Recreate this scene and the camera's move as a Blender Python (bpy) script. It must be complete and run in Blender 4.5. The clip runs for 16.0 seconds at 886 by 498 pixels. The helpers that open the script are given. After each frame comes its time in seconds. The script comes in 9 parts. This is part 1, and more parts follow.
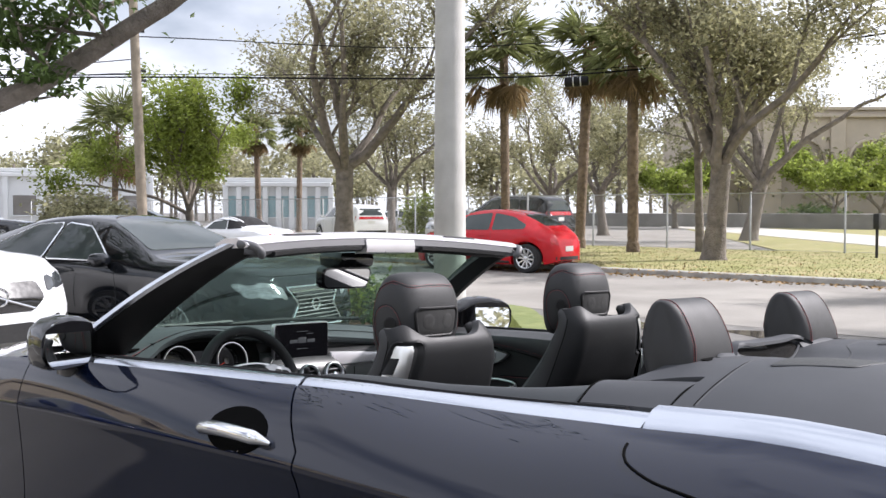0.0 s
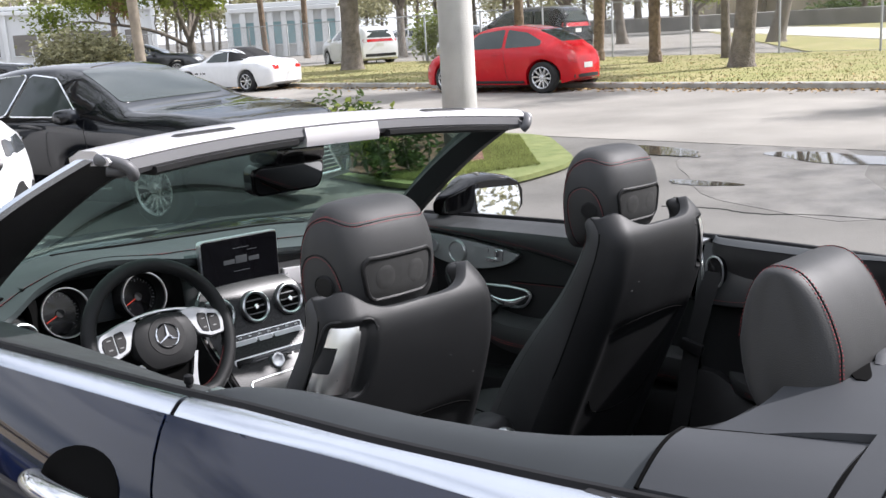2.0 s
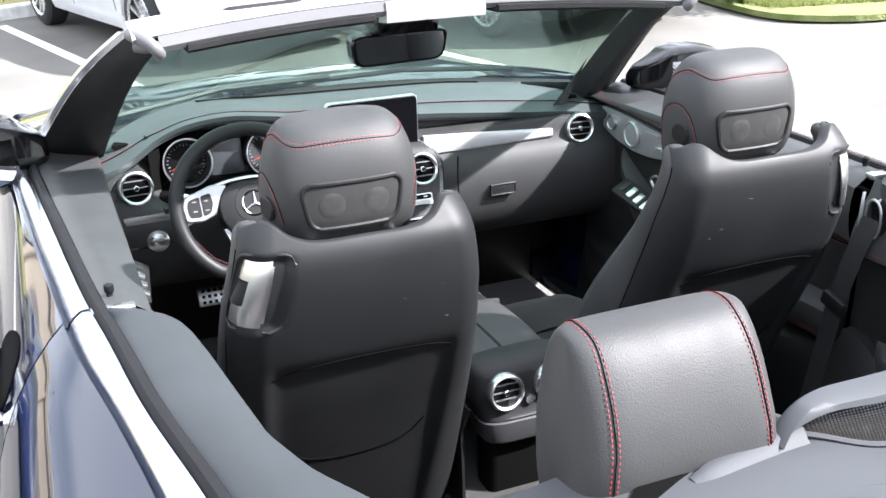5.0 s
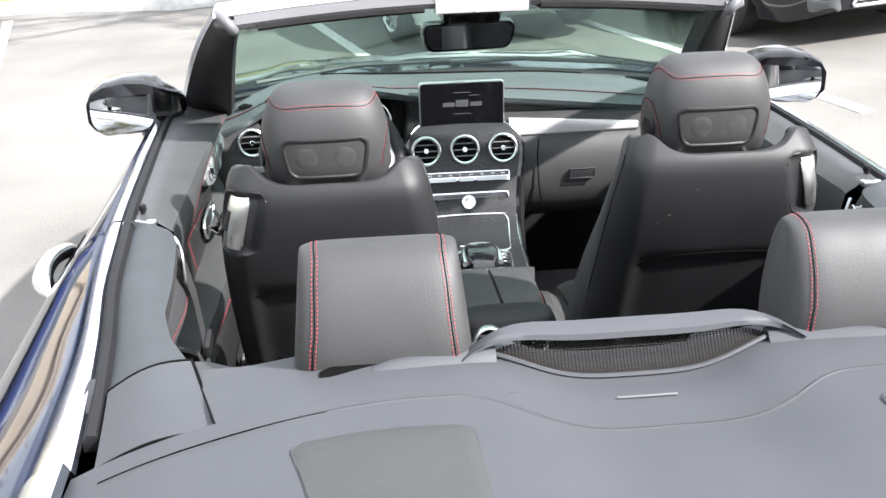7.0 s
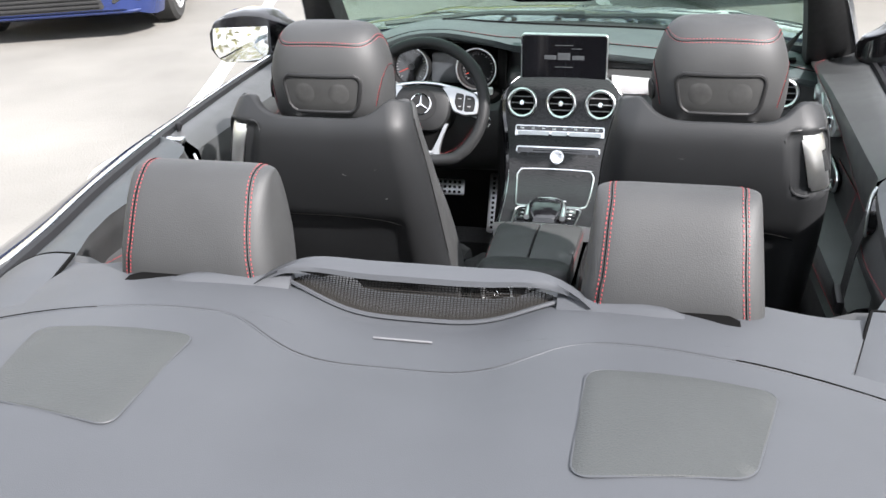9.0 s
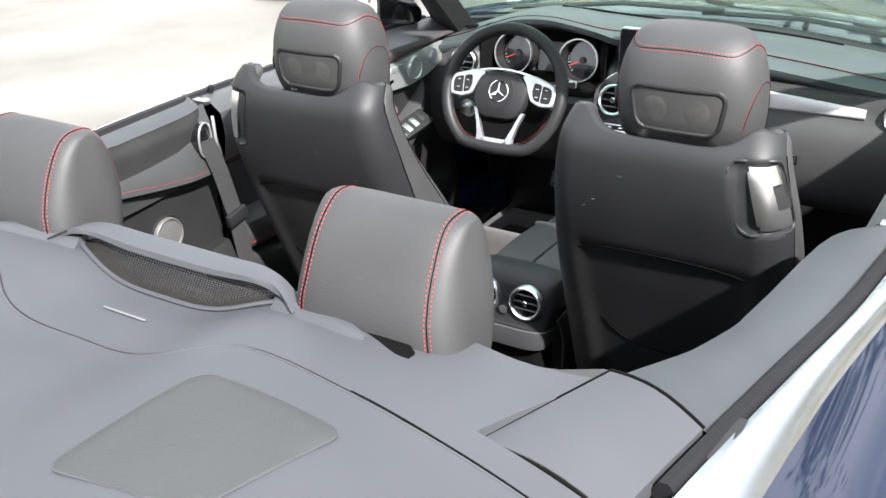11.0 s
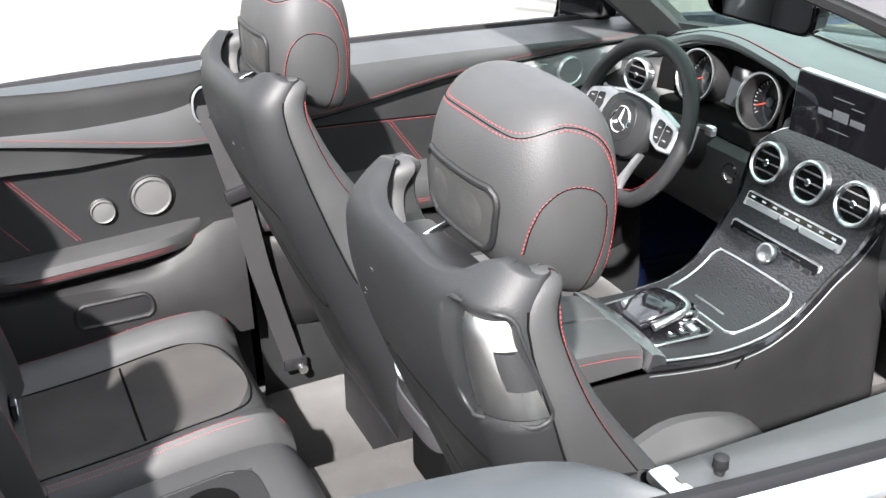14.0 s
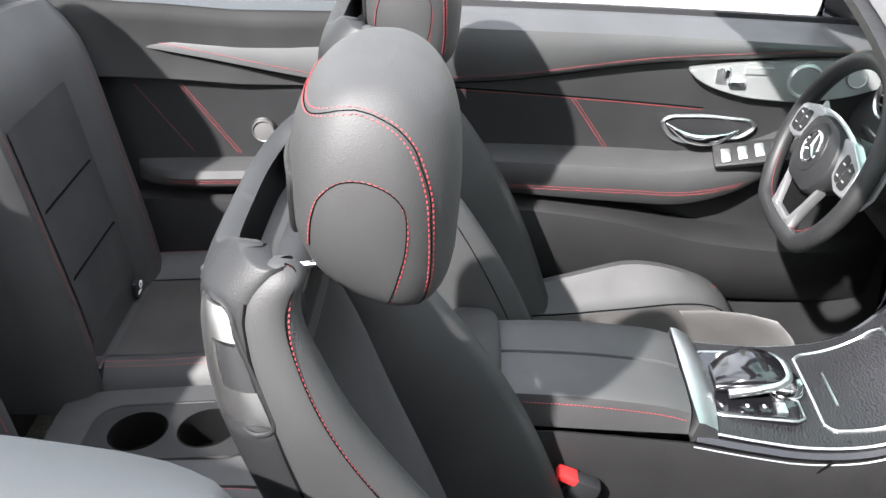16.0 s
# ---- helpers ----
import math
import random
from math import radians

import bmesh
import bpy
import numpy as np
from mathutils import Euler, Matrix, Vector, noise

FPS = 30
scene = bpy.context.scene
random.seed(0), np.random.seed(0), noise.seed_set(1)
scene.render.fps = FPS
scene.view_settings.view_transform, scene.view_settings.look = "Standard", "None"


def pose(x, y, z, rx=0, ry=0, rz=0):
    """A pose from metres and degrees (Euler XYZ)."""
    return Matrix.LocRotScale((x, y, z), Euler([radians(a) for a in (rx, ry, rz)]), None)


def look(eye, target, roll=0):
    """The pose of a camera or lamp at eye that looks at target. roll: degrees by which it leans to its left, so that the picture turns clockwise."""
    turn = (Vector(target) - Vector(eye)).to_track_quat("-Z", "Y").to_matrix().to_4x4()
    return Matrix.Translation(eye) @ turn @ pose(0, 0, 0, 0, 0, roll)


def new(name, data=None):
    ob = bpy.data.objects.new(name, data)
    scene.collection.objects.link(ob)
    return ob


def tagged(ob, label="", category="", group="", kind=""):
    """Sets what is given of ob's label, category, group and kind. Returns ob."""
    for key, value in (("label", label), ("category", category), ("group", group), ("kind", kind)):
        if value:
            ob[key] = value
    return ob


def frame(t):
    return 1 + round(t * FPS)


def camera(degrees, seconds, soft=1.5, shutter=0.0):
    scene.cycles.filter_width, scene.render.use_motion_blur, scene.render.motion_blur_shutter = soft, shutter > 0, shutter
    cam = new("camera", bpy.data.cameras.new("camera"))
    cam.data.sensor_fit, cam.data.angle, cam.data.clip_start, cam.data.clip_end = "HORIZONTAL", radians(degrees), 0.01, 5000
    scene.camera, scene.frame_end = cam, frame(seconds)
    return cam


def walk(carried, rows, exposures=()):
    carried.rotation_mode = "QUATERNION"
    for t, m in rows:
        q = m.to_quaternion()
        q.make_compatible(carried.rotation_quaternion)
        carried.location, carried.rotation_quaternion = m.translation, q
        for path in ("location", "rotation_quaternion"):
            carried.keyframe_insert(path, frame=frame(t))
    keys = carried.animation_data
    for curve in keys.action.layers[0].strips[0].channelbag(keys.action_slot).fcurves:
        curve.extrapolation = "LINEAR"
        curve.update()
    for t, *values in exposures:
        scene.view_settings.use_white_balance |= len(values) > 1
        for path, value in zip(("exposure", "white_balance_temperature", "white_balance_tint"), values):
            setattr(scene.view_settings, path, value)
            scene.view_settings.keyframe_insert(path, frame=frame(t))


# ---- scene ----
cam = camera(48.22, 16.0)
PATH = [
    (0.0, -2.1843, -2.2588, 1.4039, 87.750, -0.000, -47.152),
    (0.5, -2.0083, -2.1213, 1.4214, 84.425, 0.625, -47.008),
    (1.0, -1.8117, -1.9269, 1.4675, 82.130, 0.949, -47.706),
    (1.5, -1.5967, -1.7888, 1.4911, 80.666, 2.906, -47.790),
    (2.0, -1.4177, -1.6844, 1.5144, 77.261, 3.200, -46.403),
    (2.5, -1.2637, -1.5515, 1.5428, 74.945, 3.657, -47.007),
    (3.0, -1.1457, -1.5239, 1.5547, 69.997, 2.801, -44.606),
    (3.5, -0.9958, -1.5584, 1.5601, 68.734, 3.549, -37.727),
    (4.0, -0.9297, -1.6438, 1.5888, 68.731, 3.375, -33.474),
    (4.5, -0.8612, -1.7532, 1.6212, 67.632, 3.628, -30.589),
    (5.0, -0.7194, -1.8521, 1.6189, 67.089, 2.893, -22.828),
    (5.2, -0.6782, -1.8959, 1.6252, 67.012, 2.875, -20.892),
    (7.3, -0.1985, -2.2764, 1.6453, 67.368, 3.500, -4.035),
    (7.5, -0.1592, -2.2566, 1.6386, 67.207, 3.770, -3.043),
    (8.0, -0.0296, -2.2660, 1.6369, 67.051, 4.229, 0.130),
    (8.3, 0.0867, -2.3158, 1.6216, 66.396, 3.158, 3.880),
    (8.5, 0.1617, -2.3363, 1.6244, 65.755, 3.282, 6.938),
    (8.7, 0.2238, -2.3246, 1.6145, 65.919, 3.661, 9.405),
    (9.0, 0.3208, -2.2786, 1.6107, 65.779, 3.458, 12.183),
    (11.5, 1.0241, -1.8523, 1.5720, 65.582, 2.395, 36.689),
    (12.0, 1.1036, -1.6690, 1.5651, 65.341, 1.519, 41.622),
    (12.5, 1.1486, -1.4809, 1.5493, 65.471, 1.699, 46.460),
    (13.0, 1.2491, -1.3028, 1.5356, 64.931, 0.462, 53.163),
    (13.5, 1.2953, -1.1269, 1.5308, 64.793, 0.381, 57.818),
    (14.0, 1.2828, -0.9523, 1.5131, 64.747, 0.792, 63.654),
    (14.5, 1.3349, -0.7858, 1.5006, 64.419, -0.536, 70.954),
    (15.0, 1.3621, -0.6194, 1.4906, 64.074, -0.226, 78.169),
    (15.5, 1.3139, -0.4789, 1.4890, 63.151, -1.379, 83.387),
    (16.0, 1.2901, -0.3539, 1.4831, 62.759, -1.303, 91.682),
]
EXPOSURES = [(0.0, 0.64, 6260, 16), (1.5, 0.68, 6260, 16), (2.5, 0.94, 6250, 13), (4.0, 2.05, 6150, 13), (5.2, 2.12, 6180, 13), (7.5, 1.88, 6400, 12), (9.0, 1.80, 6420, 12), (11.5, 2.06, 6450, 11), (12.5, 2.28, 6450, 12), (16.0, 2.37, 6450, 12)]
walk(cam, [(t, pose(*p)) for t, *p in PATH], EXPOSURES)

# sun and sky
TO_SUN = Vector((0.66, -0.40, 0.64)).normalized()
world = bpy.data.worlds.new("sky")
scene.world = world
world.use_nodes = True
wn = world.node_tree.nodes
sky = wn.new("ShaderNodeTexSky")
sky.sky_type, sky.sun_disc = "NISHITA", False
sky.sun_elevation = math.asin(TO_SUN.z)
sky.sun_rotation = math.atan2(TO_SUN.x, TO_SUN.y)
sky.air_density, sky.dust_density, sky.ozone_density = 1.0, 2.5, 1.0
# thin bright cloud over the blue
wtc = wn.new("ShaderNodeTexCoord")
wmap = wn.new("ShaderNodeMapping")
wmap.inputs["Scale"].default_value = (1.0, 1.0, 2.2)
wnoise = wn.new("ShaderNodeTexNoise")
wnoise.inputs["Scale"].default_value, wnoise.inputs["Detail"].default_value = 2.6, 7.0
wramp = wn.new("ShaderNodeValToRGB")
wramp.color_ramp.elements[0].position, wramp.color_ramp.elements[1].position = 0.25, 0.53
wmix = wn.new("ShaderNodeMix")
wmix.data_type = "RGBA"
wmix.inputs["B"].default_value = (13.0, 13.6, 14.4, 1)
wl = world.node_tree.links
wl.new(wtc.outputs["Generated"], wmap.inputs["Vector"])
wl.new(wmap.outputs["Vector"], wnoise.inputs["Vector"])
wl.new(wnoise.outputs["Fac"], wramp.inputs["Fac"])
wl.new(wramp.outputs["Color"], wmix.inputs["Factor"])
wl.new(sky.outputs["Color"], wmix.inputs["A"])
wl.new(wmix.outputs["Result"], wn["Background"].inputs["Color"])
wn["Background"].inputs["Strength"].default_value = 0.066
sun = new("sun", bpy.data.lights.new("sun", "SUN"))
sun.data.energy, sun.data.angle, sun.data.color = 4.9, radians(1.2), (1.0, 0.965, 0.93)
sun.matrix_world = look(TO_SUN * 60, (0, 0, 0))


# ---- materials ----
def mat(name, col, rough=0.5, metal=0.0, var=0.12, scale=6.0, bump=0.0, bscale=300.0, coat=0.0, spec=0.5,
        kind="noise", rvar=0.08, rand=0.0, island=0.0, sheen=0.0, col2=None):
    m = bpy.data.materials.new(name)
    m.use_nodes = True
    n, l = m.node_tree.nodes, m.node_tree.links
    b = n["Principled BSDF"]
    tc = n.new("ShaderNodeTexCoord")
    big = n.new("ShaderNodeTexNoise")
    big.inputs["Scale"].default_value, big.inputs["Detail"].default_value = scale, 6.0
    l.new(tc.outputs["Object"], big.inputs["Vector"])
    mix = n.new("ShaderNodeMix")
    mix.data_type = "RGBA"
    c2 = col2 or [min(1, c * (1 + var)) for c in col]
    mix.inputs["A"].default_value = (*[c * (1 - var) for c in col], 1) if not col2 else (*col, 1)
    mix.inputs["B"].default_value = (*c2, 1)
    ramp = n.new("ShaderNodeMapRange")
    ramp.inputs["From Min"].default_value, ramp.inputs["From Max"].default_value = 0.3, 0.7
    l.new(big.outputs["Fac"], ramp.inputs["Value"])
    l.new(ramp.outputs["Result"], mix.inputs["Factor"])
    out = mix.outputs["Result"]
    if rand or island:
        src = n.new("ShaderNodeObjectInfo") if rand else n.new("ShaderNodeNewGeometry")
        hsv = n.new("ShaderNodeHueSaturation")
        mr = n.new("ShaderNodeMapRange")
        k = rand or island
        mr.inputs["To Min"].default_value, mr.inputs["To Max"].default_value = 1 - k, 1 + k
        l.new(src.outputs["Random"] if rand else src.outputs["Random Per Island"], mr.inputs["Value"])
        l.new(mr.outputs["Result"], hsv.inputs["Value"])
        l.new(out, hsv.inputs["Color"])
        out = hsv.outputs["Color"]
    l.new(out, b.inputs["Base Color"])
    rm = n.new("ShaderNodeMapRange")
    rm.inputs["To Min"].default_value, rm.inputs["To Max"].default_value = max(0, rough - rvar), min(1, rough + rvar)
    sm = n.new("ShaderNodeTexNoise")
    sm.inputs["Scale"].default_value, sm.inputs["Detail"].default_value = scale * 3.7, 4.0
    l.new(tc.outputs["Object"], sm.inputs["Vector"])
    l.new(sm.outputs["Fac"], rm.inputs["Value"])
    l.new(rm.outputs["Result"], b.inputs["Roughness"])
    b.inputs["Metallic"].default_value = metal
    b.inputs["Coat Weight"].default_value = coat
    b.inputs["Coat Roughness"].default_value = 0.03
    b.inputs["Specular IOR Level"].default_value = spec
    if sheen:
        b.inputs["Sheen Weight"].default_value = sheen
        b.inputs["Sheen Roughness"].default_value = 0.5
    if bump:
        bp = n.new("ShaderNodeBump")
        bp.inputs["Strength"].default_value, bp.inputs["Distance"].default_value = bump, 1.0 / bscale
        if kind == "grain":
            t = n.new("ShaderNodeTexVoronoi")
            t.inputs["Scale"].default_value = bscale
            l.new(tc.outputs["Object"], t.inputs["Vector"])
            l.new(t.outputs["Distance"], bp.inputs["Height"])
        else:
            t = n.new("ShaderNodeTexNoise")
            t.inputs["Scale"].default_value, t.inputs["Detail"].default_value = bscale, 5.0
            l.new(tc.outputs["Object"], t.inputs["Vector"])
            l.new(t.outputs["Fac"], bp.inputs["Height"])
        l.new(bp.outputs["Normal"], b.inputs["Normal"])
    return m


def glass(name, col=(0.8, 0.9, 0.86), rough=0.0, mixed=0.85):
    m = bpy.data.materials.new(name)
    m.use_nodes = True
    n, l = m.node_tree.nodes, m.node_tree.links
    gl, tr, mx = n.new("ShaderNodeBsdfGlossy"), n.new("ShaderNodeBsdfTransparent"), n.new("ShaderNodeMixShader")
    lw, pw, ma = n.new("ShaderNodeLayerWeight"), n.new("ShaderNodeMath"), n.new("ShaderNodeMath")
    lw.inputs["Blend"].default_value = 0.5
    pw.operation, pw.inputs[1].default_value = "POWER", 4.0
    ma.operation, ma.inputs[1].default_value, ma.inputs[2].default_value = "MULTIPLY_ADD", 0.9, 0.045
    l.new(lw.outputs["Facing"], pw.inputs[0])
    l.new(pw.outputs["Value"], ma.inputs[0])
    gl.inputs["Roughness"].default_value = 0.01 + rough
    tr.inputs["Color"].default_value = (*[c * mixed for c in col], 1)
    l.new(ma.outputs["Value"], mx.inputs["Fac"])
    l.new(tr.outputs["BSDF"], mx.inputs[1])
    l.new(gl.outputs["BSDF"], mx.inputs[2])
    l.new(mx.outputs["Shader"], n["Material Output"].inputs["Surface"])
    return m


def emitter(name, col, strength):
    m = mat(name, (0.02, 0.02, 0.02), 0.2)
    b = m.node_tree.nodes["Principled BSDF"]
    b.inputs["Emission Color"].default_value = (*col, 1)
    b.inputs["Emission Strength"].default_value = strength
    return m


LEATHER = mat("black_leather", (0.029, 0.0294, 0.0300), 0.58, var=0.22, scale=5, bump=0.12, bscale=600, kind="grain", spec=0.40, rvar=0.09)
# Lighter copy of the leather: sun and sky sheen put into the colour.
DOOR_LEATHER_LIT = mat("sunlit_door_leather", (0.036, 0.0375, 0.0385), 0.50, var=0.16, scale=5, bump=0.08, bscale=620, kind="grain", spec=0.46, rvar=0.08)
LEATHER_SOFT = mat("black_leather_pad", (0.013, 0.0133, 0.014), 0.50, var=0.18, spec=0.32, scale=7, bump=0.10, bscale=700, kind="grain", rvar=0.06)
SHELL = mat("seat_back_vinyl", (0.0125, 0.0130, 0.0138), 0.49, var=0.25, scale=4, bump=0.10, bscale=640, kind="grain", rvar=0.09, spec=0.27)
SUEDE = mat("black_suede", (0.027, 0.0252, 0.0242), 0.85, var=0.25, scale=9, bump=0.25, bscale=700, sheen=0.12, spec=0.15)
PADM = mat("quarter_pad_vinyl", (0.031, 0.035, 0.038), 0.58, var=0.12, scale=4, bump=0.08, bscale=800, kind="grain", spec=0.30, rvar=0.07)
DECK = mat("deck_vinyl", (0.0425, 0.0450, 0.0500), 0.60, var=0.10, scale=3, bump=0.08, bscale=800, kind="grain", spec=0.32, rvar=0.06)
DASH = mat("dash_pad", (0.042, 0.052, 0.054), 0.50, var=0.12, scale=4, bump=0.12, bscale=600, kind="grain", rvar=0.06)
TRIM = mat("black_trim_plastic", (0.0095, 0.0095, 0.010), 0.52, var=0.15, spec=0.32, scale=8, bump=0.2, bscale=500, kind="grain")
DARK = mat("dark_plastic", (0.008, 0.008, 0.009), 0.5)
RUBBER = mat("black_rubber", (0.008, 0.008, 0.009), 0.62, bump=0.1, spec=0.2)
GLOSSBLACK = mat("gloss_black", (0.006, 0.006, 0.007), 0.12, coat=0.6, rvar=0.04)
DECKMESH = mat("cover_speaker_mesh", (0.027, 0.0295, 0.0295), 0.72, var=0.10, scale=3, bump=0.25, bscale=500, kind="grain")
GRILLE = mat("speaker_mesh", (0.020, 0.020, 0.0195), 0.7, var=0.10, scale=30, bump=0.08, bscale=900, kind="grain")
DRAWER = mat("dark_grey_plastic", (0.034, 0.034, 0.036), 0.45, var=0.12, scale=9, bump=0.08, bscale=500, kind="grain", spec=0.35)
# Darker copy of the suede: shade on the backrests put into the colour.
SUEDE_SHADED = mat("shaded_backrest_suede", (0.019, 0.0185, 0.0195), 0.85, var=0.25, scale=9, bump=0.25, bscale=700, sheen=0.05, spec=0.12)
PLATECHROME = mat("polished_latch_plate", (0.86, 0.86, 0.85), 0.30, metal=1.0, var=0.06, rvar=0.06, scale=30)
SLATM = mat("grey_vent_slat", (0.16, 0.16, 0.165), 0.4, metal=0.4, var=0.05)
SPOKEM = mat("satin_silver_spoke", (0.46, 0.47, 0.48), 0.34, metal=0.85, var=0.05, rvar=0.05, scale=30)
CONEM = mat("speaker_cone_mesh", (0.0228, 0.0226, 0.022), 0.7, var=0.35, scale=60, bump=0.08, bscale=900, kind="grain")
STITCH = mat("red_thread", (0.25, 0.032, 0.038), 0.6, var=0.2, scale=90)
# Near-black for seams; in slots, vents and hollows it stands in for shade.
SEAM_RECESS_SHADE = mat("seam_and_recess_shade", (0.003, 0.003, 0.003), 0.9, spec=0.05)
CHROME = mat("chrome", (0.82, 0.83, 0.85), 0.09, metal=1.0, var=0.03, rvar=0.01, scale=12)
SATIN = mat("satin_aluminium", (0.74, 0.75, 0.76), 0.30, metal=1.0, var=0.03, rvar=0.02, scale=14)
PLATE = mat("silver_plastic", (0.42, 0.44, 0.44), 0.36, metal=0.75, var=0.06)
BELTCHROME = mat("brushed_belt_trim", (0.58, 0.61, 0.66), 0.2, metal=1.0, var=0.03, rvar=0.06)
PAINT = mat("navy_black_paint", (0.0030, 0.0055, 0.017), 0.04, var=0.08, coat=0.0, rvar=0.01, scale=2, spec=0.5)
HEADER = mat("silver_header_paint", (0.72, 0.70, 0.72), 0.3, metal=0.55, var=0.04, coat=0.3)
SPEAKER = mat("satin_speaker_cover", (0.125, 0.125, 0.124), 0.40, metal=0.4, var=0.05, rvar=0.03)
HEADGREY = mat("grey_header_trim", (0.10, 0.10, 0.105), 0.5, var=0.08)
CARPET = mat("grey_carpet", (0.017, 0.0157, 0.0142), 0.95, var=0.3, scale=30, bump=0.8, bscale=700, sheen=0.3, spec=0.1)
MATBLACK = mat("black_floor_mat", (0.02, 0.02, 0.02), 0.9, bump=0.7, bscale=500)
SCREEN = mat("display_glass", (0.004, 0.004, 0.005), 0.06, coat=0.4, rvar=0.03)
GREYUI = emitter("display_grey", (0.30, 0.33, 0.36), 0.09)
REDUI = emitter("gauge_red", (1.0, 0.08, 0.04), 0.3)
WHITEUI = mat("gauge_white", (0.22, 0.22, 0.22), 0.5)
REDPLASTIC = mat("red_plastic", (0.55, 0.02, 0.02), 0.35)
WHITEPRINT = mat("white_print", (0.6, 0.6, 0.6), 0.5)
WINDSHIELD = glass("windshield_glass", (0.80, 0.92, 0.86), mixed=0.92)
MIRROR = mat("mirror_silver", (0.9, 0.91, 0.91), 0.015, metal=1.0, var=0.01, rvar=0.01)
MESHWIRE = mat("black_wire_mesh", (0.016, 0.015, 0.014), 0.9, spec=0.1)
BELTWEB = mat("belt_webbing", (0.018, 0.018, 0.019), 0.75, bump=0.5, bscale=600)


def wood_mat():
    m = mat("black_ash_wood", (0.02, 0.02, 0.02), 0.36, rvar=0.08, spec=0.32)
    n, l = m.node_tree.nodes, m.node_tree.links
    b = n["Principled BSDF"]
    tc = n.new("ShaderNodeTexCoord")
    mp = n.new("ShaderNodeMapping")
    mp.inputs["Scale"].default_value = (40, 26, 26)
    w = n.new("ShaderNodeTexWave")
    w.wave_type, w.bands_direction = "BANDS", "Y"
    w.inputs["Scale"].default_value, w.inputs["Distortion"].default_value = 2.4, 14.0
    w.inputs["Detail"].default_value, w.inputs["Detail Scale"].default_value = 3.0, 0.8
    r = n.new("ShaderNodeValToRGB")
    r.color_ramp.elements[0].color, r.color_ramp.elements[1].color = (0.004, 0.004, 0.0045, 1), (0.022, 0.022, 0.024, 1)
    l.new(tc.outputs["Object"], mp.inputs["Vector"])
    l.new(mp.outputs["Vector"], w.inputs["Vector"])
    l.new(w.outputs["Fac"], r.inputs["Fac"])
    l.new(r.outputs["Color"], b.inputs["Base Color"])
    return m


SCUFF = mat("pale_scuff", (0.05, 0.05, 0.05), 0.7)
WOOD = wood_mat()


def leaf_mat(name, col, var=0.3, rand=0.35):
    """Leaf surface that lets some light through."""
    m = mat(name, col, 0.6, var=var, scale=0.6, island=rand, spec=0.3)
    n, l = m.node_tree.nodes, m.node_tree.links
    b = n["Principled BSDF"]
    t, mx = n.new("ShaderNodeBsdfTranslucent"), n.new("ShaderNodeMixShader")
    mx.inputs["Fac"].default_value = 0.5
    l.new(b.inputs["Base Color"].links[0].from_socket, t.inputs["Color"])
    l.new(b.outputs["BSDF"], mx.inputs[1])
    l.new(t.outputs["BSDF"], mx.inputs[2])
    l.new(mx.outputs["Shader"], n["Material Output"].inputs["Surface"])
    return m


# ---- building helpers ----
from mathutils.bvhtree import BVHTree


def V(*a):
    return Vector(a[0] if len(a) == 1 else a)


def part(name, bm, material, parent=None, label="", smooth=True, angle=40):
    me = bpy.data.meshes.new(name)
    bmesh.ops.recalc_face_normals(bm, faces=bm.faces)
    if smooth:
        for f in bm.faces:
            f.smooth = True
        for e in bm.edges:
            if len(e.link_faces) == 2 and e.calc_face_angle(0) > radians(angle):
                e.smooth = False
    bm.to_mesh(me)
    bm.free()
    me.materials.append(material)
    ob = new(name, me)
    if parent:
        ob.parent = parent
    return tagged(ob, label)


def empty(name, m, label, category, group=""):
    ob = new(name)
    ob.empty_display_size = 0.2
    ob.matrix_world = m
    return tagged(ob, label, category, group)


def loft(bm, rings, closed=True, caps=True):
    vs = [[bm.verts.new(p) for p in r] for r in rings]
    n = len(rings[0])
    for a, b in zip(vs, vs[1:]):
        for i in range(n if closed else n - 1):
            j = (i + 1) % n
            bm.faces.new((a[i], a[j], b[j], b[i]))
    if caps and closed:
        bm.faces.new(vs[0][::-1])
        bm.faces.new(vs[-1])
    return bm


def lofted(rings, closed=True, caps=True):
    return loft(bmesh.new(), rings, closed, caps)


def solid(rings, thick):
    """An open sheet of rings, given a thickness against its normals."""
    bm = lofted(rings, closed=False, caps=False)
    bmesh.ops.recalc_face_normals(bm, faces=bm.faces)
    bmesh.ops.solidify(bm, geom=bm.faces[:], thickness=thick)
    return bm


def box(bm, c, s, bevel=0.0, m=None, seg=2):
    g = bmesh.ops.create_cube(bm, size=1.0)["verts"]
    for v in g:
        v.co = Vector((v.co.x * s[0], v.co.y * s[1], v.co.z * s[2]))
    if bevel:
        es = list({e for v in g for e in v.link_edges})
        r = bmesh.ops.bevel(bm, geom=es, offset=bevel, segments=seg, affect="EDGES", profile=0.6)
        g = list({v for f in r["faces"] for v in f.verts} | {v for v in g if v.is_valid})
    for v in g:
        v.co = (m @ v.co if m else v.co) + Vector(c)
    return bm


def boxed(c, s, bevel=0.0, m=None, seg=2):
    return box(bmesh.new(), c, s, bevel, m, seg)


def frame_of(d):
    d = Vector(d).normalized()
    a = Vector((0, 0, 1)) if abs(d.z) < 0.9 else Vector((0, 1, 0))
    u = d.cross(a).normalized()
    return u, u.cross(d).normalized() * -1, d


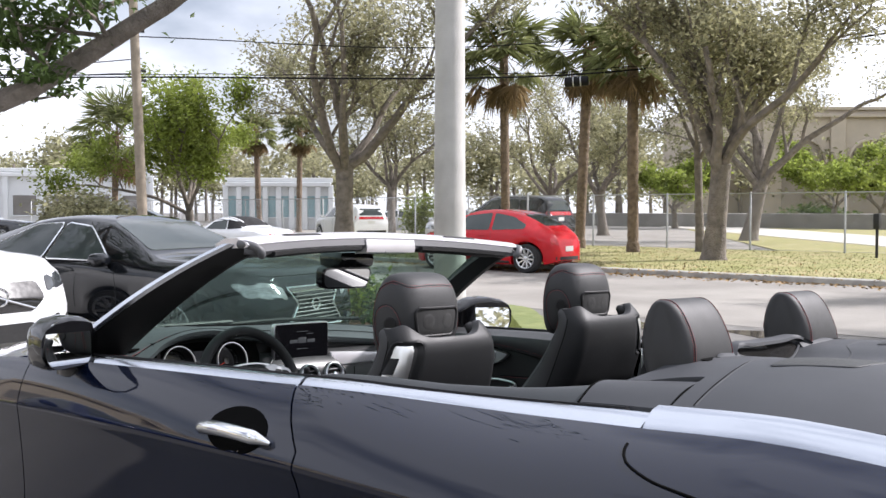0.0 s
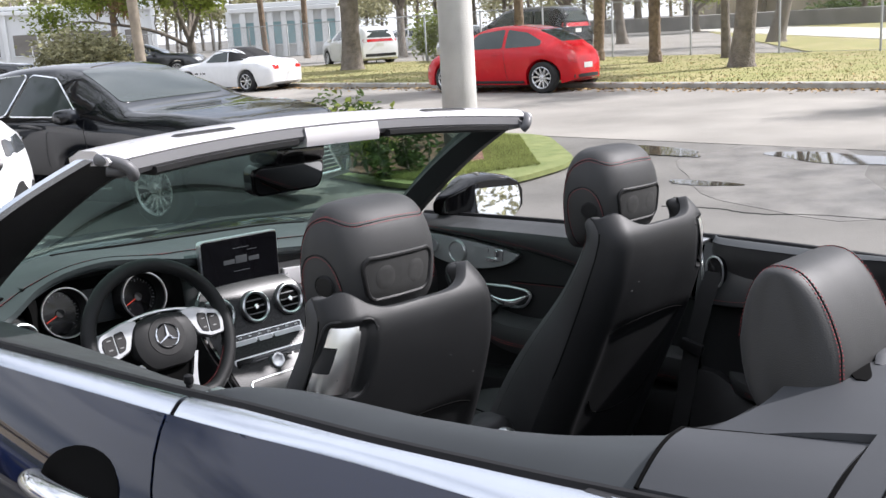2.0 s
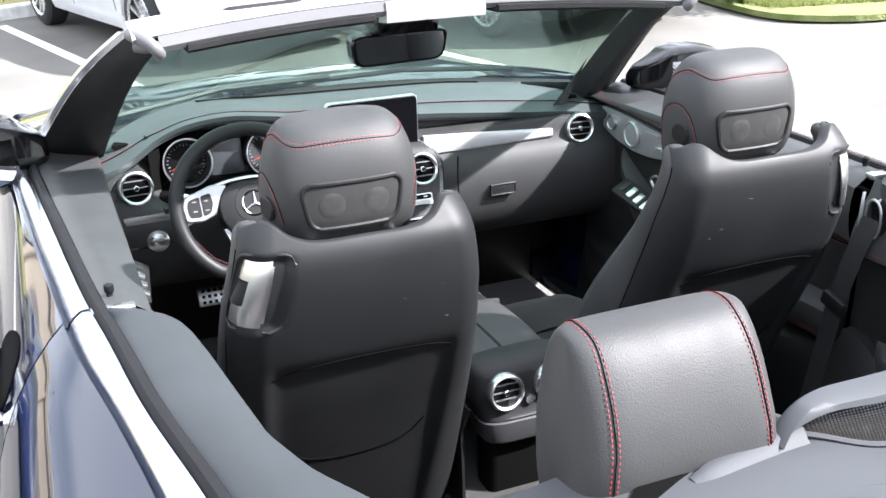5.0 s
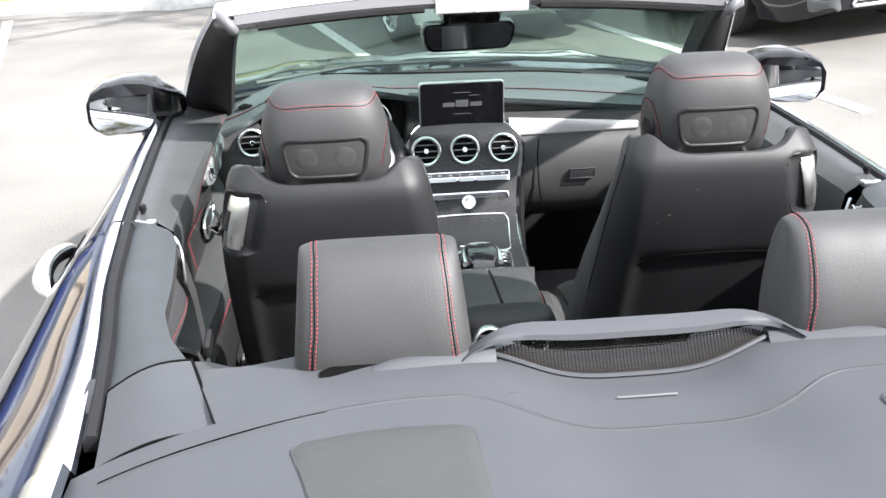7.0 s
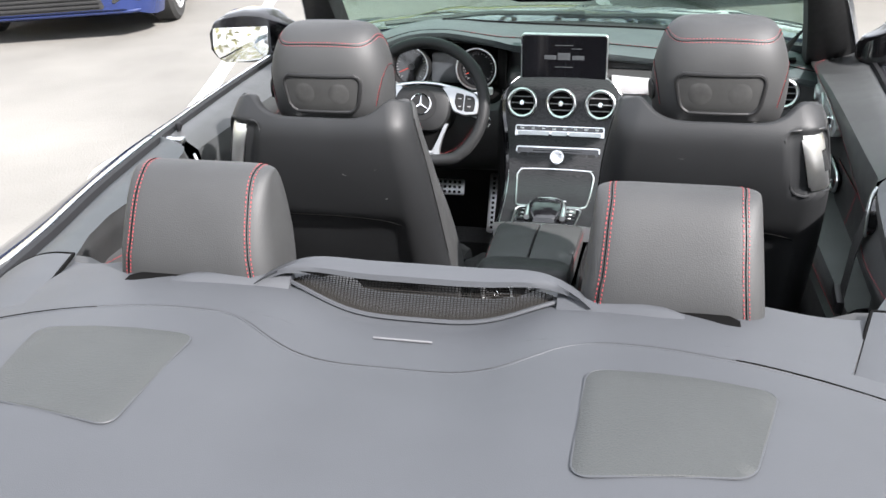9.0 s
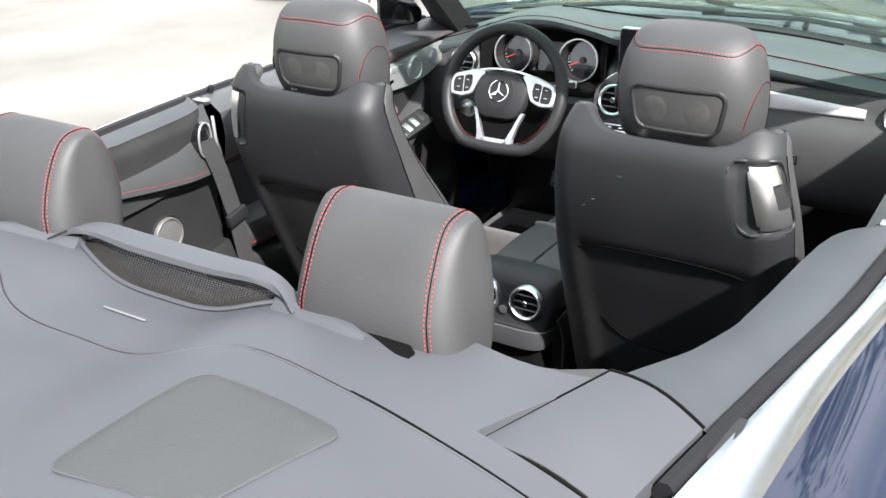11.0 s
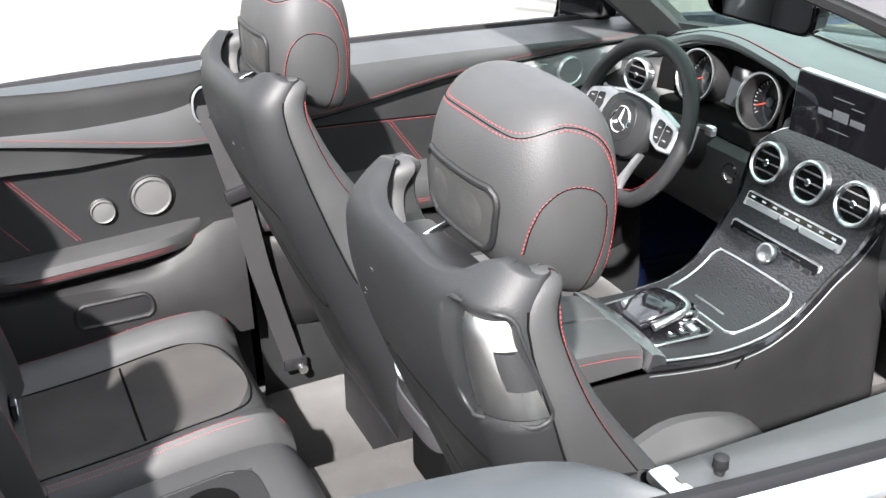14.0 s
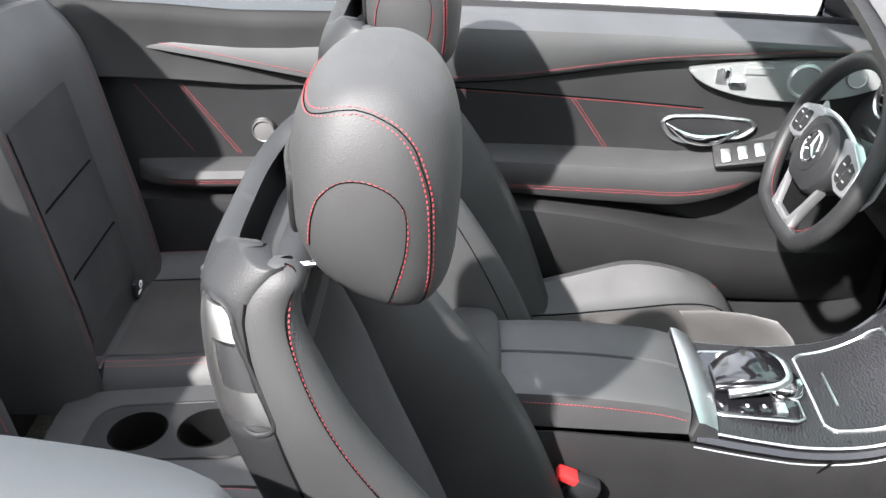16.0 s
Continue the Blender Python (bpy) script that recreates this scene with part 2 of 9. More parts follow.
def tube(bm, pts, r, n=8, closed=False, flat=1.0):
    pts = [Vector(p) for p in pts]
    k = len(pts)
    rings = []
    up = None
    for i, p in enumerate(pts):
        d = (pts[(i + 1) % k] - pts[i - 1]) if closed else (pts[min(i + 1, k - 1)] - pts[max(i - 1, 0)])
        d.normalize()
        if up is None:
            u, v, _ = frame_of(d)
        else:
            u = (up - d * up.dot(d)).normalized()
            v = d.cross(u)
        up = u
        rr = r[i] if isinstance(r, (list, tuple)) else r
        rings.append([p + (u * math.cos(a) + v * math.sin(a) * flat) * rr for a in [2 * math.pi * j / n for j in range(n)]])
    if closed:
        rings.append(rings[0])
        vs = [[bm.verts.new(q) for q in rg] for rg in rings[:-1]]
        vs.append(vs[0])
        for a, b in zip(vs, vs[1:]):
            for i in range(n):
                bm.faces.new((a[i], a[(i + 1) % n], b[(i + 1) % n], b[i]))
    else:
        loft(bm, rings)
    return bm


def tubed(pts, r, n=8, closed=False, flat=1.0):
    return tube(bmesh.new(), pts, r, n, closed, flat)


def spline(pts, step=0.01, closed=False):
    """Catmull-Rom through the points, resampled evenly."""
    p = [Vector(q) for q in pts]
    k = len(p)
    dense = []
    for i in range(k if closed else k - 1):
        a = p[i - 1] if closed or i else p[0] * 2 - p[1]
        b, c = p[i], p[(i + 1) % k]
        d = p[(i + 2) % k] if closed or i + 2 < k else c * 2 - b
        for j in range(16):
            t = j / 16
            dense.append(0.5 * (2 * b + (c - a) * t + (2 * a - 5 * b + 4 * c - d) * t * t + (3 * b - a - 3 * c + d) * t ** 3))
    dense.append(p[0].copy() if closed else p[-1].copy())
    out, need = [dense[0]], step
    for a, b in zip(dense, dense[1:]):
        seg = (b - a).length
        pos = 0.0
        while seg - pos >= need:
            pos += need
            out.append(a.lerp(b, pos / seg))
            need = step
        need -= seg - pos
    if not closed and (out[-1] - dense[-1]).length > step * 0.3:
        out.append(dense[-1])
    return out


def tree_of(bm):
    bm.normal_update()
    return BVHTree.FromBMesh(bm)


def snap(bvh, pts, lift=0.0006):
    """The points laid onto a surface, with its normals."""
    out = []
    for p in pts:
        co, no, _, _ = bvh.find_nearest(Vector(p))
        if co is None:
            continue
        out.append((co + no * lift, no))
    return out


def cast(bvh, pts, way, lift=0.0006):
    out = []
    w = Vector(way).normalized()
    for p in pts:
        co, no, _, _ = bvh.ray_cast(Vector(p) - w * 0.6, w)
        if co is None:
            continue
        if no.dot(w) > 0:
            no = -no
        out.append((co + no * lift, no))
    return out


def eased(line, w=4, turns=2):
    """A line of (place, normal) with the facets of its surface smoothed away."""
    for _ in range(turns):
        out = []
        for i in range(len(line)):
            k = min(w, i, len(line) - 1 - i)
            near = line[i - k:i + k + 1]
            out.append((sum((p for p, _ in near), V(0, 0, 0)) / len(near), sum((n for _, n in near), V(0, 0, 0)).normalized()))
        line = out
    return line


def stitches(line, parent, name="stitching", dash=0.0030, gap=0.0016, r=0.0007, material=None, side=0.0):
    """Raised thread along a line of (place, normal)."""
    if len(line) < 3:
        return None
    bm = bmesh.new()
    line = eased(line)
    pos, nrm = [a for a, _ in line], [b for _, b in line]
    acc, want, on, run = 0.0, dash, True, []
    for i in range(len(pos) - 1):
        d = pos[i + 1] - pos[i]
        L = d.length
        if L < 1e-6 or L > 0.08:
            run = []
            continue
        k = max(1, int(L / 0.0008))
        for j in range(k):
            q = pos[i] + d * (j / k)
            if side:
                q = q + nrm[i].cross(d).normalized() * side
            if on:
                run.append((q, nrm[i], d.normalized()))
            acc += L / k
            if acc >= want:
                if on and len(run) > 1:
                    a, b = run[0], run[-1]
                    s = a[2].cross(a[1]).normalized() * r
                    nn = a[1] * r * 0.9
                    v = [bm.verts.new(x) for x in (a[0] - s, a[0] + s, b[0] + s, b[0] - s)]
                    w = [bm.verts.new(x) for x in (a[0] - s * 0.6 + nn, a[0] + s * 0.6 + nn, b[0] + s * 0.6 + nn, b[0] - s * 0.6 + nn)]
                    bm.faces.new(w)
                    for x in range(4):
                        bm.faces.new((v[x], v[(x + 1) % 4], w[(x + 1) % 4], w[x]))
                on = not on
                acc, want, run = 0.0, (dash if on else gap), []
    return part(name, bm, material or STITCH, parent, smooth=False)


def seam(line, parent, r=0.0016, name="seam", material=None):
    if len(line) < 3:
        return None
    return part(name, tubed([p for p, _ in eased(line, 2, 1)], r, 5), material or SEAM_RECESS_SHADE, parent)


def se_ring(c, u, v, a, b, k=2.5, n=28):
    out = []
    for i in range(n):
        t = 2 * math.pi * i / n
        ct, st = math.cos(t), math.sin(t)
        out.append(Vector(c) + Vector(u) * (a * math.copysign(abs(ct) ** (2 / k), ct)) + Vector(v) * (b * math.copysign(abs(st) ** (2 / k), st)))
    return out


def rounded(pts, r, n=4):
    """A polygon of 2D points with its corners rounded."""
    out = []
    k = len(pts)
    for i in range(k):
        p, a, b = Vector(pts[i]), Vector(pts[i - 1]), Vector(pts[(i + 1) % k])
        rr = min(r, (a - p).length * 0.45, (b - p).length * 0.45)
        s, e = p + (a - p).normalized() * rr, p + (b - p).normalized() * rr
        for j in range(n + 1):
            t = j / n
            out.append(s * (1 - t) ** 2 + p * 2 * t * (1 - t) + e * t * t)
    return out


def slab(outline, o, u, v, d0, d1, bev=0.0):
    """A flat outline of 2D points at o along u and v, from d0 to d1 along its normal."""
    o, u, v = Vector(o), Vector(u).normalized(), Vector(v).normalized()
    w = u.cross(v)
    bm = bmesh.new()
    ctr = sum((Vector(p) for p in outline), Vector((0, 0))) / len(outline)
    def ring(d, k):
        out = []
        for p in outline:
            q = Vector(p)
            if k:
                e = (ctr - q)
                q = q + e.normalized() * min(k, e.length * 0.5)
            out.append(o + u * q.x + v * q.y + w * d)
        return out
    sg = 1 if d1 > d0 else -1
    rings = [ring(d0, 0), ring(d1 - sg * bev, 0)]
    if bev:
        rings.append(ring(d1, bev))
    return loft(bm, rings)


def rect(w, h, r=0.0, n=4):
    p = [(-w / 2, -h / 2), (w / 2, -h / 2), (w / 2, h / 2), (-w / 2, h / 2)]
    return rounded(p, r, n) if r else [Vector(q) for q in p]


def circle(r, n=28):
    return [Vector((r * math.cos(2 * math.pi * i / n), r * math.sin(2 * math.pi * i / n))) for i in range(n)]


def torus(o, u, v, R, r, n=32, k=8, flat=1.0):
    o, u, v = Vector(o), Vector(u).normalized(), Vector(v).normalized()
    return tubed([o + (u * math.cos(2 * math.pi * i / n) + v * math.sin(2 * math.pi * i / n)) * R for i in range(n)], r, k, True, flat)


def interp(x, table):
    """Smooth reading of a table of (x, value)."""
    if x <= table[0][0]:
        return table[0][1]
    for (a, p), (b, q) in zip(table, table[1:]):
        if x <= b:
            t = (x - a) / (b - a)
            return p + (q - p) * t
    return table[-1][1]


def interps(x, table):
    if x <= table[0][0]:
        return table[0][1]
    for i, ((a, p), (b, q)) in enumerate(zip(table, table[1:])):
        if x <= b:
            t = (x - a) / (b - a)
            m0 = (q - table[i - 1][1]) / (b - table[i - 1][0]) if i else (q - p) / (b - a)
            m1 = (table[i + 2][1] - p) / (table[i + 2][0] - a) if i + 2 < len(table) else (q - p) / (b - a)
            h = b - a
            return p * (2 * t ** 3 - 3 * t * t + 1) + m0 * h * (t ** 3 - 2 * t * t + t) + q * (3 * t * t - 2 * t ** 3) + m1 * h * (t ** 3 - t * t)
    return table[-1][1]


# ---- ground ----
ASPHALT = mat("asphalt", (0.150, 0.144, 0.132), 0.85, var=0.25, scale=0.7, bump=0.6, bscale=90, spec=0.3)
ROADM = mat("road_asphalt", (0.255, 0.240, 0.215), 0.85, var=0.22, scale=0.5, bump=0.5, bscale=90, spec=0.3)
WHITEPAINT = mat("white_road_paint", (0.62, 0.62, 0.60), 0.7, var=0.18, scale=14, bump=0.3, bscale=120)
GRASSG = mat("grass_soil", (0.22, 0.23, 0.07), 0.95, var=0.4, scale=0.8, bump=0.8, bscale=40, col2=(0.34, 0.29, 0.14))
CONCRETE = mat("kerb_concrete", (0.36, 0.35, 0.32), 0.85, var=0.25, scale=3, bump=0.5, bscale=80)
PATHM = mat("pale_path", (0.50, 0.48, 0.43), 0.9, var=0.15, scale=1, bump=0.3, bscale=60)


def ground_z(x, y):
    """The lot falls gently to the right of the parked car."""
    k = max(0.0, 1 - max(0.0, math.hypot(x, y) - 2.2) / 2.2)
    return -0.0345 * max(-2.2, min(2.2, x)) * k


gx = sorted(set([-400, -200, -100, -60, -40, -25, -15, -10, -7] + [i * 0.5 for i in range(-12, 13)] + [7, 9, 12, 16, 22, 30, 45, 70, 110, 200, 400]))
gr = [[V(x, y, ground_z(x, y)) for y in gx] for x in gx]
ground = tagged(part("ground", lofted(gr, closed=False), ASPHALT), "worn grey asphalt parking lot", "ground", kind="structure")


# ---- the convertible: shell, seats, dash ----
CAR = empty("convertible_car", pose(0, 0, 0, 0, 1.976, 0), "dark navy two-door convertible, roof folded, parked on asphalt", "car")
XB = [(-2.35, 0.62), (-2.0, 0.65), (-1.6, 0.682), (-1.32, 0.703), (-1.0, 0.722), (-0.8, 0.746), (-0.6, 0.776), (-0.45, 0.790), (-0.3, 0.801), (-0.1, 0.816), (0.1, 0.829), (0.4, 0.845), (0.7, 0.852), (1.2, 0.85), (1.7, 0.82), (2.05, 0.70)]
ZB = [(-2.35, 0.90), (-2.0, 0.955), (-1.6, 0.99), (-1.3, 0.982), (-1.0, 0.973), (-0.6, 0.971), (-0.3, 0.961), (0.1, 0.948), (0.6, 0.925), (1.2, 0.87), (1.7, 0.78), (2.05, 0.66)]
XI = [(-1.6, 0.62), (-1.32, 0.643), (-1.0, 0.687), (-0.8, 0.720), (-0.6, 0.742), (-0.45, 0.759), (-0.3, 0.772), (-0.1, 0.787), (0.1, 0.802), (0.4, 0.822), (0.62, 0.832)]
ZI = [(-1.6, 1.015), (-1.3, 1.012), (-1.0, 1.001), (-0.6, 0.996), (-0.45, 0.991), (-0.1, 0.980), (0.1, 0.972), (0.62, 0.948)]
WB = [(-2.4, 0.62), (-2.2, 0.80), (-1.9, 0.88), (-1.4, 0.905), (-0.8, 0.90), (0.0, 0.895), (1.0, 0.90), (1.5, 0.89), (1.85, 0.82), (2.1, 0.68)]
HS = [(0.0, 0.0), (0.03, 0.28), (0.08, 0.60), (0.13, 0.81), (0.18, 0.95), (0.20, 0.985), (0.235, 0.90), (0.30, 0.78), (0.45, 0.54), (0.60, 0.38), (0.78, 0.34), (0.90, 0.40), (1.0, 0.38)]


def body_point(s, y, k):
    xb, zb = interps(y, XB), interps(y, ZB)
    w = interps(y, WB)
    return V(s * (xb + (w - xb) * interps(k, HS)), y, zb - (zb - 0.24) * k)


KS = [0, 0.02, 0.05, 0.09, 0.13, 0.16, 0.18, 0.19, 0.20, 0.21, 0.22, 0.235, 0.26, 0.30, 0.36, 0.41, 0.47, 0.55, 0.65, 0.75, 0.85, 0.93, 1.0]


def panel(s, y0, y1, n, k0=0.0, k1=1.0):
    ks = [k0] + [k for k in KS if k0 < k < k1] + [k1]
    def gap(y, k):
        # the door's rear edge runs back as it goes down
        return y - (0.125 * min(1.0, k / 0.16) + 0.02 * k if -0.5 < y < -0.47 else 0.0)
    return solid([[body_point(s, gap(y0, k) + (gap(y1, k) - gap(y0, k)) * i / n, k) for k in ks] for i in range(n + 1)], 0.012 * s)


for s in (-1, 1):
    door = part("door_skin", panel(s, -0.478, 0.70, 20), PAINT, CAR, "glossy dark navy door panel")
    qp = panel(s, -2.35, -0.484, 30)
    qp_t = tree_of(qp)
    part("rear_quarter", qp, PAINT, CAR, "glossy dark navy rear quarter panel")
    part("front_fender", panel(s, 0.706, 2.05, 22), PAINT, CAR, "glossy dark navy front fender")
    part("sill", boxed((s * 0.80, 0.0, 0.22), (0.14, 2.2, 0.10), 0.02), PAINT, CAR)
    # bright belt trim: a door length, a quarter length and a wide rear length
    for nm, y0, y1 in (("belt_trim", -0.476, 0.62), ("belt_trim", -1.325, -0.486)):
        rings = []
        for i in range(25):
            y = y0 + (y1 - y0) * i / 24
            a, b = V(s * interps(y, XI), y, interps(y, ZI)), V(s * interps(y, XB), y, interps(y, ZB))
            m = (a + b) / 2 + V(s * 0.004, 0, 0.006)
            rings.append([a + V(-s * 0.004, 0, -0.006), a, a.lerp(m, 0.6) + V(0, 0, 0.003), m, m.lerp(b, 0.6) + V(s * 0.002, 0, 0.001), b + V(s * 0.001, 0, 0), b + V(-s * 0.006, 0, -0.004)])
        part(nm, lofted(rings), BELTCHROME, CAR, "bright polished metal belt trim")
    rings = []
    for i in range(25):
        y = -1.333 - 0.90 * i / 24
        w = 0.036
        a = V(s * (interps(y, XB) - 0.056), y, interps(y, ZB) + 0.046)
        b = V(s * (interps(y, XB) + 0.002), y, interps(y, ZB) + 0.002)
        m = (a + b) / 2 + V(s * 0.006, 0, 0.008)
        rings.append([a + V(-s * 0.006, 0, -0.01), a, a.lerp(m, 0.6) + V(0, 0, 0.003), m, m.lerp(b, 0.6) + V(s * 0.002, 0, 0.002), b, b + V(-s * 0.01, 0, -0.006)])
    part("rear_belt_trim", lofted(rings), BELTCHROME, CAR, "wide bright metal trim along the roof cover")
    # rubber seal between belt trim and inner pad
    rings = []
    for i in range(31):
        y = -1.26 + 1.86 * i / 30
        a = V(s * (interps(y, XI) - 0.004), y, interps(y, ZI) - 0.004)
        rings.append([a + V(0, 0, 0), a + V(-s * 0.006, 0, 0.008), a + V(-s * 0.016, 0, 0.007), a + V(-s * 0.022, 0, -0.003), a + V(-s * 0.02, 0, -0.014), a + V(0, 0, -0.014)])
    part("belt_seal", lofted(rings), RUBBER, CAR, "black rubber window seal")
    # shut line that runs back from the front of the wide trim
    ln = [body_point(s, y, k) for y, k in [(-1.338, 0.012), (-1.345, 0.026), (-1.37, 0.046), (-1.43, 0.068), (-1.52, 0.084), (-1.70, 0.106), (-1.95, 0.130), (-2.2, 0.15)]]
    ln = [p for p, _ in cast(qp_t, [V(s * 1.2, p.y, p.z) for p in spline(ln, 0.02)], (-s, 0, 0), 0.0006)]
    part("shut_line", tubed(ln, 0.0028, 6), SEAM_RECESS_SHADE, CAR, "dark shut line in the paint")
    # door handle over its scoop, whose shade is a raised near-black patch
    hp = [body_point(s, y, 0.155 - 0.0 * y) for y in (-0.515, -0.485, -0.43, -0.36, -0.30, -0.262)]
    out = V(s * 0.85, 0, 0.5).normalized()
    off = [0.010, 0.034, 0.050, 0.052, 0.038, 0.012]
    hb = bmesh.new()
    hl = spline([p + out * o for p, o in zip(hp, off)], 0.008)
    tube(hb, hl, [0.020 * min(1.0, 0.35 + 0.13 * min(i, len(hl) - 1 - i)) for i in range(len(hl))], 14, flat=0.85)
    scoop = part("handle_scoop_shade", lofted([[body_point(s, -0.385 + 0.112 * k * math.cos(a), 0.138 + 0.072 * k * math.sin(a)) + out * d for a in [2 * math.pi * i / 28 for i in range(28)]] for k, d in ((1.0, 0.010), (0.985, 0.0134), (0.94, 0.0140), (0.75, 0.0134), (0.5, 0.0134), (0.25, 0.0134), (0.05, 0.0134))]), SEAM_RECESS_SHADE, door, "dark patch painted as the shaded handle scoop")
    part("door_handle", hb, CHROME, door, "chrome pull handle")
    # lock pin and end plate
    pb = tubed([(s * 0.724, -0.430, 0.955), (s * 0.724, -0.430, 0.996), (s * 0.724, -0.430, 0.998)], [0.005, 0.005, 0.004], 10)
    tube(pb, [(s * 0.724, -0.430, 0.992), (s * 0.724, -0.430, 0.994), (s * 0.724, -0.430, 1.004), (s * 0.724, -0.430, 1.006)], [0.006, 0.0075, 0.007, 0.004], 12)
    part("lock_pin", pb, RUBBER, CAR, "black door lock pin")
    part("door_end_plate", boxed((s * 0.724, -0.474, 0.9815), (0.062, 0.024, 0.012), 0.004), SATIN, CAR, "silver door edge plate")

# trunk lid, hood, floor pan and inner bulkheads
rings = []
for i in range(13):
    y = -1.86 - 0.62 * i / 12
    zc = interps(y, [(-2.48, 0.93), (-2.2, 1.03), (-1.86, 1.075)])
    w = interps(y, XB) - 0.05
    rings.append([V(w * u, y, zc - 0.05 * abs(u) ** 3) for u in [j / 8 - 1 for j in range(17)]])
part("trunk_lid", solid(rings, 0.02), PAINT, CAR, "dark navy trunk lid")
rings = []
for i in range(17):
    y = 0.90 + 1.15 * i / 16
    zc = interps(y, [(0.90, 0.935), (1.2, 0.93), (1.6, 0.87), (2.05, 0.70)])
    w = interps(y, XB) - 0.012
    ze = interps(y, ZB)
    rings.append([V(w * u, y, ze + (zc - ze) * (1 - abs(u) ** 2.4) + 0.012 * math.exp(-((abs(u) - 0.62) / 0.08) ** 2)) for u in [j / 14 - 1 for j in range(29)]])
part("hood", solid(rings, 0.02), PAINT, CAR, "glossy dark hood with two raised lines")
part("front_bumper", lofted([[V(x * k, y, z) for x, y in ((-0.72, 1.9), (-0.66, 2.08), (-0.4, 2.18), (0, 2.2), (0.4, 2.18), (0.66, 2.08), (0.72, 1.9))] for k, z in ((1, 0.68), (1.02, 0.5), (1.0, 0.25))], closed=False, caps=False), PAINT, CAR)
part("rear_bumper", lofted([[V(x * k, y, z) for x, y in ((-0.80, -2.2), (-0.72, -2.40), (-0.4, -2.5), (0, -2.52), (0.4, -2.5), (0.72, -2.40), (0.80, -2.2))] for k, z in ((0.8, 0.93), (1.02, 0.72), (1.0, 0.25))], closed=False, caps=False), PAINT, CAR)
for s in (-1, 1):
    for y in (1.40, -1.42):
        wheel = part("tyre", tubed([V(s * 0.760, y + 0.30 * math.cos(a), 0.315 + 0.30 * math.sin(a)) for a in [2 * math.pi * i / 32 for i in range(32)]], 0.1, 10, True, 0.9), RUBBER, CAR)
        part("rim", lofted([[V(s * x, y + r * math.cos(a), 0.315 + r * math.sin(a)) for a in [2 * math.pi * i / 32 for i in range(32)]] for x, r in ((0.785, 0.24), (0.805, 0.23), (0.775, 0.1))]), SATIN, wheel)
pan = bmesh.new()
box(pan, (0, -0.05, 0.155), (1.42, 2.1, 0.05), 0.01)
part("floor_pan", pan, CARPET, CAR, "dark grey cabin carpet")
part("firewall", boxed((0, 1.02, 0.52), (1.46, 0.05, 0.72), 0.01), DARK, CAR)
part("rear_bulkhead", boxed((0, -1.26, 0.55), (1.2, 0.04, 0.78), 0.01), DARK, CAR)
# tunnel
rings = []
for i in range(12):
    y = -1.0 + 1.95 * i / 11
    rings.append([V(x, y, z) for x, z in ((-0.20, 0.175), (-0.165, 0.30), (-0.13, 0.40), (0.13, 0.40), (0.165, 0.30), (0.20, 0.175))])
part("tunnel", lofted(rings), CARPET, CAR)

# ---- roof cover deck ----
def deck_z(x, y):
    a = abs(x)
    z = interps(y, [(-2.0, 1.055), (-1.75, 1.085), (-1.5, 1.088), (-1.40, 1.080), (-1.28, 1.074), (-1.15, 1.056)])
    hump = 0.014 * math.exp(-((a - 0.30) / 0.12) ** 2) * interp(y, [(-1.9, 0.0), (-1.55, 1.0), (-1.2, 0.7)])
    val = -0.022 * math.exp(-(a / 0.13) ** 4) * interp(y, [(-1.8, 0.1), (-1.45, 0.8), (-1.28, 1.3), (-1.2, 0.8)])
    side = -0.050 * max(0, (a - 0.36) / 0.24) ** 2
    return z + hump + val + side


def deck_front(x):
    a = abs(x)
    return interps(a, [(0, -1.195), (0.25, -1.195), (0.42, -1.20), (0.47, -1.195), (0.51, -1.17), (0.532, -1.145)])


def deck_half(y):
    return interps(y, XB) - 0.058


front, back = [], []
for i in range(61):
    u = i / 30 - 1
    col = []
    yf = deck_front(abs(u) * 0.532)
    for j in range(15):
        y = yf + (-1.337 - yf) * j / 14
        x = u * interp(y, [(-1.337, 0.480), (-1.148, 0.532)])
        col.append(V(x, y, deck_z(x, y)))
    f = col[0]
    front.append([f + V(0, 0.004, -0.05), f + V(0, 0.004, -0.008)] + col)
    col = []
    for j in range(29):
        y = -1.337 - 0.62 * j / 28
        x = u * min(0.64, deck_half(y))
        col.append(V(x, y, deck_z(x, y)))
    back.append(col)
dk = lofted(front, closed=False)
loft(dk, back, closed=False)
for sgn in (-1, 1):
    e = front[0 if sgn < 0 else -1][2:]
    loft(dk, [[p + V(sgn * 0.0015, 0, -0.03) for p in e], e], closed=False)
DECK_T = tree_of(dk)
deck = part("roof_cover", dk, DECK, CAR, "grey vinyl roof cover with two humps")
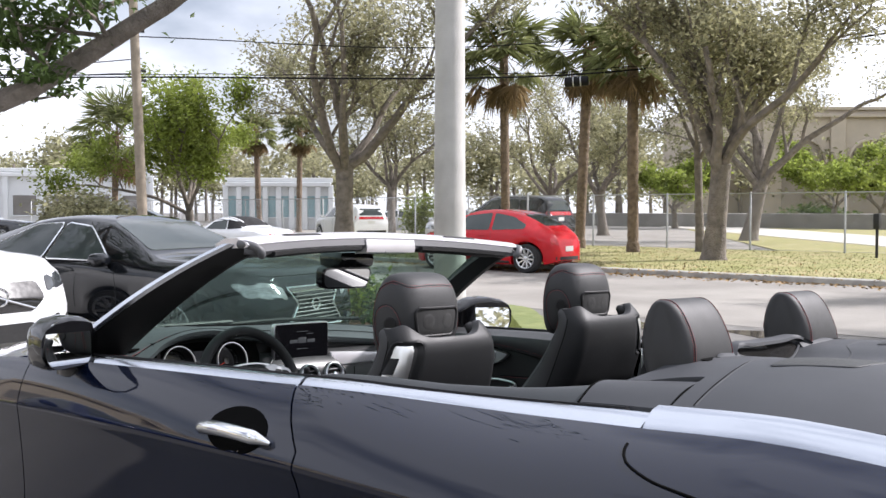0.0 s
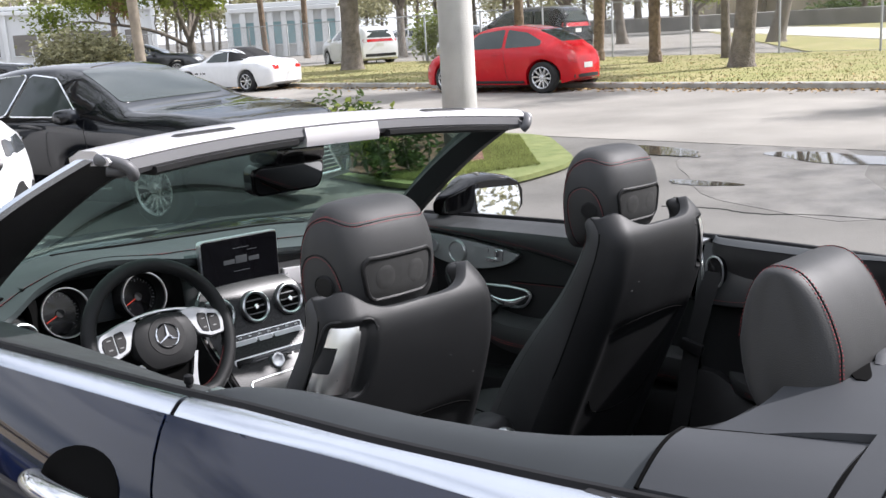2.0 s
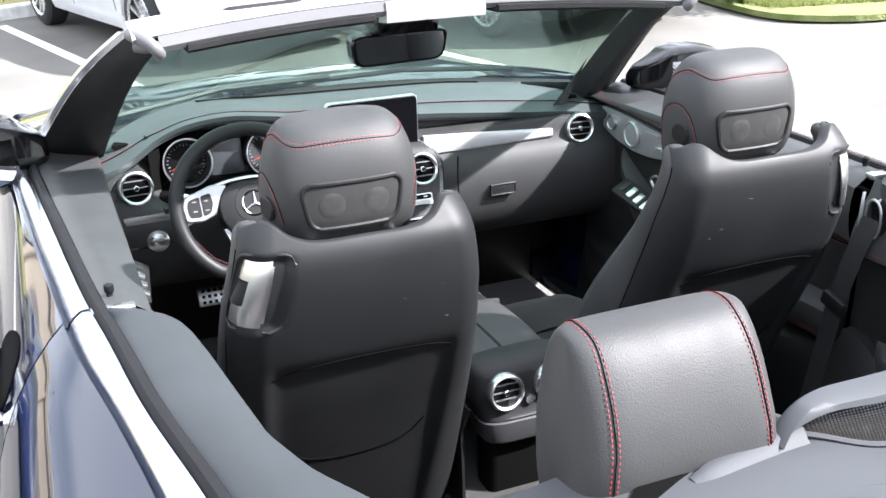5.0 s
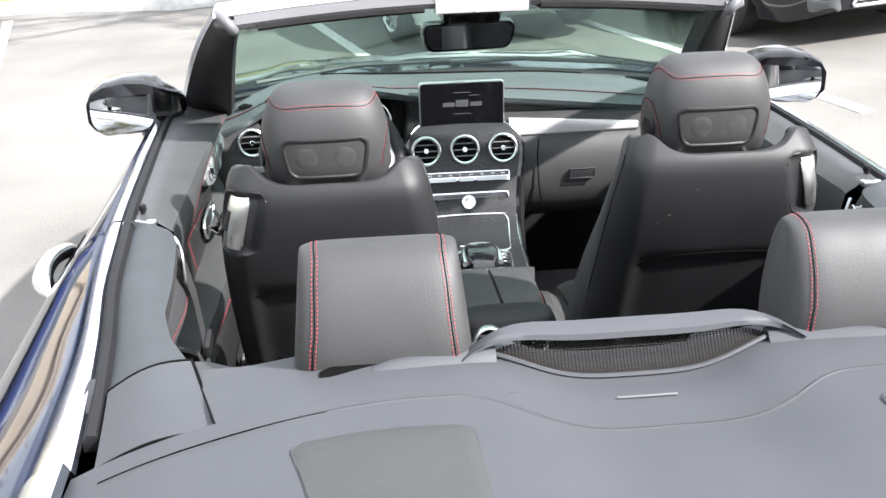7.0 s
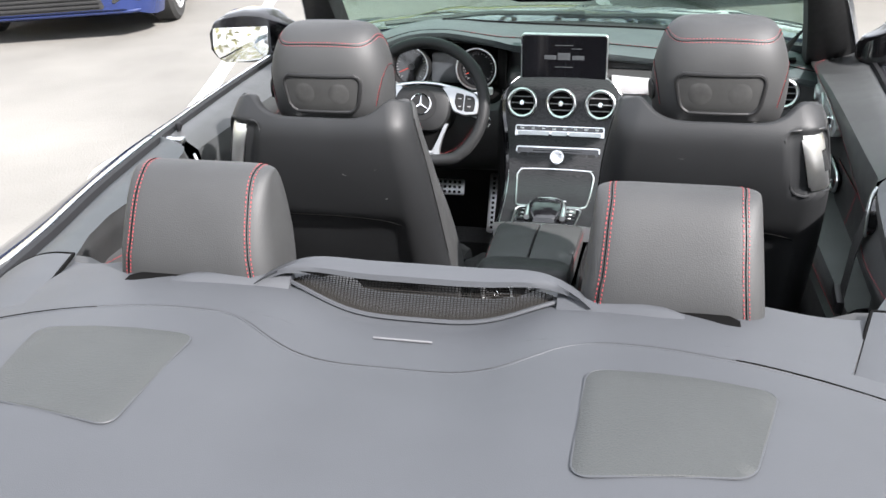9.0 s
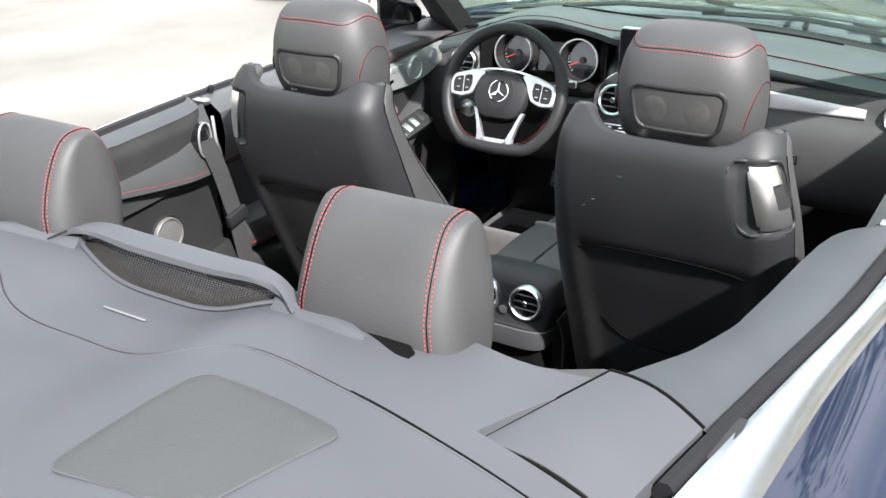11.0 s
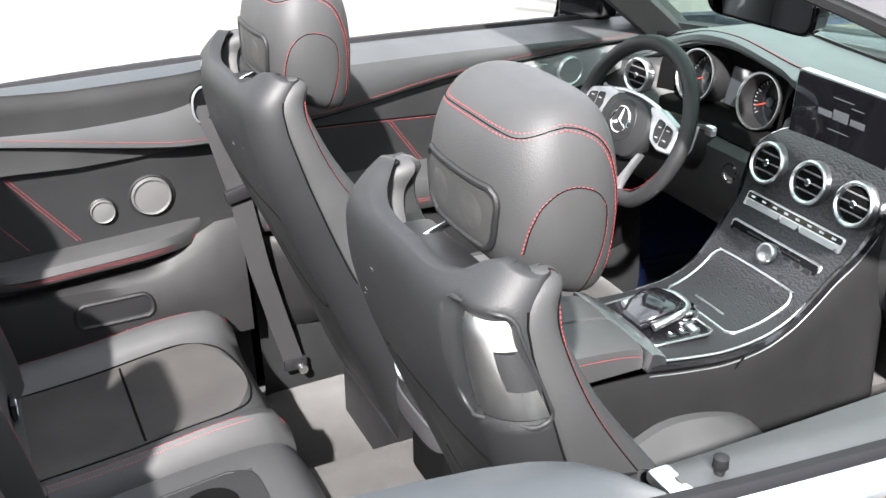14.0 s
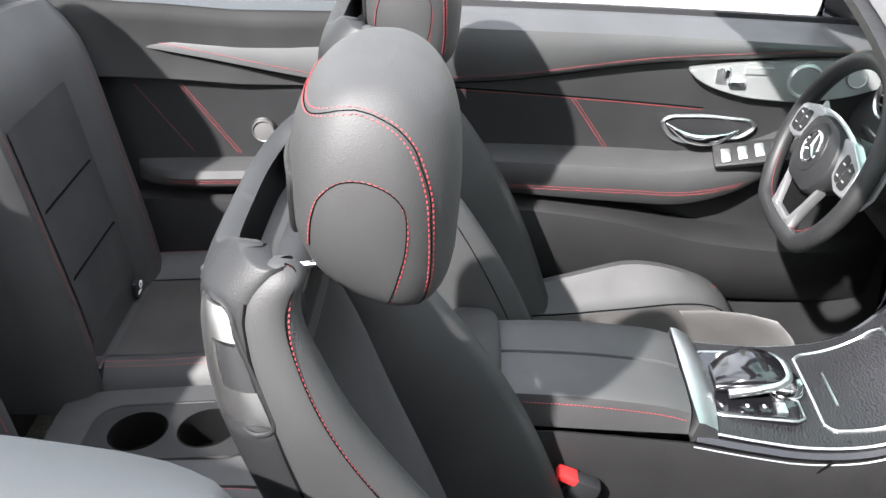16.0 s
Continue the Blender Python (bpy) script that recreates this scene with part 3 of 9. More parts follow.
# hinge flaps and quarter pads
QI = [(-1.19, 0.535), (-1.145, 0.535), (-1.09, 0.556), (-1.03, 0.580), (-0.93, 0.604), (-0.8, 0.614), (-0.7, 0.624), (-0.62, 0.634), (-0.57, 0.645), (-0.53, 0.665), (-0.505, 0.695), (-0.497, 0.73)]
for s in (-1, 1):
    rings = []
    for i in range(33):
        t = i / 32
        y = -1.145 + (-0.497 + 1.145) * t
        xi, xo = interp(y, QI), interps(y, XI) - 0.024
        xo = max(xo, xi + 0.006)
        zo = interps(y, ZI) - 0.004
        zi = zo + interp(y, [(-1.145, 0.034), (-1.0, 0.02), (-0.8, 0.006), (-0.5, 0.004)])
        row = []
        for j in range(9):
            u = j / 8
            row.append(V(s * (xi + (xo - xi) * u), y, zi + (zo - zi) * u + 0.010 * math.sin(math.pi * u) - 0.003))
        e = row[0]
        drop = [e + V(s * 0.03, 0.0, -0.16), e + V(s * 0.022, 0, -0.09), e + V(s * 0.006, 0, -0.04), e + V(-s * 0.001, 0, -0.016), e + V(s * 0.002, 0, -0.005)]
        rings.append(drop + row)
    nose = [p + V(0, 0.004, -0.03) for p in rings[-1]]
    rings.append([p.lerp(q, 0.5) + V(0, 0.006, 0.008) for p, q in zip(rings[-1], nose)])
    rings.append([q + V(0, 0.006, -0.12) for q in nose])
    qb = lofted([r[5:] for r in rings], closed=False, caps=False)
    pad = part("quarter_pad", qb, PADM, CAR, "grey vinyl padded quarter trim")
    part("quarter_side", lofted([r[:6] for r in rings], closed=False, caps=False), LEATHER, CAR, "black leather quarter side")
    # flap outline between pad and deck
    rings = []
    for i in range(13):
        t = i / 12
        a = V(s * (0.532 - 0.052 * t), -1.148 - 0.185 * t, 1.043 + 0.013 * t)
        b = V(s * (0.668 - 0.045 * t), -1.155 - 0.175 * t, 1.034 - 0.003 * t)
        b.x = s * (interps(b.y, XI) - 0.026)
        b.z = interps(b.y, ZI) + 0.004
        row = [a.lerp(b, j / 8) + V(0, 0, 0.012 * math.sin(math.pi * j / 8)) for j in range(9)]
        rings.append([row[0] + V(0, 0, -0.02)] + row + [row[-1] + V(0, 0, -0.02)])
    rings = [[p + V(0, 0.002, -0.02) for p in rings[0]]] + rings + [[p + V(0, -0.002, -0.02) for p in rings[-1]]]
    fb = lofted(rings, closed=False, caps=False)
    flap_t = tree_of(fb)
    flap = part("hinge_flap", fb, DECK, CAR, "grey vinyl hinge flap")
    ln = [V(s * (0.533 - 0.052 * t), -1.146 - 0.187 * t, 1.0405 + 0.013 * t) for t in [k / 12 for k in range(13)]]
    part("seam", tubed(ln, 0.0030, 6), SEAM_RECESS_SHADE, flap)
    ln = [p + V(0, 0.004, -0.002) for p in rings[1][1:-1]]
    part("seam", tubed(ln, 0.0028, 6), SEAM_RECESS_SHADE, flap)
    ln = [p + V(0, -0.003, -0.002) for p in rings[-2][1:-1]]
    part("seam", tubed(ln, 0.0026, 6), SEAM_RECESS_SHADE, flap)
    # broken edge clip by the flap
    part("flap_bracket", boxed((s * 0.662, -1.150, 1.001), (0.022, 0.085, 0.010), 0.004), DARK, CAR, "dark worn hinge bracket")
# seam over the deck
pts = [V(-0.60, -1.378, 1.2), V(-0.455, -1.373, 1.2), V(-0.354, -1.362, 1.2), V(-0.24, -1.348, 1.2), V(-0.193, -1.350, 1.2), V(-0.113, -1.392, 1.2), V(0.0, -1.394, 1.2), V(0.113, -1.392, 1.2), V(0.189, -1.353, 1.2), V(0.24, -1.350, 1.2), V(0.349, -1.366, 1.2), V(0.455, -1.373, 1.2), V(0.60, -1.378, 1.2)]
q = cast(DECK_T, spline(pts, 0.008), (0, 0, -1), -0.0004)
seam(q, deck, 0.0011, material=TRIM)
part("seam_welt", tubed([p + V(0, -0.0028, -0.0008) for p, _ in q], 0.0024, 6), DECK, deck)
for s in (-1, 1):
    # loudspeaker panels under the cover's skin
    o = rounded([(0.213, -1.411), (0.398, -1.424), (0.364, -1.580), (0.212, -1.600)], 0.022, 5)
    o = [p for k in range(len(o)) for p in (o[k], o[k].lerp(o[(k + 1) % len(o)], 0.33), o[k].lerp(o[(k + 1) % len(o)], 0.67))]
    ring = cast(DECK_T, [V(s * a, b, 1.3) for a, b in o], (0, 0, -1), 0.0012)
    gb = bmesh.new()
    c = V(s * 0.30, -1.52, 0)
    rows = []
    for k in (1.0, 0.985, 0.8, 0.6, 0.4, 0.2, 0.05):
        q = cast(DECK_T, [V(c.x + (p.x - c.x) * k, c.y + (p.y - c.y) * k, 1.3) for p, _ in ring], (0, 0, -1), 0.0012 if k == 1.0 else 0.0022)
        rows.append([p for p, _ in q])
    loft(gb, rows)
    part("speaker_panel", gb, DECKMESH, deck, "fine mesh speaker panel")
    seam(ring + ring[:1], deck, 0.0012, material=DECK)
# wind deflector lip with mesh
lip = []
for i in range(33):
    u = i / 16 - 1
    k = 1 - abs(u) ** 3
    lip.append((u * 0.205, -1.222 - 0.004 * k - 0.035 * abs(u) ** 4, deck_z(u * 0.205, -1.23) + 0.004 + 0.046 * k))
rings = []
for x, y, z in lip:
    k = max(0.15, (z - deck_z(x, y)) / 0.05)
    rings.append([V(x, y + 0.012, z - 0.010 * k), V(x, y + 0.014, z - 0.002), V(x, y + 0.008, z + 0.004), V(x, y - 0.010, z + 0.005), V(x, y - 0.024 * k, z + 0.001), V(x, y - 0.026 * k, z - 0.006 * k), V(x, y, z - 0.010 * k)])
wd = part("wind_deflector", lofted(rings), DECK, CAR, "grey arched wind deflector with black mesh")
mb = bmesh.new()
N = 84
for i in range(N + 1):
    u = i / (N / 2) - 1
    x = u * 0.175
    k = 1 - abs(u) ** 3
    top = V(x, -1.236, deck_z(x, -1.236) + 0.042 * k)
    bot = V(x, -1.238 - 0.026 * k, deck_z(x, -1.262) + 0.004)
    tube(mb, [top, top.lerp(bot, 0.5) + V(0, -0.004, -0.006), bot], 0.0007, 3)
for j in range(1, 22):
    t = j / 22
    ln = []
    for i in range(0, 29):
        u = i / 14 - 1
        x = u * 0.175
        k = 1 - abs(u) ** 3
        top = V(x, -1.236, deck_z(x, -1.236) + 0.042 * k)
        bot = V(x, -1.238 - 0.026 * k, deck_z(x, -1.262) + 0.004)
        ln.append(top.lerp(bot, t) + V(0, -0.016, -0.024) * (t * (1 - t)))
    tube(mb, ln, 0.0007, 3)
part("mesh", mb, MESHWIRE, wd, "fine black mesh")
base = [V(u * 0.178, -1.240 - 0.027 * (1 - abs(u) ** 3), deck_z(u * 0.178, -1.262) + 0.003) for u in [i / 14 - 1 for i in range(29)]]
part("mesh_rim", tubed(base, 0.003, 6), DECK, wd)
for s in (-1, 1):
    # long belt slot, its shade painted as a black strip, flat ridge behind it
    q0 = cast(DECK_T, [V(s * (0.180 + 0.190 * k / 20), -1.231 - 0.046 * (k / 20) ** 1.5, 1.3) for k in range(21)], (0, 0, -1), 0.0004)
    rows = []
    for i, (p, n) in enumerate(q0):
        w = interps(i / 20, [(0, 0.0015), (0.5, 0.004), (0.75, 0.009), (0.92, 0.012), (1.0, 0.006)])
        rows.append([p + V(0, w, -0.003), p + V(0, w, 0.0012), p + V(0, 0, 0.0012), p + V(0, -w, 0.0012), p + V(0, -w, -0.003)])
    part("belt_slot", lofted(rows), SEAM_RECESS_SHADE, deck, "dark slot in the cover")
    q = cast(DECK_T, [V(s * (0.165 + 0.145 * k / 14), -1.243 - 0.032 * (k / 14), 1.3) for k in range(15)], (0, 0, -1), 0.0)
    rows = []
    for i, (p, n) in enumerate(q):
        h = interps(i / 14, [(0, 0.014), (0.3, 0.010), (0.85, 0.006), (1.0, 0.001)])
        w = interps(i / 14, [(0, 0.011), (0.8, 0.009), (1.0, 0.005)])
        rows.append([p + V(0, w, -0.003), p + V(0, w * 0.9, h * 0.8), p + V(0, w * 0.4, h), p + V(0, -w * 0.4, h * 0.9), p + V(0, -w, h * 0.35), p + V(0, -w * 1.6, 0.0002), p + V(0, -w * 1.5, -0.003)])
    part("slot_ridge", lofted(rows), DECK, deck, "raised grey ridge beside the slot")
    # deeper groove where the seam runs out to the side
    q = cast(DECK_T, spline([V(s * 0.36, -1.366, 1.2), V(s * 0.455, -1.373, 1.2), V(s * 0.53, -1.376, 1.2), V(s * 0.60, -1.378, 1.2)], 0.008), (0, 0, -1), 0.0002)
    part("seam", tubed([p for p, _ in q], [0.0010 + 0.0006 * min(1, i / 10) for i in range(len(q))], 6), SEAM_RECESS_SHADE, deck)
part("cover_tag", boxed((-0.004, -1.3235, deck_z(0, -1.3235) + 0.002), (0.070, 0.0035, 0.0015), 0.0005), HEADGREY, deck, "thin pale tag on the cover")

# ---- windshield frame ----
def header_y(x):
    return 0.062 - 0.20 * abs(x) ** 2


hr = []
for i in range(41):
    x = -0.605 + 1.21 * i / 40
    a = abs(x)
    y0 = header_y(x) - 0.012
    z0 = 1.292 + 0.026 * (1 - (a / 0.6) ** 2)
    hr.append([V(x, y0 + 0.004, z0 - 0.010), V(x, y0 - 0.002, z0 - 0.004), V(x, y0 + 0.006, z0 + 0.003), V(x, y0 + 0.05, z0 + 0.014), V(x, y0 + 0.11, z0 + 0.012), V(x, y0 + 0.155, z0 - 0.004), V(x, y0 + 0.15, z0 - 0.02)])
hb = lofted(hr)
HEAD_T = tree_of(hb)
header = part("windshield_header", hb, HEADER, CAR, "silver windshield top frame with dark slots")
tr = []
for i in range(41):
    x = -0.56 + 1.12 * i / 40
    a = abs(x)
    y0 = header_y(x) - 0.014
    z0 = 1.270 + 0.026 * (1 - (a / 0.6) ** 2)
    tr.append([V(x, y0, z0 - 0.014), V(x, y0 - 0.006, z0 - 0.004), V(x, y0 - 0.001, z0 + 0.0145), V(x, y0 + 0.010, z0 + 0.0175), V(x, y0 + 0.13, z0 + 0.006), V(x, y0 + 0.13, z0 - 0.012), V(x, y0 + 0.05, z0 - 0.024)])
part("header_lining", lofted(tr), HEADGREY, header, "grey header lining")
part("light_strip", lofted([[V(x, header_y(x) - 0.023, 1.268), V(x, header_y(x) - 0.026, 1.284), V(x, header_y(x) - 0.020, 1.309), V(x, header_y(x) + 0.02, 1.309), V(x, header_y(x) + 0.03, 1.262)] for x in [-0.108 + 0.216 * i / 10 for i in range(11)]]), HEADER, header, "silver centre strip")
for s in (-1, 1):
    rr = []
    for i in range(15):
        x = s * (0.135 + 0.375 * i / 14)
        y0, z0 = header_y(x) - 0.022, 1.268 + 0.026 * (1 - (x / 0.6) ** 2)
        rr.append([V(x, y0, z0 - 0.022), V(x, y0 - 0.010, z0 - 0.016), V(x, y0 - 0.010, z0 - 0.006), V(x, y0 + 0.02, z0 - 0.004), V(x, y0 + 0.11, z0 - 0.012), V(x, y0 + 0.11, z0 - 0.024)])
    part("sun_visor", lofted(rr), TRIM, header, "dark folded sun visor")
    for x0, x1 in ((0.27, 0.43),):
        q = cast(HEAD_T, [V(s * (x0 + (x1 - x0) * i / 12), 0.072 - 0.09 * (x0 + (x1 - x0) * i / 12) ** 2, 1.5) for i in range(13)], (0, 0, -1), -0.002)
        part("latch_slot", tubed([p for p, _ in q], [0.004] + [0.011] * (len(q) - 2) + [0.004], 8, flat=0.5), TRIM, header, "dark roof latch slot")
    cb = tubed(spline([(s * 0.604, 0.020, 1.290), (s * 0.594, -0.010, 1.288), (s * 0.578, -0.030, 1.280), (s * 0.566, -0.034, 1.266), (s * 0.562, -0.026, 1.258)], 0.006), 0.0115, 12)
    tube(cb, spline([(s * 0.600, 0.0, 1.272), (s * 0.580, -0.012, 1.270), (s * 0.556, -0.016, 1.270)], 0.006), 0.011, 10)
    part("header_end_cap", cb, HEADGREY, header, "grey end cap")
    # pillar: from the header's end down to the belt
    pr = []
    top, bot = V(s * 0.605, 0.045, 1.285), V(s * 0.800, 0.640, 0.925)
    ti, bi = V(s * 0.560, 0.030, 1.255), V(s * 0.655, 0.545, 0.925)
    for i in range(17):
        t = i / 16
        o = top.lerp(bot, t) + V(s * 0.0, -0.02, 0.035) * math.sin(math.pi * t)
        n = ti.lerp(bi, t ** 1.1) + V(s * 0.0, -0.015, 0.03) * math.sin(math.pi * t)
        f = o + V(-s * 0.03, 0.10, 0.0)
        g = n + V(0, 0.10, 0.0)
        pr.append([o, o.lerp(n, 0.35) + V(0, -0.022, 0.004), o.lerp(n, 0.8) + V(0, -0.02, 0), n, g, f])
    pb = lofted(pr)
    part("pillar_trim", pb, TRIM, CAR, "black windshield pillar lining")
    pr2 = []
    for i in range(17):
        t = i / 16
        o = top.lerp(bot, t) + V(0, -0.02, 0.035) * math.sin(math.pi * t)
        pr2.append([o + V(s * 0.010, 0.055, -0.004), o + V(s * 0.014, 0.03, 0.004), o + V(s * 0.010, 0.004, 0.006), o + V(s * 0.001, -0.008, 0.002), o + V(s * 0.001, 0.06, 0.0)])
    part("pillar_strip", lofted(pr2), BELTCHROME, CAR, "bright strip along the pillar")
# glass
gr = []
for i in range(25):
    u = i / 12 - 1
    t = V(u * 0.575, header_y(u * 0.575) + 0.125, 1.300 - 0.018 * u * u)
    b = V(u * 0.745, 0.905 - 0.26 * u * u, 0.945 - 0.012 * u * u)
    gr.append([t.lerp(b, j / 12) + V(0, -0.01, 0.028) * math.sin(math.pi * j / 12) for j in range(13)])
wsb = solid(gr, 0.004)
ws = part("windshield", wsb, WINDSHIELD, CAR, "green-tinted clear windshield")
ws.visible_shadow = False
part("windshield_base_band", lofted([[r[-1] + V(0, -0.006, 0.012), r[-1] + V(0, -0.035, 0.004), r[-1] + V(0, -0.03, -0.01), r[-1] + V(0, 0.03, -0.012)] for r in gr]), DARK, CAR, "black lower windshield band")
part("cowl", lofted([[r[-1] + V(0, 0.0, -0.012), r[-1] + V(0, 0.09, -0.022), r[-1] + V(0, 0.09, -0.05), r[-1] + V(0, 0, -0.04)] for r in gr]), DARK, CAR)
for x0, x1 in ((-0.60, 0.02), (-0.05, 0.55)):
    part("wiper", tubed([V(x0, 0.93 - 0.26 * (x0 / 0.745) ** 2 + 0.02, 0.962), V((x0 + x1) / 2, 0.93, 0.972), V(x1, 0.93 - 0.26 * (x1 / 0.745) ** 2, 0.975)], 0.008, 6), DARK, CAR, "black wiper arm")
# inner mirror
mb = slab(rounded([(-0.112, -0.037), (0.112, -0.037), (0.124, 0.037), (-0.124, 0.037)], 0.026, 5), (0, 0, 0), (1, 0, 0), (0, 0, 1), -0.014, 0.016, 0.004)
im = part("rear_view_mirror", mb, GLOSSBLACK, CAR, "black rear-view mirror")
im.matrix_local = pose(-0.008, 0.255, 1.178, 8, 0, 6)
part("mirror_glass", slab(rounded([(-0.104, -0.030), (0.104, -0.030), (0.115, 0.030), (-0.115, 0.030)], 0.022, 5), (0, -0.0155, 0), (1, 0, 0), (0, 0, 1), 0, 0.0015), MIRROR, im, "mirror glass")
part("mirror_mount", boxed((-0.005, 0.245, 1.240), (0.15, 0.12, 0.055), 0.02), GLOSSBLACK, CAR, "black sensor housing")
# door mirrors, each turned towards the driver
for s, slope in ((-1, 0.26), (1, 0.40)):
    rings = []
    for x, w, h, cz, cy in ((0.772, 0.02, 0.020, 0.975, 0.50), (0.785, 0.032, 0.036, 0.982, 0.49), (0.818, 0.048, 0.054, 0.990, 0.468), (0.836, 0.062, 0.068, 0.995, 0.460), (0.860, 0.072, 0.075, 0.998, 0.45), (0.910, 0.076, 0.078, 1.000, 0.44), (0.960, 0.068, 0.072, 0.998, 0.43), (0.990, 0.050, 0.056, 0.996, 0.42), (1.003, 0.02, 0.028, 0.994, 0.41)):
        back = 0.372 - slope * (x - 0.920) if x > 0.83 else cy - w
        rings.append([V(p.x, p.y if p.y > cy else cy - (cy - back) * min(1.0, (cy - p.y) / w * 1.7), p.z) for p in se_ring((s * x, cy, cz), (0, 1, 0), (0, 0, 1), w, h, 2.6, 28)])
    dm = part("door_mirror", lofted(rings), GLOSSBLACK, CAR, "black door mirror")
    u = V(1, -slope * s, 0).normalized()
    part("mirror_glass", slab([Vector((a, b)) for a, b in rounded([(-0.080, -0.058), (0.050, -0.067), (0.078, -0.030), (0.076, 0.036), (0.046, 0.066), (-0.080, 0.060)] if s > 0 else [(-0.050, -0.067), (0.080, -0.058), (0.080, 0.060), (-0.046, 0.066), (-0.076, 0.036), (-0.078, -0.030)], 0.034)], (s * 0.920, 0.3712, 0.998), u, (0, 0.115, 1), 0.0, 0.003), MIRROR, dm, "mirror glass")
    part("mirror_foot", lofted([se_ring(c, (1, 0, 0), (0, 1, 0), a, b, 2.4, 14) for c, a, b in (((s * 0.85, 0.47, 0.90), 0.04, 0.06), ((s * 0.865, 0.46, 0.935), 0.035, 0.05), ((s * 0.885, 0.455, 0.965), 0.04, 0.05))]), GLOSSBLACK, dm)


# ---- seats ----
YB = [(0.28, -0.30), (0.33, -0.34), (0.40, -0.37), (0.50, -0.405), (0.60, -0.442), (0.70, -0.482), (0.80, -0.523), (0.90, -0.558), (0.97, -0.578), (1.03, -0.585), (1.06, -0.580), (1.085, -0.563), (1.11, -0.540)]
SW = [(0.28, 0.165), (0.40, 0.180), (0.55, 0.195), (0.70, 0.203), (0.85, 0.206), (0.95, 0.203), (1.03, 0.190), (1.08, 0.178), (1.11, 0.165)]


def seat_top(u):
    a = abs(u)
    return interps(a, [(0, 1.073), (0.40, 1.074), (0.58, 1.083), (0.72, 1.099), (0.80, 1.104), (0.90, 1.098), (1.0, 1.084)])


def seat_corner(a):
    """Side position 0..1 and forward turn of the shell at a, from its middle to its edge."""
    if a < 0.70:
        return a / 0.70 * 0.72, 0.006 * (a / 0.70) ** 3
    t = (a - 0.70) / 0.30
    if t < 0.8:
        k = t / 0.8 * math.pi / 2
        return 0.72 + 0.28 * math.sin(k), 0.006 + 0.066 * (1 - math.cos(k))
    return 1.0 - 0.02 * (t - 0.8) / 0.2, 0.072 + 0.012 * (t - 0.8) / 0.2


def shoulder(z):
    """How deep the shell's corner is at a height, against its full depth."""
    return interps(z, [(0.90, 1.0), (0.97, 0.98), (1.02, 0.88), (1.06, 0.78), (1.11, 0.74)])


RECESS = dict(k0=-0.22, k1=0.75, h0=-0.066, h1=0.056, r=0.017)


def recess_depth(k, h):
    """How deep the latch pocket is at k round the shoulder and h above its middle (0 outside)."""
    g = RECESS
    k = k + 1.1 * h
    cx, cy = abs(k - (g["k0"] + g["k1"]) / 2) * 0.09, abs(h - (g["h0"] + g["h1"]) / 2)
    hx, hy = (g["k1"] - g["k0"]) * 0.045 - g["r"], (g["h1"] - g["h0"]) / 2 - g["r"]
    d = math.hypot(max(0, cx - hx), max(0, cy - hy)) - g["r"]
    t = max(0.0, min(1.0, -d / 0.009))
    return 0.0095 * t * t * (3 - 2 * t)


def seat_shell(c, dy, dz):
    """Hard back of a front seat, as a closed loop of profiles from side to side."""
    rings = []
    outer = 1 if c > 0 else -1
    us = [k / 24 for k in range(17)] + [0.70 + 0.30 * k / 16 for k in range(17)]
    us = [-u for u in us[::-1]] + us[1:]
    for u in us:
        a = abs(u)
        f, turn = seat_corner(a)
        sg = -1 if u < 0 else 1
        zt = seat_top(f * (0.94 if a < 1 else 0.97))
        back, front = [], []
        for j in range(85):
            t = j / 84
            zf = 0.28 + 0.13 * max(0.0, (f - 0.45) / 0.55) ** 2.5
            z = zf + (zt - zf) * (1 - (1 - t) ** 1.25)
            y = interps(z, YB) + turn * shoulder(z)
            push = V(0, 0, 0)
            if sg == outer:
                kk = (f - 0.72) / 0.5 if a < 0.70 else (a - 0.70) / 0.30
                an = max(0.0, min(1.0, kk / 0.8)) * math.pi / 2
                push = V(outer * math.sin(an) * 0.066, -math.cos(an) * 0.056, 0).normalized() * -recess_depth(kk, z - 1.008)
            pk = 1 / (1 + math.exp((z - 0.855) / 0.008)) * (1 / (1 + math.exp((f - 0.72) / 0.03)))
            y += 0.012 * pk
            th = (0.018 + 0.038 * (1 / (1 + math.exp((z - 1.0) / 0.02)))) * (1 if a < 0.8 else 1 - 0.6 * (a - 0.8) / 0.2)
            w = interps(z, SW)
            w += 0.0 if sg == outer else 0.036 * max(0.0, 0.93 - z) / 0.4 * f ** 4
            back.append(V(c + sg * f * w, y + dy, z + dz) + push)
            front.append(V(c + sg * (f * w - (0.004 if a < 0.8 else 0.016)), y + th + dy, z + dz - 0.004 * (t > 0.97)))
        rings.append(back + front[::-1])
    return lofted(rings)


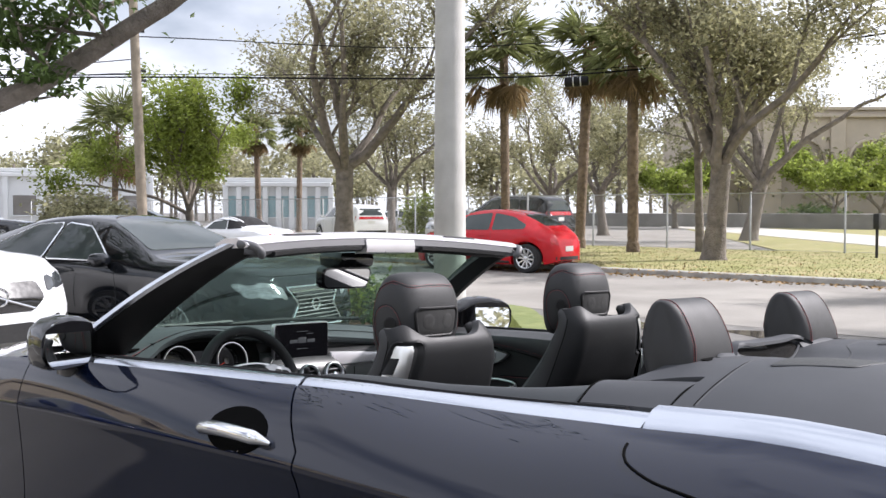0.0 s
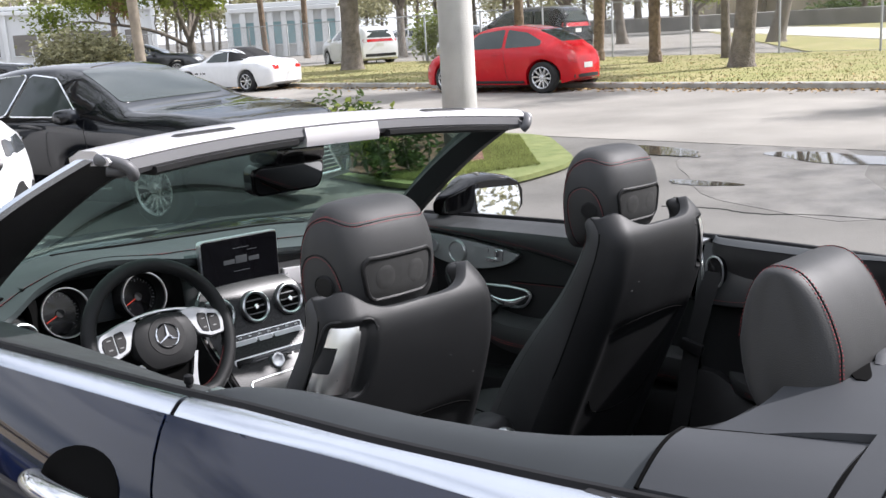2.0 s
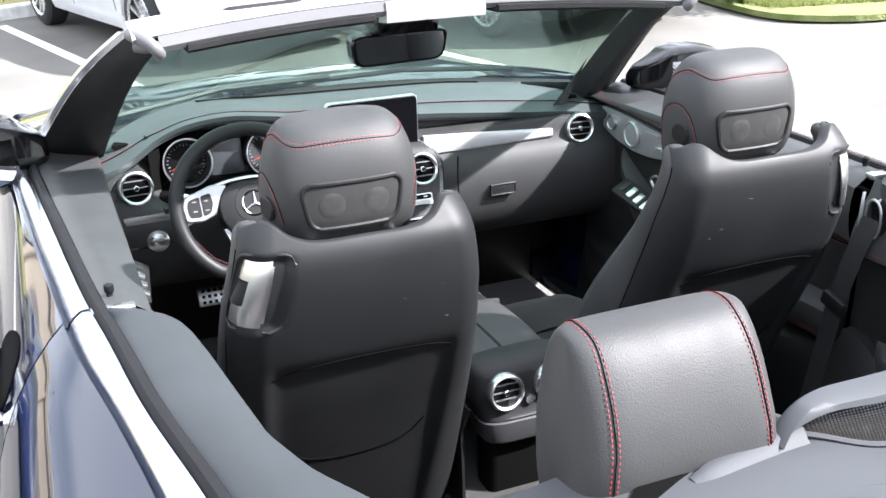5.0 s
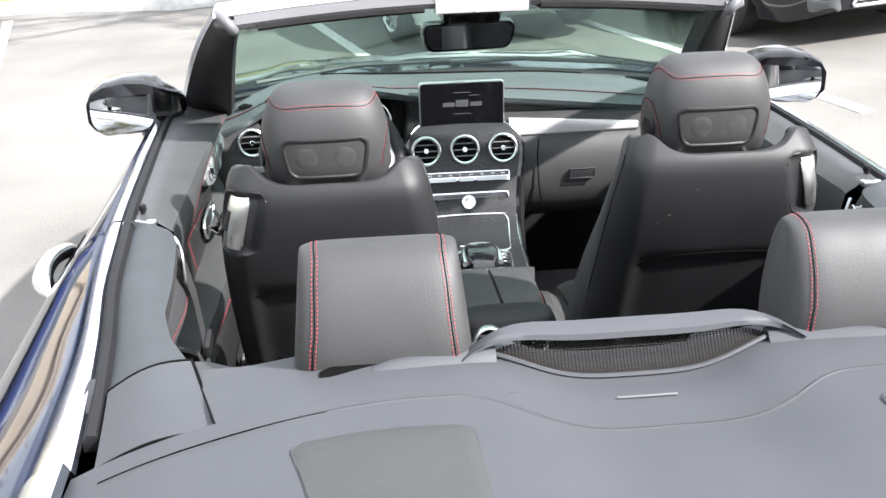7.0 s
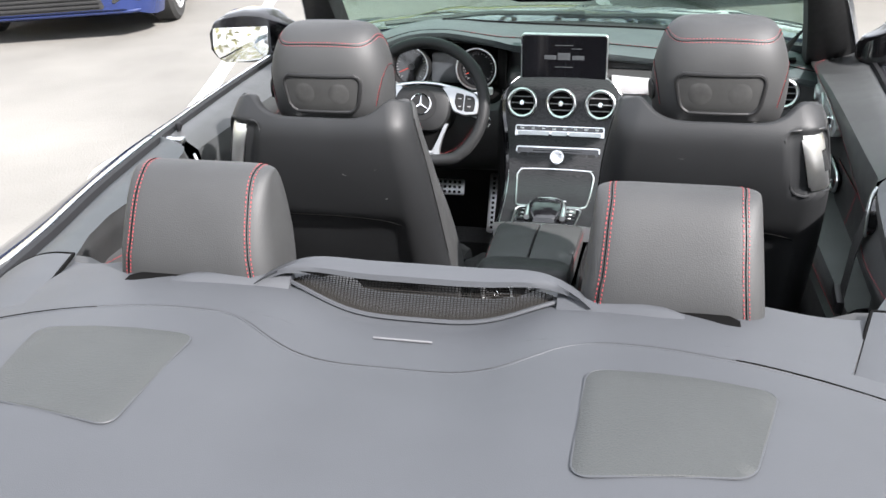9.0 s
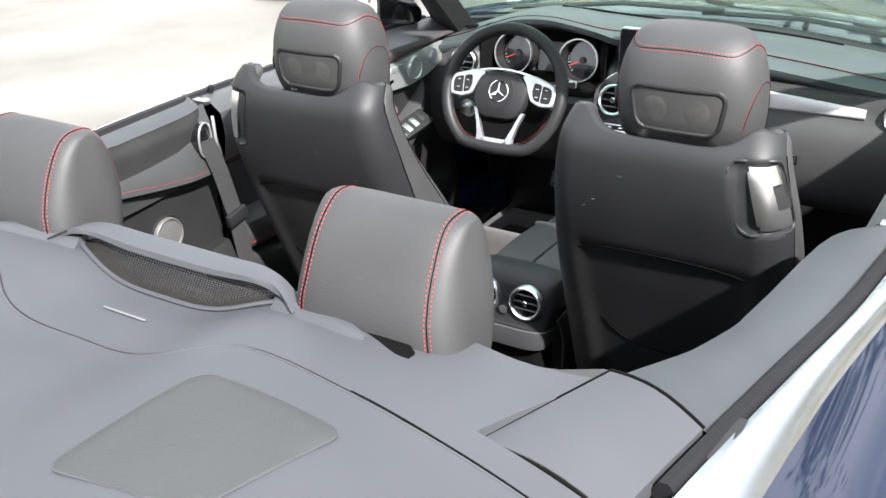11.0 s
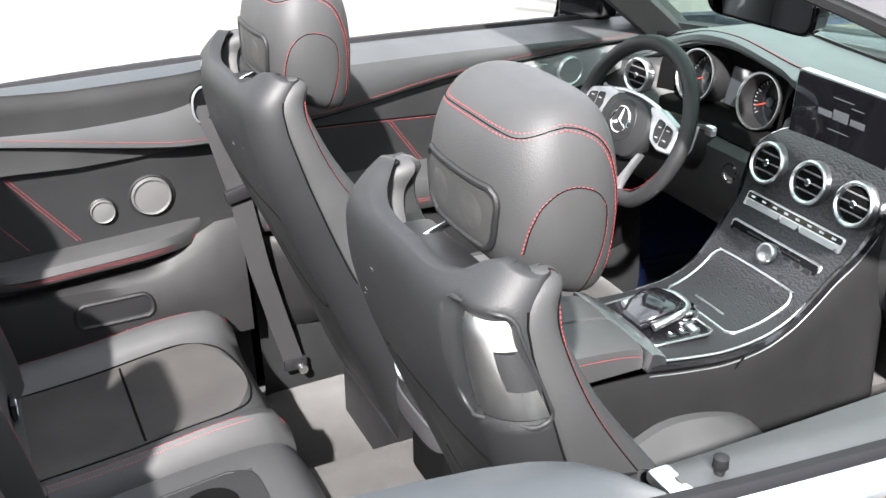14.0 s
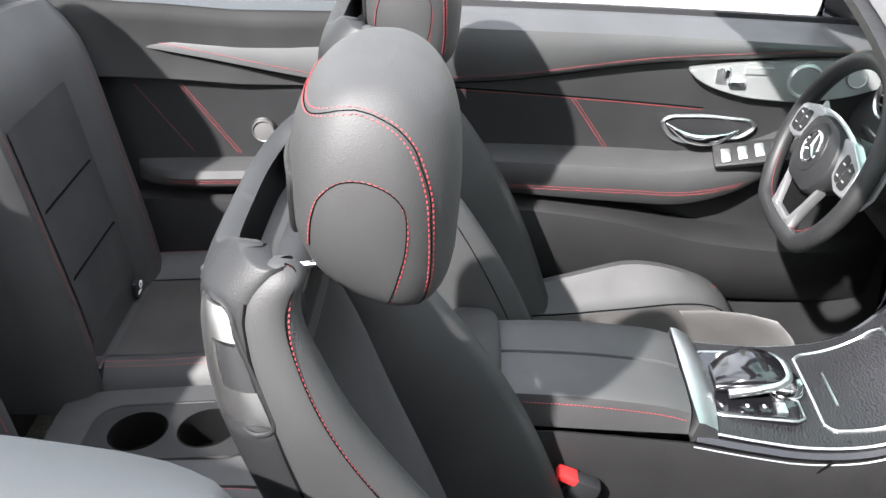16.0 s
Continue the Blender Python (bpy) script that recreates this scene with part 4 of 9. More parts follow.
def head_rest(c, dy, dz, w=1.0):
    t = [(0.0, 0.078, 0.030), (0.03, 0.096, 0.052), (0.09, 0.109, 0.067), (0.2, 0.117, 0.076), (0.32, 0.1205, 0.0785), (0.46, 0.1215, 0.080), (0.6, 0.119, 0.079), (0.72, 0.1135, 0.075), (0.82, 0.106, 0.068), (0.90, 0.097, 0.057), (0.955, 0.086, 0.044), (0.985, 0.072, 0.030), (1.0, 0.05, 0.015)]
    rings = []
    for i in range(33):
        k = i / 32
        k = 0.5 - 0.5 * math.cos(math.pi * k)
        a, d = interps(k, [(q[0], q[1]) for q in t]), interps(k, [(q[0], q[2]) for q in t])
        z = 1.014 + 0.214 * k
        cy = -0.443 + 0.004 * k
        ring = se_ring((c, cy + dy, z + dz), (1, 0, 0), (0, 1, 0), a * w, d, 2.7, 40)
        # the underside falls towards the front
        rings.append([V(p.x, p.y, p.z - (p.y - cy - dy) * 0.42 * (1 - k) ** 1.6) for p in ring])
    return lofted(rings)


def front_seat(s, c, dy, dz, hy):
    shell = seat_shell(c, dy, dz)
    sh_t = tree_of(shell)
    seat = part("front_seat", shell, SHELL, CAR, "black leather bucket seat with red stitching", angle=75)
    # front padding: centre and two bolsters
    def pad(u0, u1, z0, z1, deep, edge, name, material):
        rings = []
        for i in range(15):
            u = u0 + (u1 - u0) * i / 14
            e = 1 - abs(2 * i / 14 - 1) ** 3.0
            col, colb = [], []
            for j in range(19):
                t = j / 18
                z = z0 + (z1 - z0) * t
                q = 1 - abs(2 * t - 1) ** 6
                yb = interps(z, YB) + (0.085 * abs(u) ** 5 if deep < 0.1 else 0.030) + 0.05
                d = (deep * (0.35 + 0.65 * e)) * (0.25 + 0.75 * q) * (interps(z, [(0.40, 1.0), (0.60, 1.0), (0.80, 0.72), (0.95, 0.45), (1.06, 0.22), (1.10, 0.10)]) if deep > 0.1 else 1)
                x = c + u * interps(z, SW)
                col.append(V(x, yb + d + dy, z + dz))
                colb.append(V(x, yb - 0.01 + dy, z + dz))
            rings.append(col + colb[::-1])
        bm = lofted(rings)
        tr = tree_of(bm)
        return part(name, bm, material, seat), tr
    pad(-0.56, 0.56, 0.42, 0.985, 0.055, 0, "backrest_centre", SUEDE_SHADED)
    OFF = [(0.40, 0.19), (0.60, 0.185), (0.72, 0.175), (0.81, 0.158), (0.92, 0.122), (1.02, 0.098), (1.06, 0.088), (1.11, 0.080)]
    for k in (-1, 1):
        rings = []
        for i in range(37):
            z = 0.40 + 0.694 * (1 - (1 - i / 36) ** 1.9)
            w, yb, of = interps(z, SW), interps(z, YB) + dy, interps(z, OFF)
            fl = math.sqrt(max(0.06, 1 - ((z - 1.074) / 0.0205) ** 2)) if z > 1.074 else 1.0
            fi = 0.20 * max(0.0, min(1.0, (z - 0.99) / 0.07))
            e0 = 0.068 * shoulder(z) + 0.003
            ex = 0.034 * max(0.0, 0.93 - z) / 0.4 if k * c < 0 else 0.0
            def q_(fx, oy):
                return V(c + k * w * (0.93 + (fx - 0.93) * (0.12 + 0.88 * fl)) + k * ex, yb + e0 + (oy - e0) * fl, z + dz)
            bu = interps(z, [(0.40, 0.030), (0.7, 0.034), (0.9, 0.022), (1.05, 0.010), (1.11, 0.004)])
            rings.append([q_(0.58 + fi, 0.050), q_(0.80 + fi * 0.4, 0.040), q_(0.960, e0 - 0.014), q_(1.000, e0), q_(1.012, e0 + 0.004), q_(1.014, of * 0.5 + e0 * 0.5), q_(1.008, of - 0.008), q_(0.985, of), q_(0.94, of + bu * 0.7), q_(0.86, of + bu), q_(0.74 + fi * 0.5, of + bu * 0.5), q_(0.64 + fi * 0.9, of * 0.75), q_(0.57 + fi, 0.075)])
        bm = lofted(rings)
        bt = tree_of(bm)
        part("backrest_bolster", bm, LEATHER, seat, angle=75)
        zs = [0.42 + 0.662 * i / 120 for i in range(121)]
        q = snap(bt, [V(c + k * (0.988 * interps(z, SW) + (0.034 * max(0.0, 0.93 - z) / 0.4 if k * c < 0 else 0.0)), interps(z, YB) + interps(z, OFF) + dy, z + dz) for z in zs] + [V(c + k * 0.165, -0.475 - 0.022 * i / 6 + dy, 1.0855 + 0.012 * math.sin(math.pi * i / 12) + dz) for i in range(1, 6)])
        stitches(q, seat)
        seam(q, seat, 0.0009)
    pad(-0.62, 0.62, 0.90, 1.035, 0.035, 0, "backrest_top", LEATHER)
    # seam of the shoulder panel on the back
    ln = [V(c + u * 0.15, -0.8, 0.862 + 0.03 * u * s * 0 + dz - 0.02 * abs(u) ** 3) for u in [i / 20 - 1 for i in range(41)]]
    seam(cast(sh_t, [p for p in ln], (0, 1, 0), 0.0), seat, 0.0018)
    ln = spline([V(c - 0.125, -0.8, 0.672 + dz), V(c - 0.09, -0.8, 0.632 + dz), V(c, -0.8, 0.618 + dz), V(c + 0.09, -0.8, 0.632 + dz), V(c + 0.125, -0.8, 0.672 + dz)], 0.01)
    seam(cast(sh_t, ln, (0, 1, 0), 0.0), seat, 0.0018)
    sq = random.Random(int(c * 1000))
    for i in range(3):
        hit = cast(sh_t, [V(c + (-1 if c > 0 else 1) * sq.uniform(0.05, 0.13), -0.9, sq.uniform(0.91, 1.01) + dz)], (0, 1, 0), 0.0004)
        if hit:
            p, n = hit[0]
            part("scuff", boxed(p, (sq.uniform(0.003, 0.010), 0.0006, sq.uniform(0.001, 0.0022)), 0.0002, pose(0, 0, 0, 8, sq.uniform(-40, 40), 0)), SCUFF, seat)
    # edge piping where back shell meets bolster
    for k in (-1, 1):
        ln = [V(c + k * (interps(z, SW) + 0.002), interps(z, YB) + 0.068 * shoulder(z) + dy, z + dz) for z in [0.42 + 0.645 * i / 40 for i in range(41)]]
        seam(snap(sh_t, ln, 0.0), seat, 0.0016)
    # headrest
    dy, sy0 = hy, dy
    hb = head_rest(c, dy, dz)
    ht = tree_of(hb)
    hr = part("headrest", hb, LEATHER, seat, "black leather headrest with red stitching")
    zz = dz
    up = [V(c - 0.112, -0.453, 1.215), V(c - 0.103, -0.475, 1.208), V(c - 0.090, -0.492, 1.200), V(c - 0.072, -0.502, 1.197), V(c, -0.505, 1.198), V(c + 0.072, -0.502, 1.197), V(c + 0.090, -0.492, 1.200), V(c + 0.103, -0.475, 1.208), V(c + 0.112, -0.453, 1.215)]
    up = [p + V(0, dy, zz) for p in up]
    q = snap(ht, spline(up, 0.004))
    stitches(q, hr, side=0.0034)
    stitches(q, hr, side=-0.0034)
    seam(q, hr, 0.0006)
    for k in (-1, 1):
        side = [V(c + k * 0.112, -0.453, 1.235), V(c + k * 0.118, -0.43, 1.228), V(c + k * 0.118, -0.40, 1.205), V(c + k * 0.118, -0.382, 1.165), V(c + k * 0.116, -0.372, 1.11), V(c + k * 0.108, -0.375, 1.055), V(c + k * 0.098, -0.385, 1.010), V(c + k * 0.085, -0.40, 0.990)]
        q = snap(ht, spline([p + V(0, dy, zz - 0.020 * (p.z - 1.06) / 0.176) for p in side], 0.004))
        stitches(q, hr, side=0.003)
        stitches(q, hr, side=-0.003)
        seam(q, hr, 0.0006)
        arch = [V(c + k * 0.125, -0.508, 1.075), V(c + k * 0.128, -0.498, 1.112), V(c + k * 0.13, -0.472, 1.138), V(c + k * 0.13, -0.445, 1.142), V(c + k * 0.13, -0.418, 1.128), V(c + k * 0.125, -0.410, 1.10), V(c + k * 0.12, -0.420, 1.055), V(c + k * 0.112, -0.432, 1.012)]
        q = snap(ht, spline([V(p.x, -0.460 + (p.y + 0.460) * 1.14 + dy, 1.085 + (p.z - 1.085) * 1.14 + zz) for p in arch], 0.004))
        stitches(q, hr, side=0.002)
        seam(q, hr, 0.0006)
        if k * c > 0 and c < 0 or k * c < 0 and c > 0:
            p, n = snap(ht, [V(c + k * 0.13, -0.470 + dy, 1.098 + zz)])[0]
            u, v, w = frame_of(n)
            part("headrest_button", slab(circle(0.017, 20), p, u, v, -0.002, 0.003, 0.0015), TRIM, hr, "round black release button")
            part("button_ring", torus(p + n * 0.001, u, v, 0.018, 0.0015, 24, 6), SHELL, hr)
    # loudspeaker panel in the headrest's back
    outline = [(-0.079, 0.036), (0.079, 0.036), (0.068, -0.035), (-0.066, -0.035)]
    ol = rounded(outline, 0.022, 6)
    ring = cast(ht, spline([V(c + p.x, -0.7, 1.104 + p.y + zz) for p in ol], 0.006, True), (0, 1, 0), 0.0008)
    part("speaker_frame", tubed([p for p, _ in ring], 0.0042, 8, True), TRIM, hr, "black speaker frame")
    rows = []
    for k in (1.0, 0.8, 0.6, 0.4, 0.2, 0.04):
        rows.append([p for p, _ in cast(ht, [V(c + (p.x - c) * k, -0.7, 1.104 + zz + (p.z - 1.104 - zz) * k) for p, _ in ring], (0, 1, 0), 0.0016)])
    part("speaker_mesh", lofted(rows), GRILLE, hr, "fine dark speaker mesh")
    for k in (-1, 1):
        # cones that show faintly through the mesh
        for r0, r1 in ((0.021, 0.001),):
            ln = [[p for p, _ in cast(ht, [V(c + k * 0.034 + r * math.cos(a), -0.7, 1.106 + zz + r * math.sin(a)) for a in [2 * math.pi * i / 20 for i in range(20)]], (0, 1, 0), lift)] for r, lift in ((r0, 0.0014), (r0 * 0.9, 0.0019), (r0 * 0.5, 0.0019), (r1, 0.0019))]
            if all(len(q) == 20 for q in ln):
                part("speaker_cone", lofted(ln), CONEM, hr, "faint speaker cone")
    # posts
    for k in (-1, 1):
        part("headrest_post", tubed(spline([V(c + k * 0.060, -0.538 + dy, 0.985 + dz), V(c + k * 0.062, -0.537 + dy, 1.012 + dz), V(c + k * 0.066, -0.527 + dy, 1.030 + dz), V(c + k * 0.070, -0.480 + dy, 1.042 + dz)], 0.004), 0.0046, 10), CHROME, seat, "chrome headrest post")
    part("headrest_well", boxed((c, -0.522 + dy, 1.010 + dz), (0.22, 0.05, 0.05), 0.012), DARK, seat)
    # folding latch on the outer shoulder
    dy = sy0
    o = 1 if c > 0 else -1
    def lat(k, z, lift=0.0):
        """Round the outer shoulder: k from the back face (0) over the corner to the side (1)."""
        z0 = z - dz
        w = interps(z0, SW)
        y0 = interps(z0, YB) + dy
        if k < 0.8:
            t = max(0.0, k) / 0.8 * math.pi / 2
            p = V(c + o * w * (0.72 + 0.28 * math.sin(t) + min(0.0, k) * 0.5), y0 + shoulder(z0) * (0.006 + 0.066 * (1 - math.cos(t))), z)
            n = V(o * math.sin(t) * 0.066, -math.cos(t) * 0.056, 0.0).normalized()
        else:
            t = (k - 0.8) / 0.2
            p = V(c + o * w, y0 + shoulder(z0) * 0.072 + 0.03 * t, z)
            n = V(o, 0, 0)
        return p + n * lift
    def cells(a0, a1, b0, b1, n, m, lift, keep=lambda k, h: True):
        """A grid bent round the shoulder, with some cells left out."""
        bm = bmesh.new()
        mid = 1.008 + dz
        vs = [[bm.verts.new(lat(a0 + (a1 - a0) * i / n - 1.1 * (b0 + (b1 - b0) * j / m), mid + b0 + (b1 - b0) * j / m, lift + 0.002 * math.sin(math.pi * i / n) + 0.006 * (0.5 - j / m))) for j in range(m + 1)] for i in range(n + 1)]
        for i in range(n):
            for j in range(m):
                if keep((i + 0.5) / n, (j + 0.5) / m):
                    bm.faces.new((vs[i][j], vs[i + 1][j], vs[i + 1][j + 1], vs[i][j + 1]))
        bmesh.ops.delete(bm, geom=[v for v in bm.verts if not v.link_faces], context="VERTS")
        bmesh.ops.recalc_face_normals(bm, faces=bm.faces)
        bmesh.ops.solidify(bm, geom=bm.faces[:], thickness=0.003)
        return bm
    part("release_plate", cells(0.09, 0.71, -0.056, 0.047, 34, 28, -0.0044, lambda k, h: not (k > 0.58 and 0.31 < h < 0.70) and not (k < 0.05 and (h < 0.08 or h > 0.92))), PLATECHROME, seat, "chrome seat release plate")
    part("release_button", cells(0.462, 0.72, -0.0225, 0.0145, 10, 8, -0.0035), SHELL, seat, "dark grey release button")
    g = RECESS
    rim = rounded([(g["k0"] * 0.09, g["h0"]), (g["k1"] * 0.09, g["h0"]), (g["k1"] * 0.09, g["h1"]), (g["k0"] * 0.09, g["h1"])], 0.022, 6)
    part("latch_rim", tubed(spline([lat(p.x / 0.09 - 1.1 * p.y, 1.008 + dz + p.y, -0.0012) for p in rim], 0.006, True), 0.0028, 8, True), SHELL, seat, "raised black rim round the release")
    # cushion
    rings = []
    for i in range(29):
        u = i / 14 - 1
        a = abs(u)
        top, bot = [], []
        for j in range(21):
            t = j / 20
            y = -0.30 + 0.53 * t
            z = interps(y, [(-0.30, 0.395), (-0.15, 0.405), (0.0, 0.425), (0.12, 0.440), (0.19, 0.432), (0.23, 0.395)])
            bol = 0.075 * math.exp(-((a - 0.82) / 0.16) ** 2) * interps(y, [(-0.30, 0.5), (-0.1, 0.9), (0.02, 1.0), (0.15, 0.5), (0.22, 0.12)])
            edge = -0.05 * max(0, (a - 0.86) / 0.14) ** 2
            x = c + u * interp(y, [(-0.3, 0.21), (0.0, 0.25), (0.2, 0.235)])
            top.append(V(x, y + dy, z + bol + edge + dz))
            bot.append(V(c + (x - c) * 0.96, y + dy, 0.30))
        rings.append(top + bot[::-1])
    cb = lofted(rings)
    ct = tree_of(cb)
    part("seat_cushion", cb, LEATHER, seat, "black leather seat cushion")
    for k in (-1, 1):
        ln = cast(ct, spline([V(c + k * 0.20, -0.28 + dy, 0.9), V(c + k * 0.215, -0.1 + dy, 0.9), V(c + k * 0.212, 0.08 + dy, 0.9), V(c + k * 0.19, 0.19 + dy, 0.9)], 0.006), (0, 0, -1))
        stitches(ln, seat)
        ln = cast(ct, spline([V(c + k * 0.125, -0.28 + dy, 0.9), V(c + k * 0.13, -0.05 + dy, 0.9), V(c + k * 0.135, 0.21 + dy, 0.9)], 0.006), (0, 0, -1))
        seam(ln, seat, 0.0022)
    sp = []
    for i in range(11):
        u = i / 5 - 1
        sp.append([h[0] for h in cast(ct, [V(c + u * 0.122, -0.27 + 0.47 * j / 14 + dy, 0.9) for j in range(15)], (0, 0, -1), 0.0025)])
    part("cushion_centre", lofted(sp, closed=False), SUEDE, seat, "suede cushion centre")
    ex = []
    for i in range(13):
        u = i / 6 - 1
        ex.append([V(c + u * 0.125, y + dy, z - 0.02 * abs(u) ** 6 + dz) for y, z in ((0.10, 0.452), (0.17, 0.456), (0.24, 0.450), (0.30, 0.435), (0.325, 0.41), (0.32, 0.36), (0.15, 0.36))])
    part("thigh_support", lofted(ex), SUEDE, seat, "suede thigh support")
    part("seat_rail", boxed((c, -0.05 + dy, 0.245), (0.36, 0.55, 0.13), 0.015), DARK, seat, "dark seat base")
    # buckle
    k = -1 if c > 0 else 1
    bx = c + k * 0.222
    bkl = part("buckle", boxed((bx, -0.175, 0.50), (0.028, 0.045, 0.10), 0.008, pose(0, 0, 0, -22, 0, 0)), DARK, seat, "black belt buckle")
    part("buckle_button", boxed((bx, -0.187, 0.553), (0.026, 0.030, 0.012), 0.003, pose(0, 0, 0, -22, 0, 0)), REDPLASTIC, bkl, "red release button")


front_seat(-1, -0.367, 0.0, 0.0, 0.0)
front_seat(1, 0.372, -0.003, 0.021, 0.008)

# ---- rear seats ----
def rear_rest(c):
    rings = []
    for i in range(25):
        k = 0.5 - 0.5 * math.cos(math.pi * i / 24)
        x = -0.102 + 0.204 * k
        f = math.sqrt(max(0.0, 1 - abs(2 * k - 1) ** 7))
        f = 0.45 + 0.55 * f if 0 < i < 24 else 0.42
        r = []
        for j in range(32):
            t = 2 * math.pi * j / 32
            ct, st = math.cos(t), math.sin(t)
            yy = 0.066 * f * math.copysign(abs(ct) ** 0.78, ct)
            zz = 0.095 * math.copysign(abs(st) ** 0.72, st) * (0.86 + 0.14 * f)
            taper = 1.0 - 0.30 * max(0, zz / 0.098)
            r.append(V(c + x * (1.0 - 0.10 * (zz / 0.098)), -1.178 - 0.030 * (0.5 - zz / 0.196) + yy * taper, 1.108 + zz))
        rings.append(r)
    return lofted(rings)


for s in (-1, 1):
    hb = rear_rest(s * 0.295)
    ht = tree_of(hb)
    hr = part("rear_headrest", hb, LEATHER, CAR, "black leather rear headrest with red stitching")
    for k in (-1, 1):
        x = s * 0.295 + k * 0.086
        ln = [V(x, -1.30, 1.06), V(x + k * -0.0, -1.30, 1.10), V(x, -1.29, 1.15), V(x, -1.26, 1.20), V(x, -1.20, 1.24), V(x, -1.14, 1.23), V(x, -1.10, 1.18), V(x, -1.08, 1.10)]
        q = snap(ht, spline([V(s * 0.295 + (p.x - s * 0.295) * (1.06 - 0.1 * (p.z - 1.108) / 0.098), p.y, p.z) for p in ln], 0.004))
        stitches(q, hr, side=0.0032, r=0.0007, dash=0.0030, gap=0.0016)
        stitches(q, hr, side=-0.0032, r=0.0007, dash=0.0030, gap=0.0016)
        seam(q, hr, 0.0006)
    # cushion, bolstered, and backrest
    rings = []
    for i in range(25):
        u = i / 12 - 1
        a = abs(u)
        x = s * (0.365 + u * 0.235)
        top, bot = [], []
        for j in range(19):
            t = j / 18
            y = -1.03 + 0.47 * t
            z = interps(y, [(-1.03, 0.448), (-0.85, 0.462), (-0.70, 0.482), (-0.62, 0.482), (-0.58, 0.466), (-0.56, 0.43)])
            bol = 0.040 * math.exp(-((a - 0.80) / 0.15) ** 2) - 0.03 * max(0, (a - 0.88) / 0.12) ** 2
            top.append(V(x, y, z + bol))
            bot.append(V(x, min(y, -0.575), 0.19))
        rings.append(top + bot[::-1])
    cb = lofted(rings)
    ct = tree_of(cb)
    rs = part("rear_cushion", cb, LEATHER, CAR, "black leather rear seat cushion with red piping")
    for k in (-1, 1):
        for d in (0.0, 0.007):
            ln = cast(ct, spline([V(s * (0.365 + k * (0.196 + d)), -1.0, 0.9), V(s * (0.365 + k * (0.196 + d)), -0.78, 0.9), V(s * (0.365 + k * (0.194 + d)), -0.63, 0.9), V(s * (0.365 + k * (0.188 + d)), -0.57, 0.9)], 0.006), (0, 0, -1))
            stitches(ln, rs)
        ln = cast(ct, spline([V(s * (0.365 + k * 0.135), -1.0, 0.9), V(s * (0.365 + k * 0.136), -0.72, 0.9), V(s * (0.365 + k * 0.130), -0.66, 0.9), V(s * (0.365 + k * 0.105), -0.612, 0.9), V(s * (0.365 + k * 0.05), -0.590, 0.9), V(s * 0.365, -0.585, 0.9)], 0.006), (0, 0, -1))
        seam(ln, rs, 0.0022)
    sp = []
    for i in range(11):
        u = i / 5 - 1
        sp.append([h[0] for h in cast(ct, [V(s * (0.365 + u * 0.132 * (1 - 0.55 * max(0.0, (j / 14 - 0.80) / 0.20) ** 3)), -0.985 + (0.385 + 0.012 * (1 - u * u)) * j / 14, 0.9) for j in range(15)], (0, 0, -1), 0.0022)])
    part("cushion_centre", lofted(sp, closed=False), SUEDE, rs, "dark grey suede cushion centre")
    ln = cast(ct, [V(s * (0.24 + 0.25 * i / 20), -0.80, 0.9) for i in range(21)], (0, 0, -1), 0.002)
    seam(ln, rs, 0.003)
    rings = []
    for i in range(25):
        u = i / 12 - 1
        a = abs(u)
        x = s * (0.335 + u * 0.245)
        fr, bk = [], []
        for j in range(19):
            t = j / 18
            z = 0.43 + 0.60 * t
            y = interps(z, [(0.43, -1.00), (0.55, -1.015), (0.75, -1.055), (0.95, -1.10), (1.0, -1.13), (1.03, -1.16)])
            bol = 0.035 * math.exp(-((a - 0.80) / 0.18) ** 2) - 0.04 * max(0, (a - 0.86) / 0.14) ** 2
            fr.append(V(x, y + bol, z))
            bk.append(V(x, -1.225, z))
        rings.append(fr + bk[::-1])
    bb = lofted(rings)
    bt = tree_of(bb)
    rb = part("rear_backrest", bb, LEATHER, CAR, "black leather rear backrest")
    sp = []
    for i in range(11):
        u = i / 5 - 1
        sp.append([h[0] for h in cast(bt, [V(s * (0.335 + u * 0.125), -0.7, 0.50 + 0.40 * j / 14) for j in range(15)], (0, -1, 0), 0.003)])
    part("backrest_centre", lofted(sp, closed=False), SUEDE_SHADED, rb, "suede backrest centre")
    for z in (0.62, 0.75):
        seam(cast(bt, [V(s * (0.225 + 0.22 * i / 16), -0.7, z) for i in range(17)], (0, -1, 0), 0.002), rb, 0.003)
    for k in (-1, 1):
        ln = cast(bt, [V(s * (0.335 + k * 0.185), -0.7, 0.48 + 0.5 * i / 60) for i in range(61)], (0, -1, 0))
        stitches(ln, rb)
        p = cast(bt, [V(s * (0.306 + k * 0.14), -0.7, 0.474)], (0, -1, 0))[0][0]
        tagp = part("isofix_tag", boxed(p + V(0, 0.006, 0), (0.040, 0.010, 0.034), 0.003), DARK, rb, "black child-seat anchor tag")
        part("tag_mark", torus(p + V(-0.004, 0.0115, 0.005), (1, 0, 0), (0, 0, 1), 0.0065, 0.0018, 14, 5), WHITEPRINT, tagp)
        part("tag_mark", boxed(p + V(0.004, 0.0115, -0.008), (0.018, 0.002, 0.0045), 0.0005), WHITEPRINT, tagp)
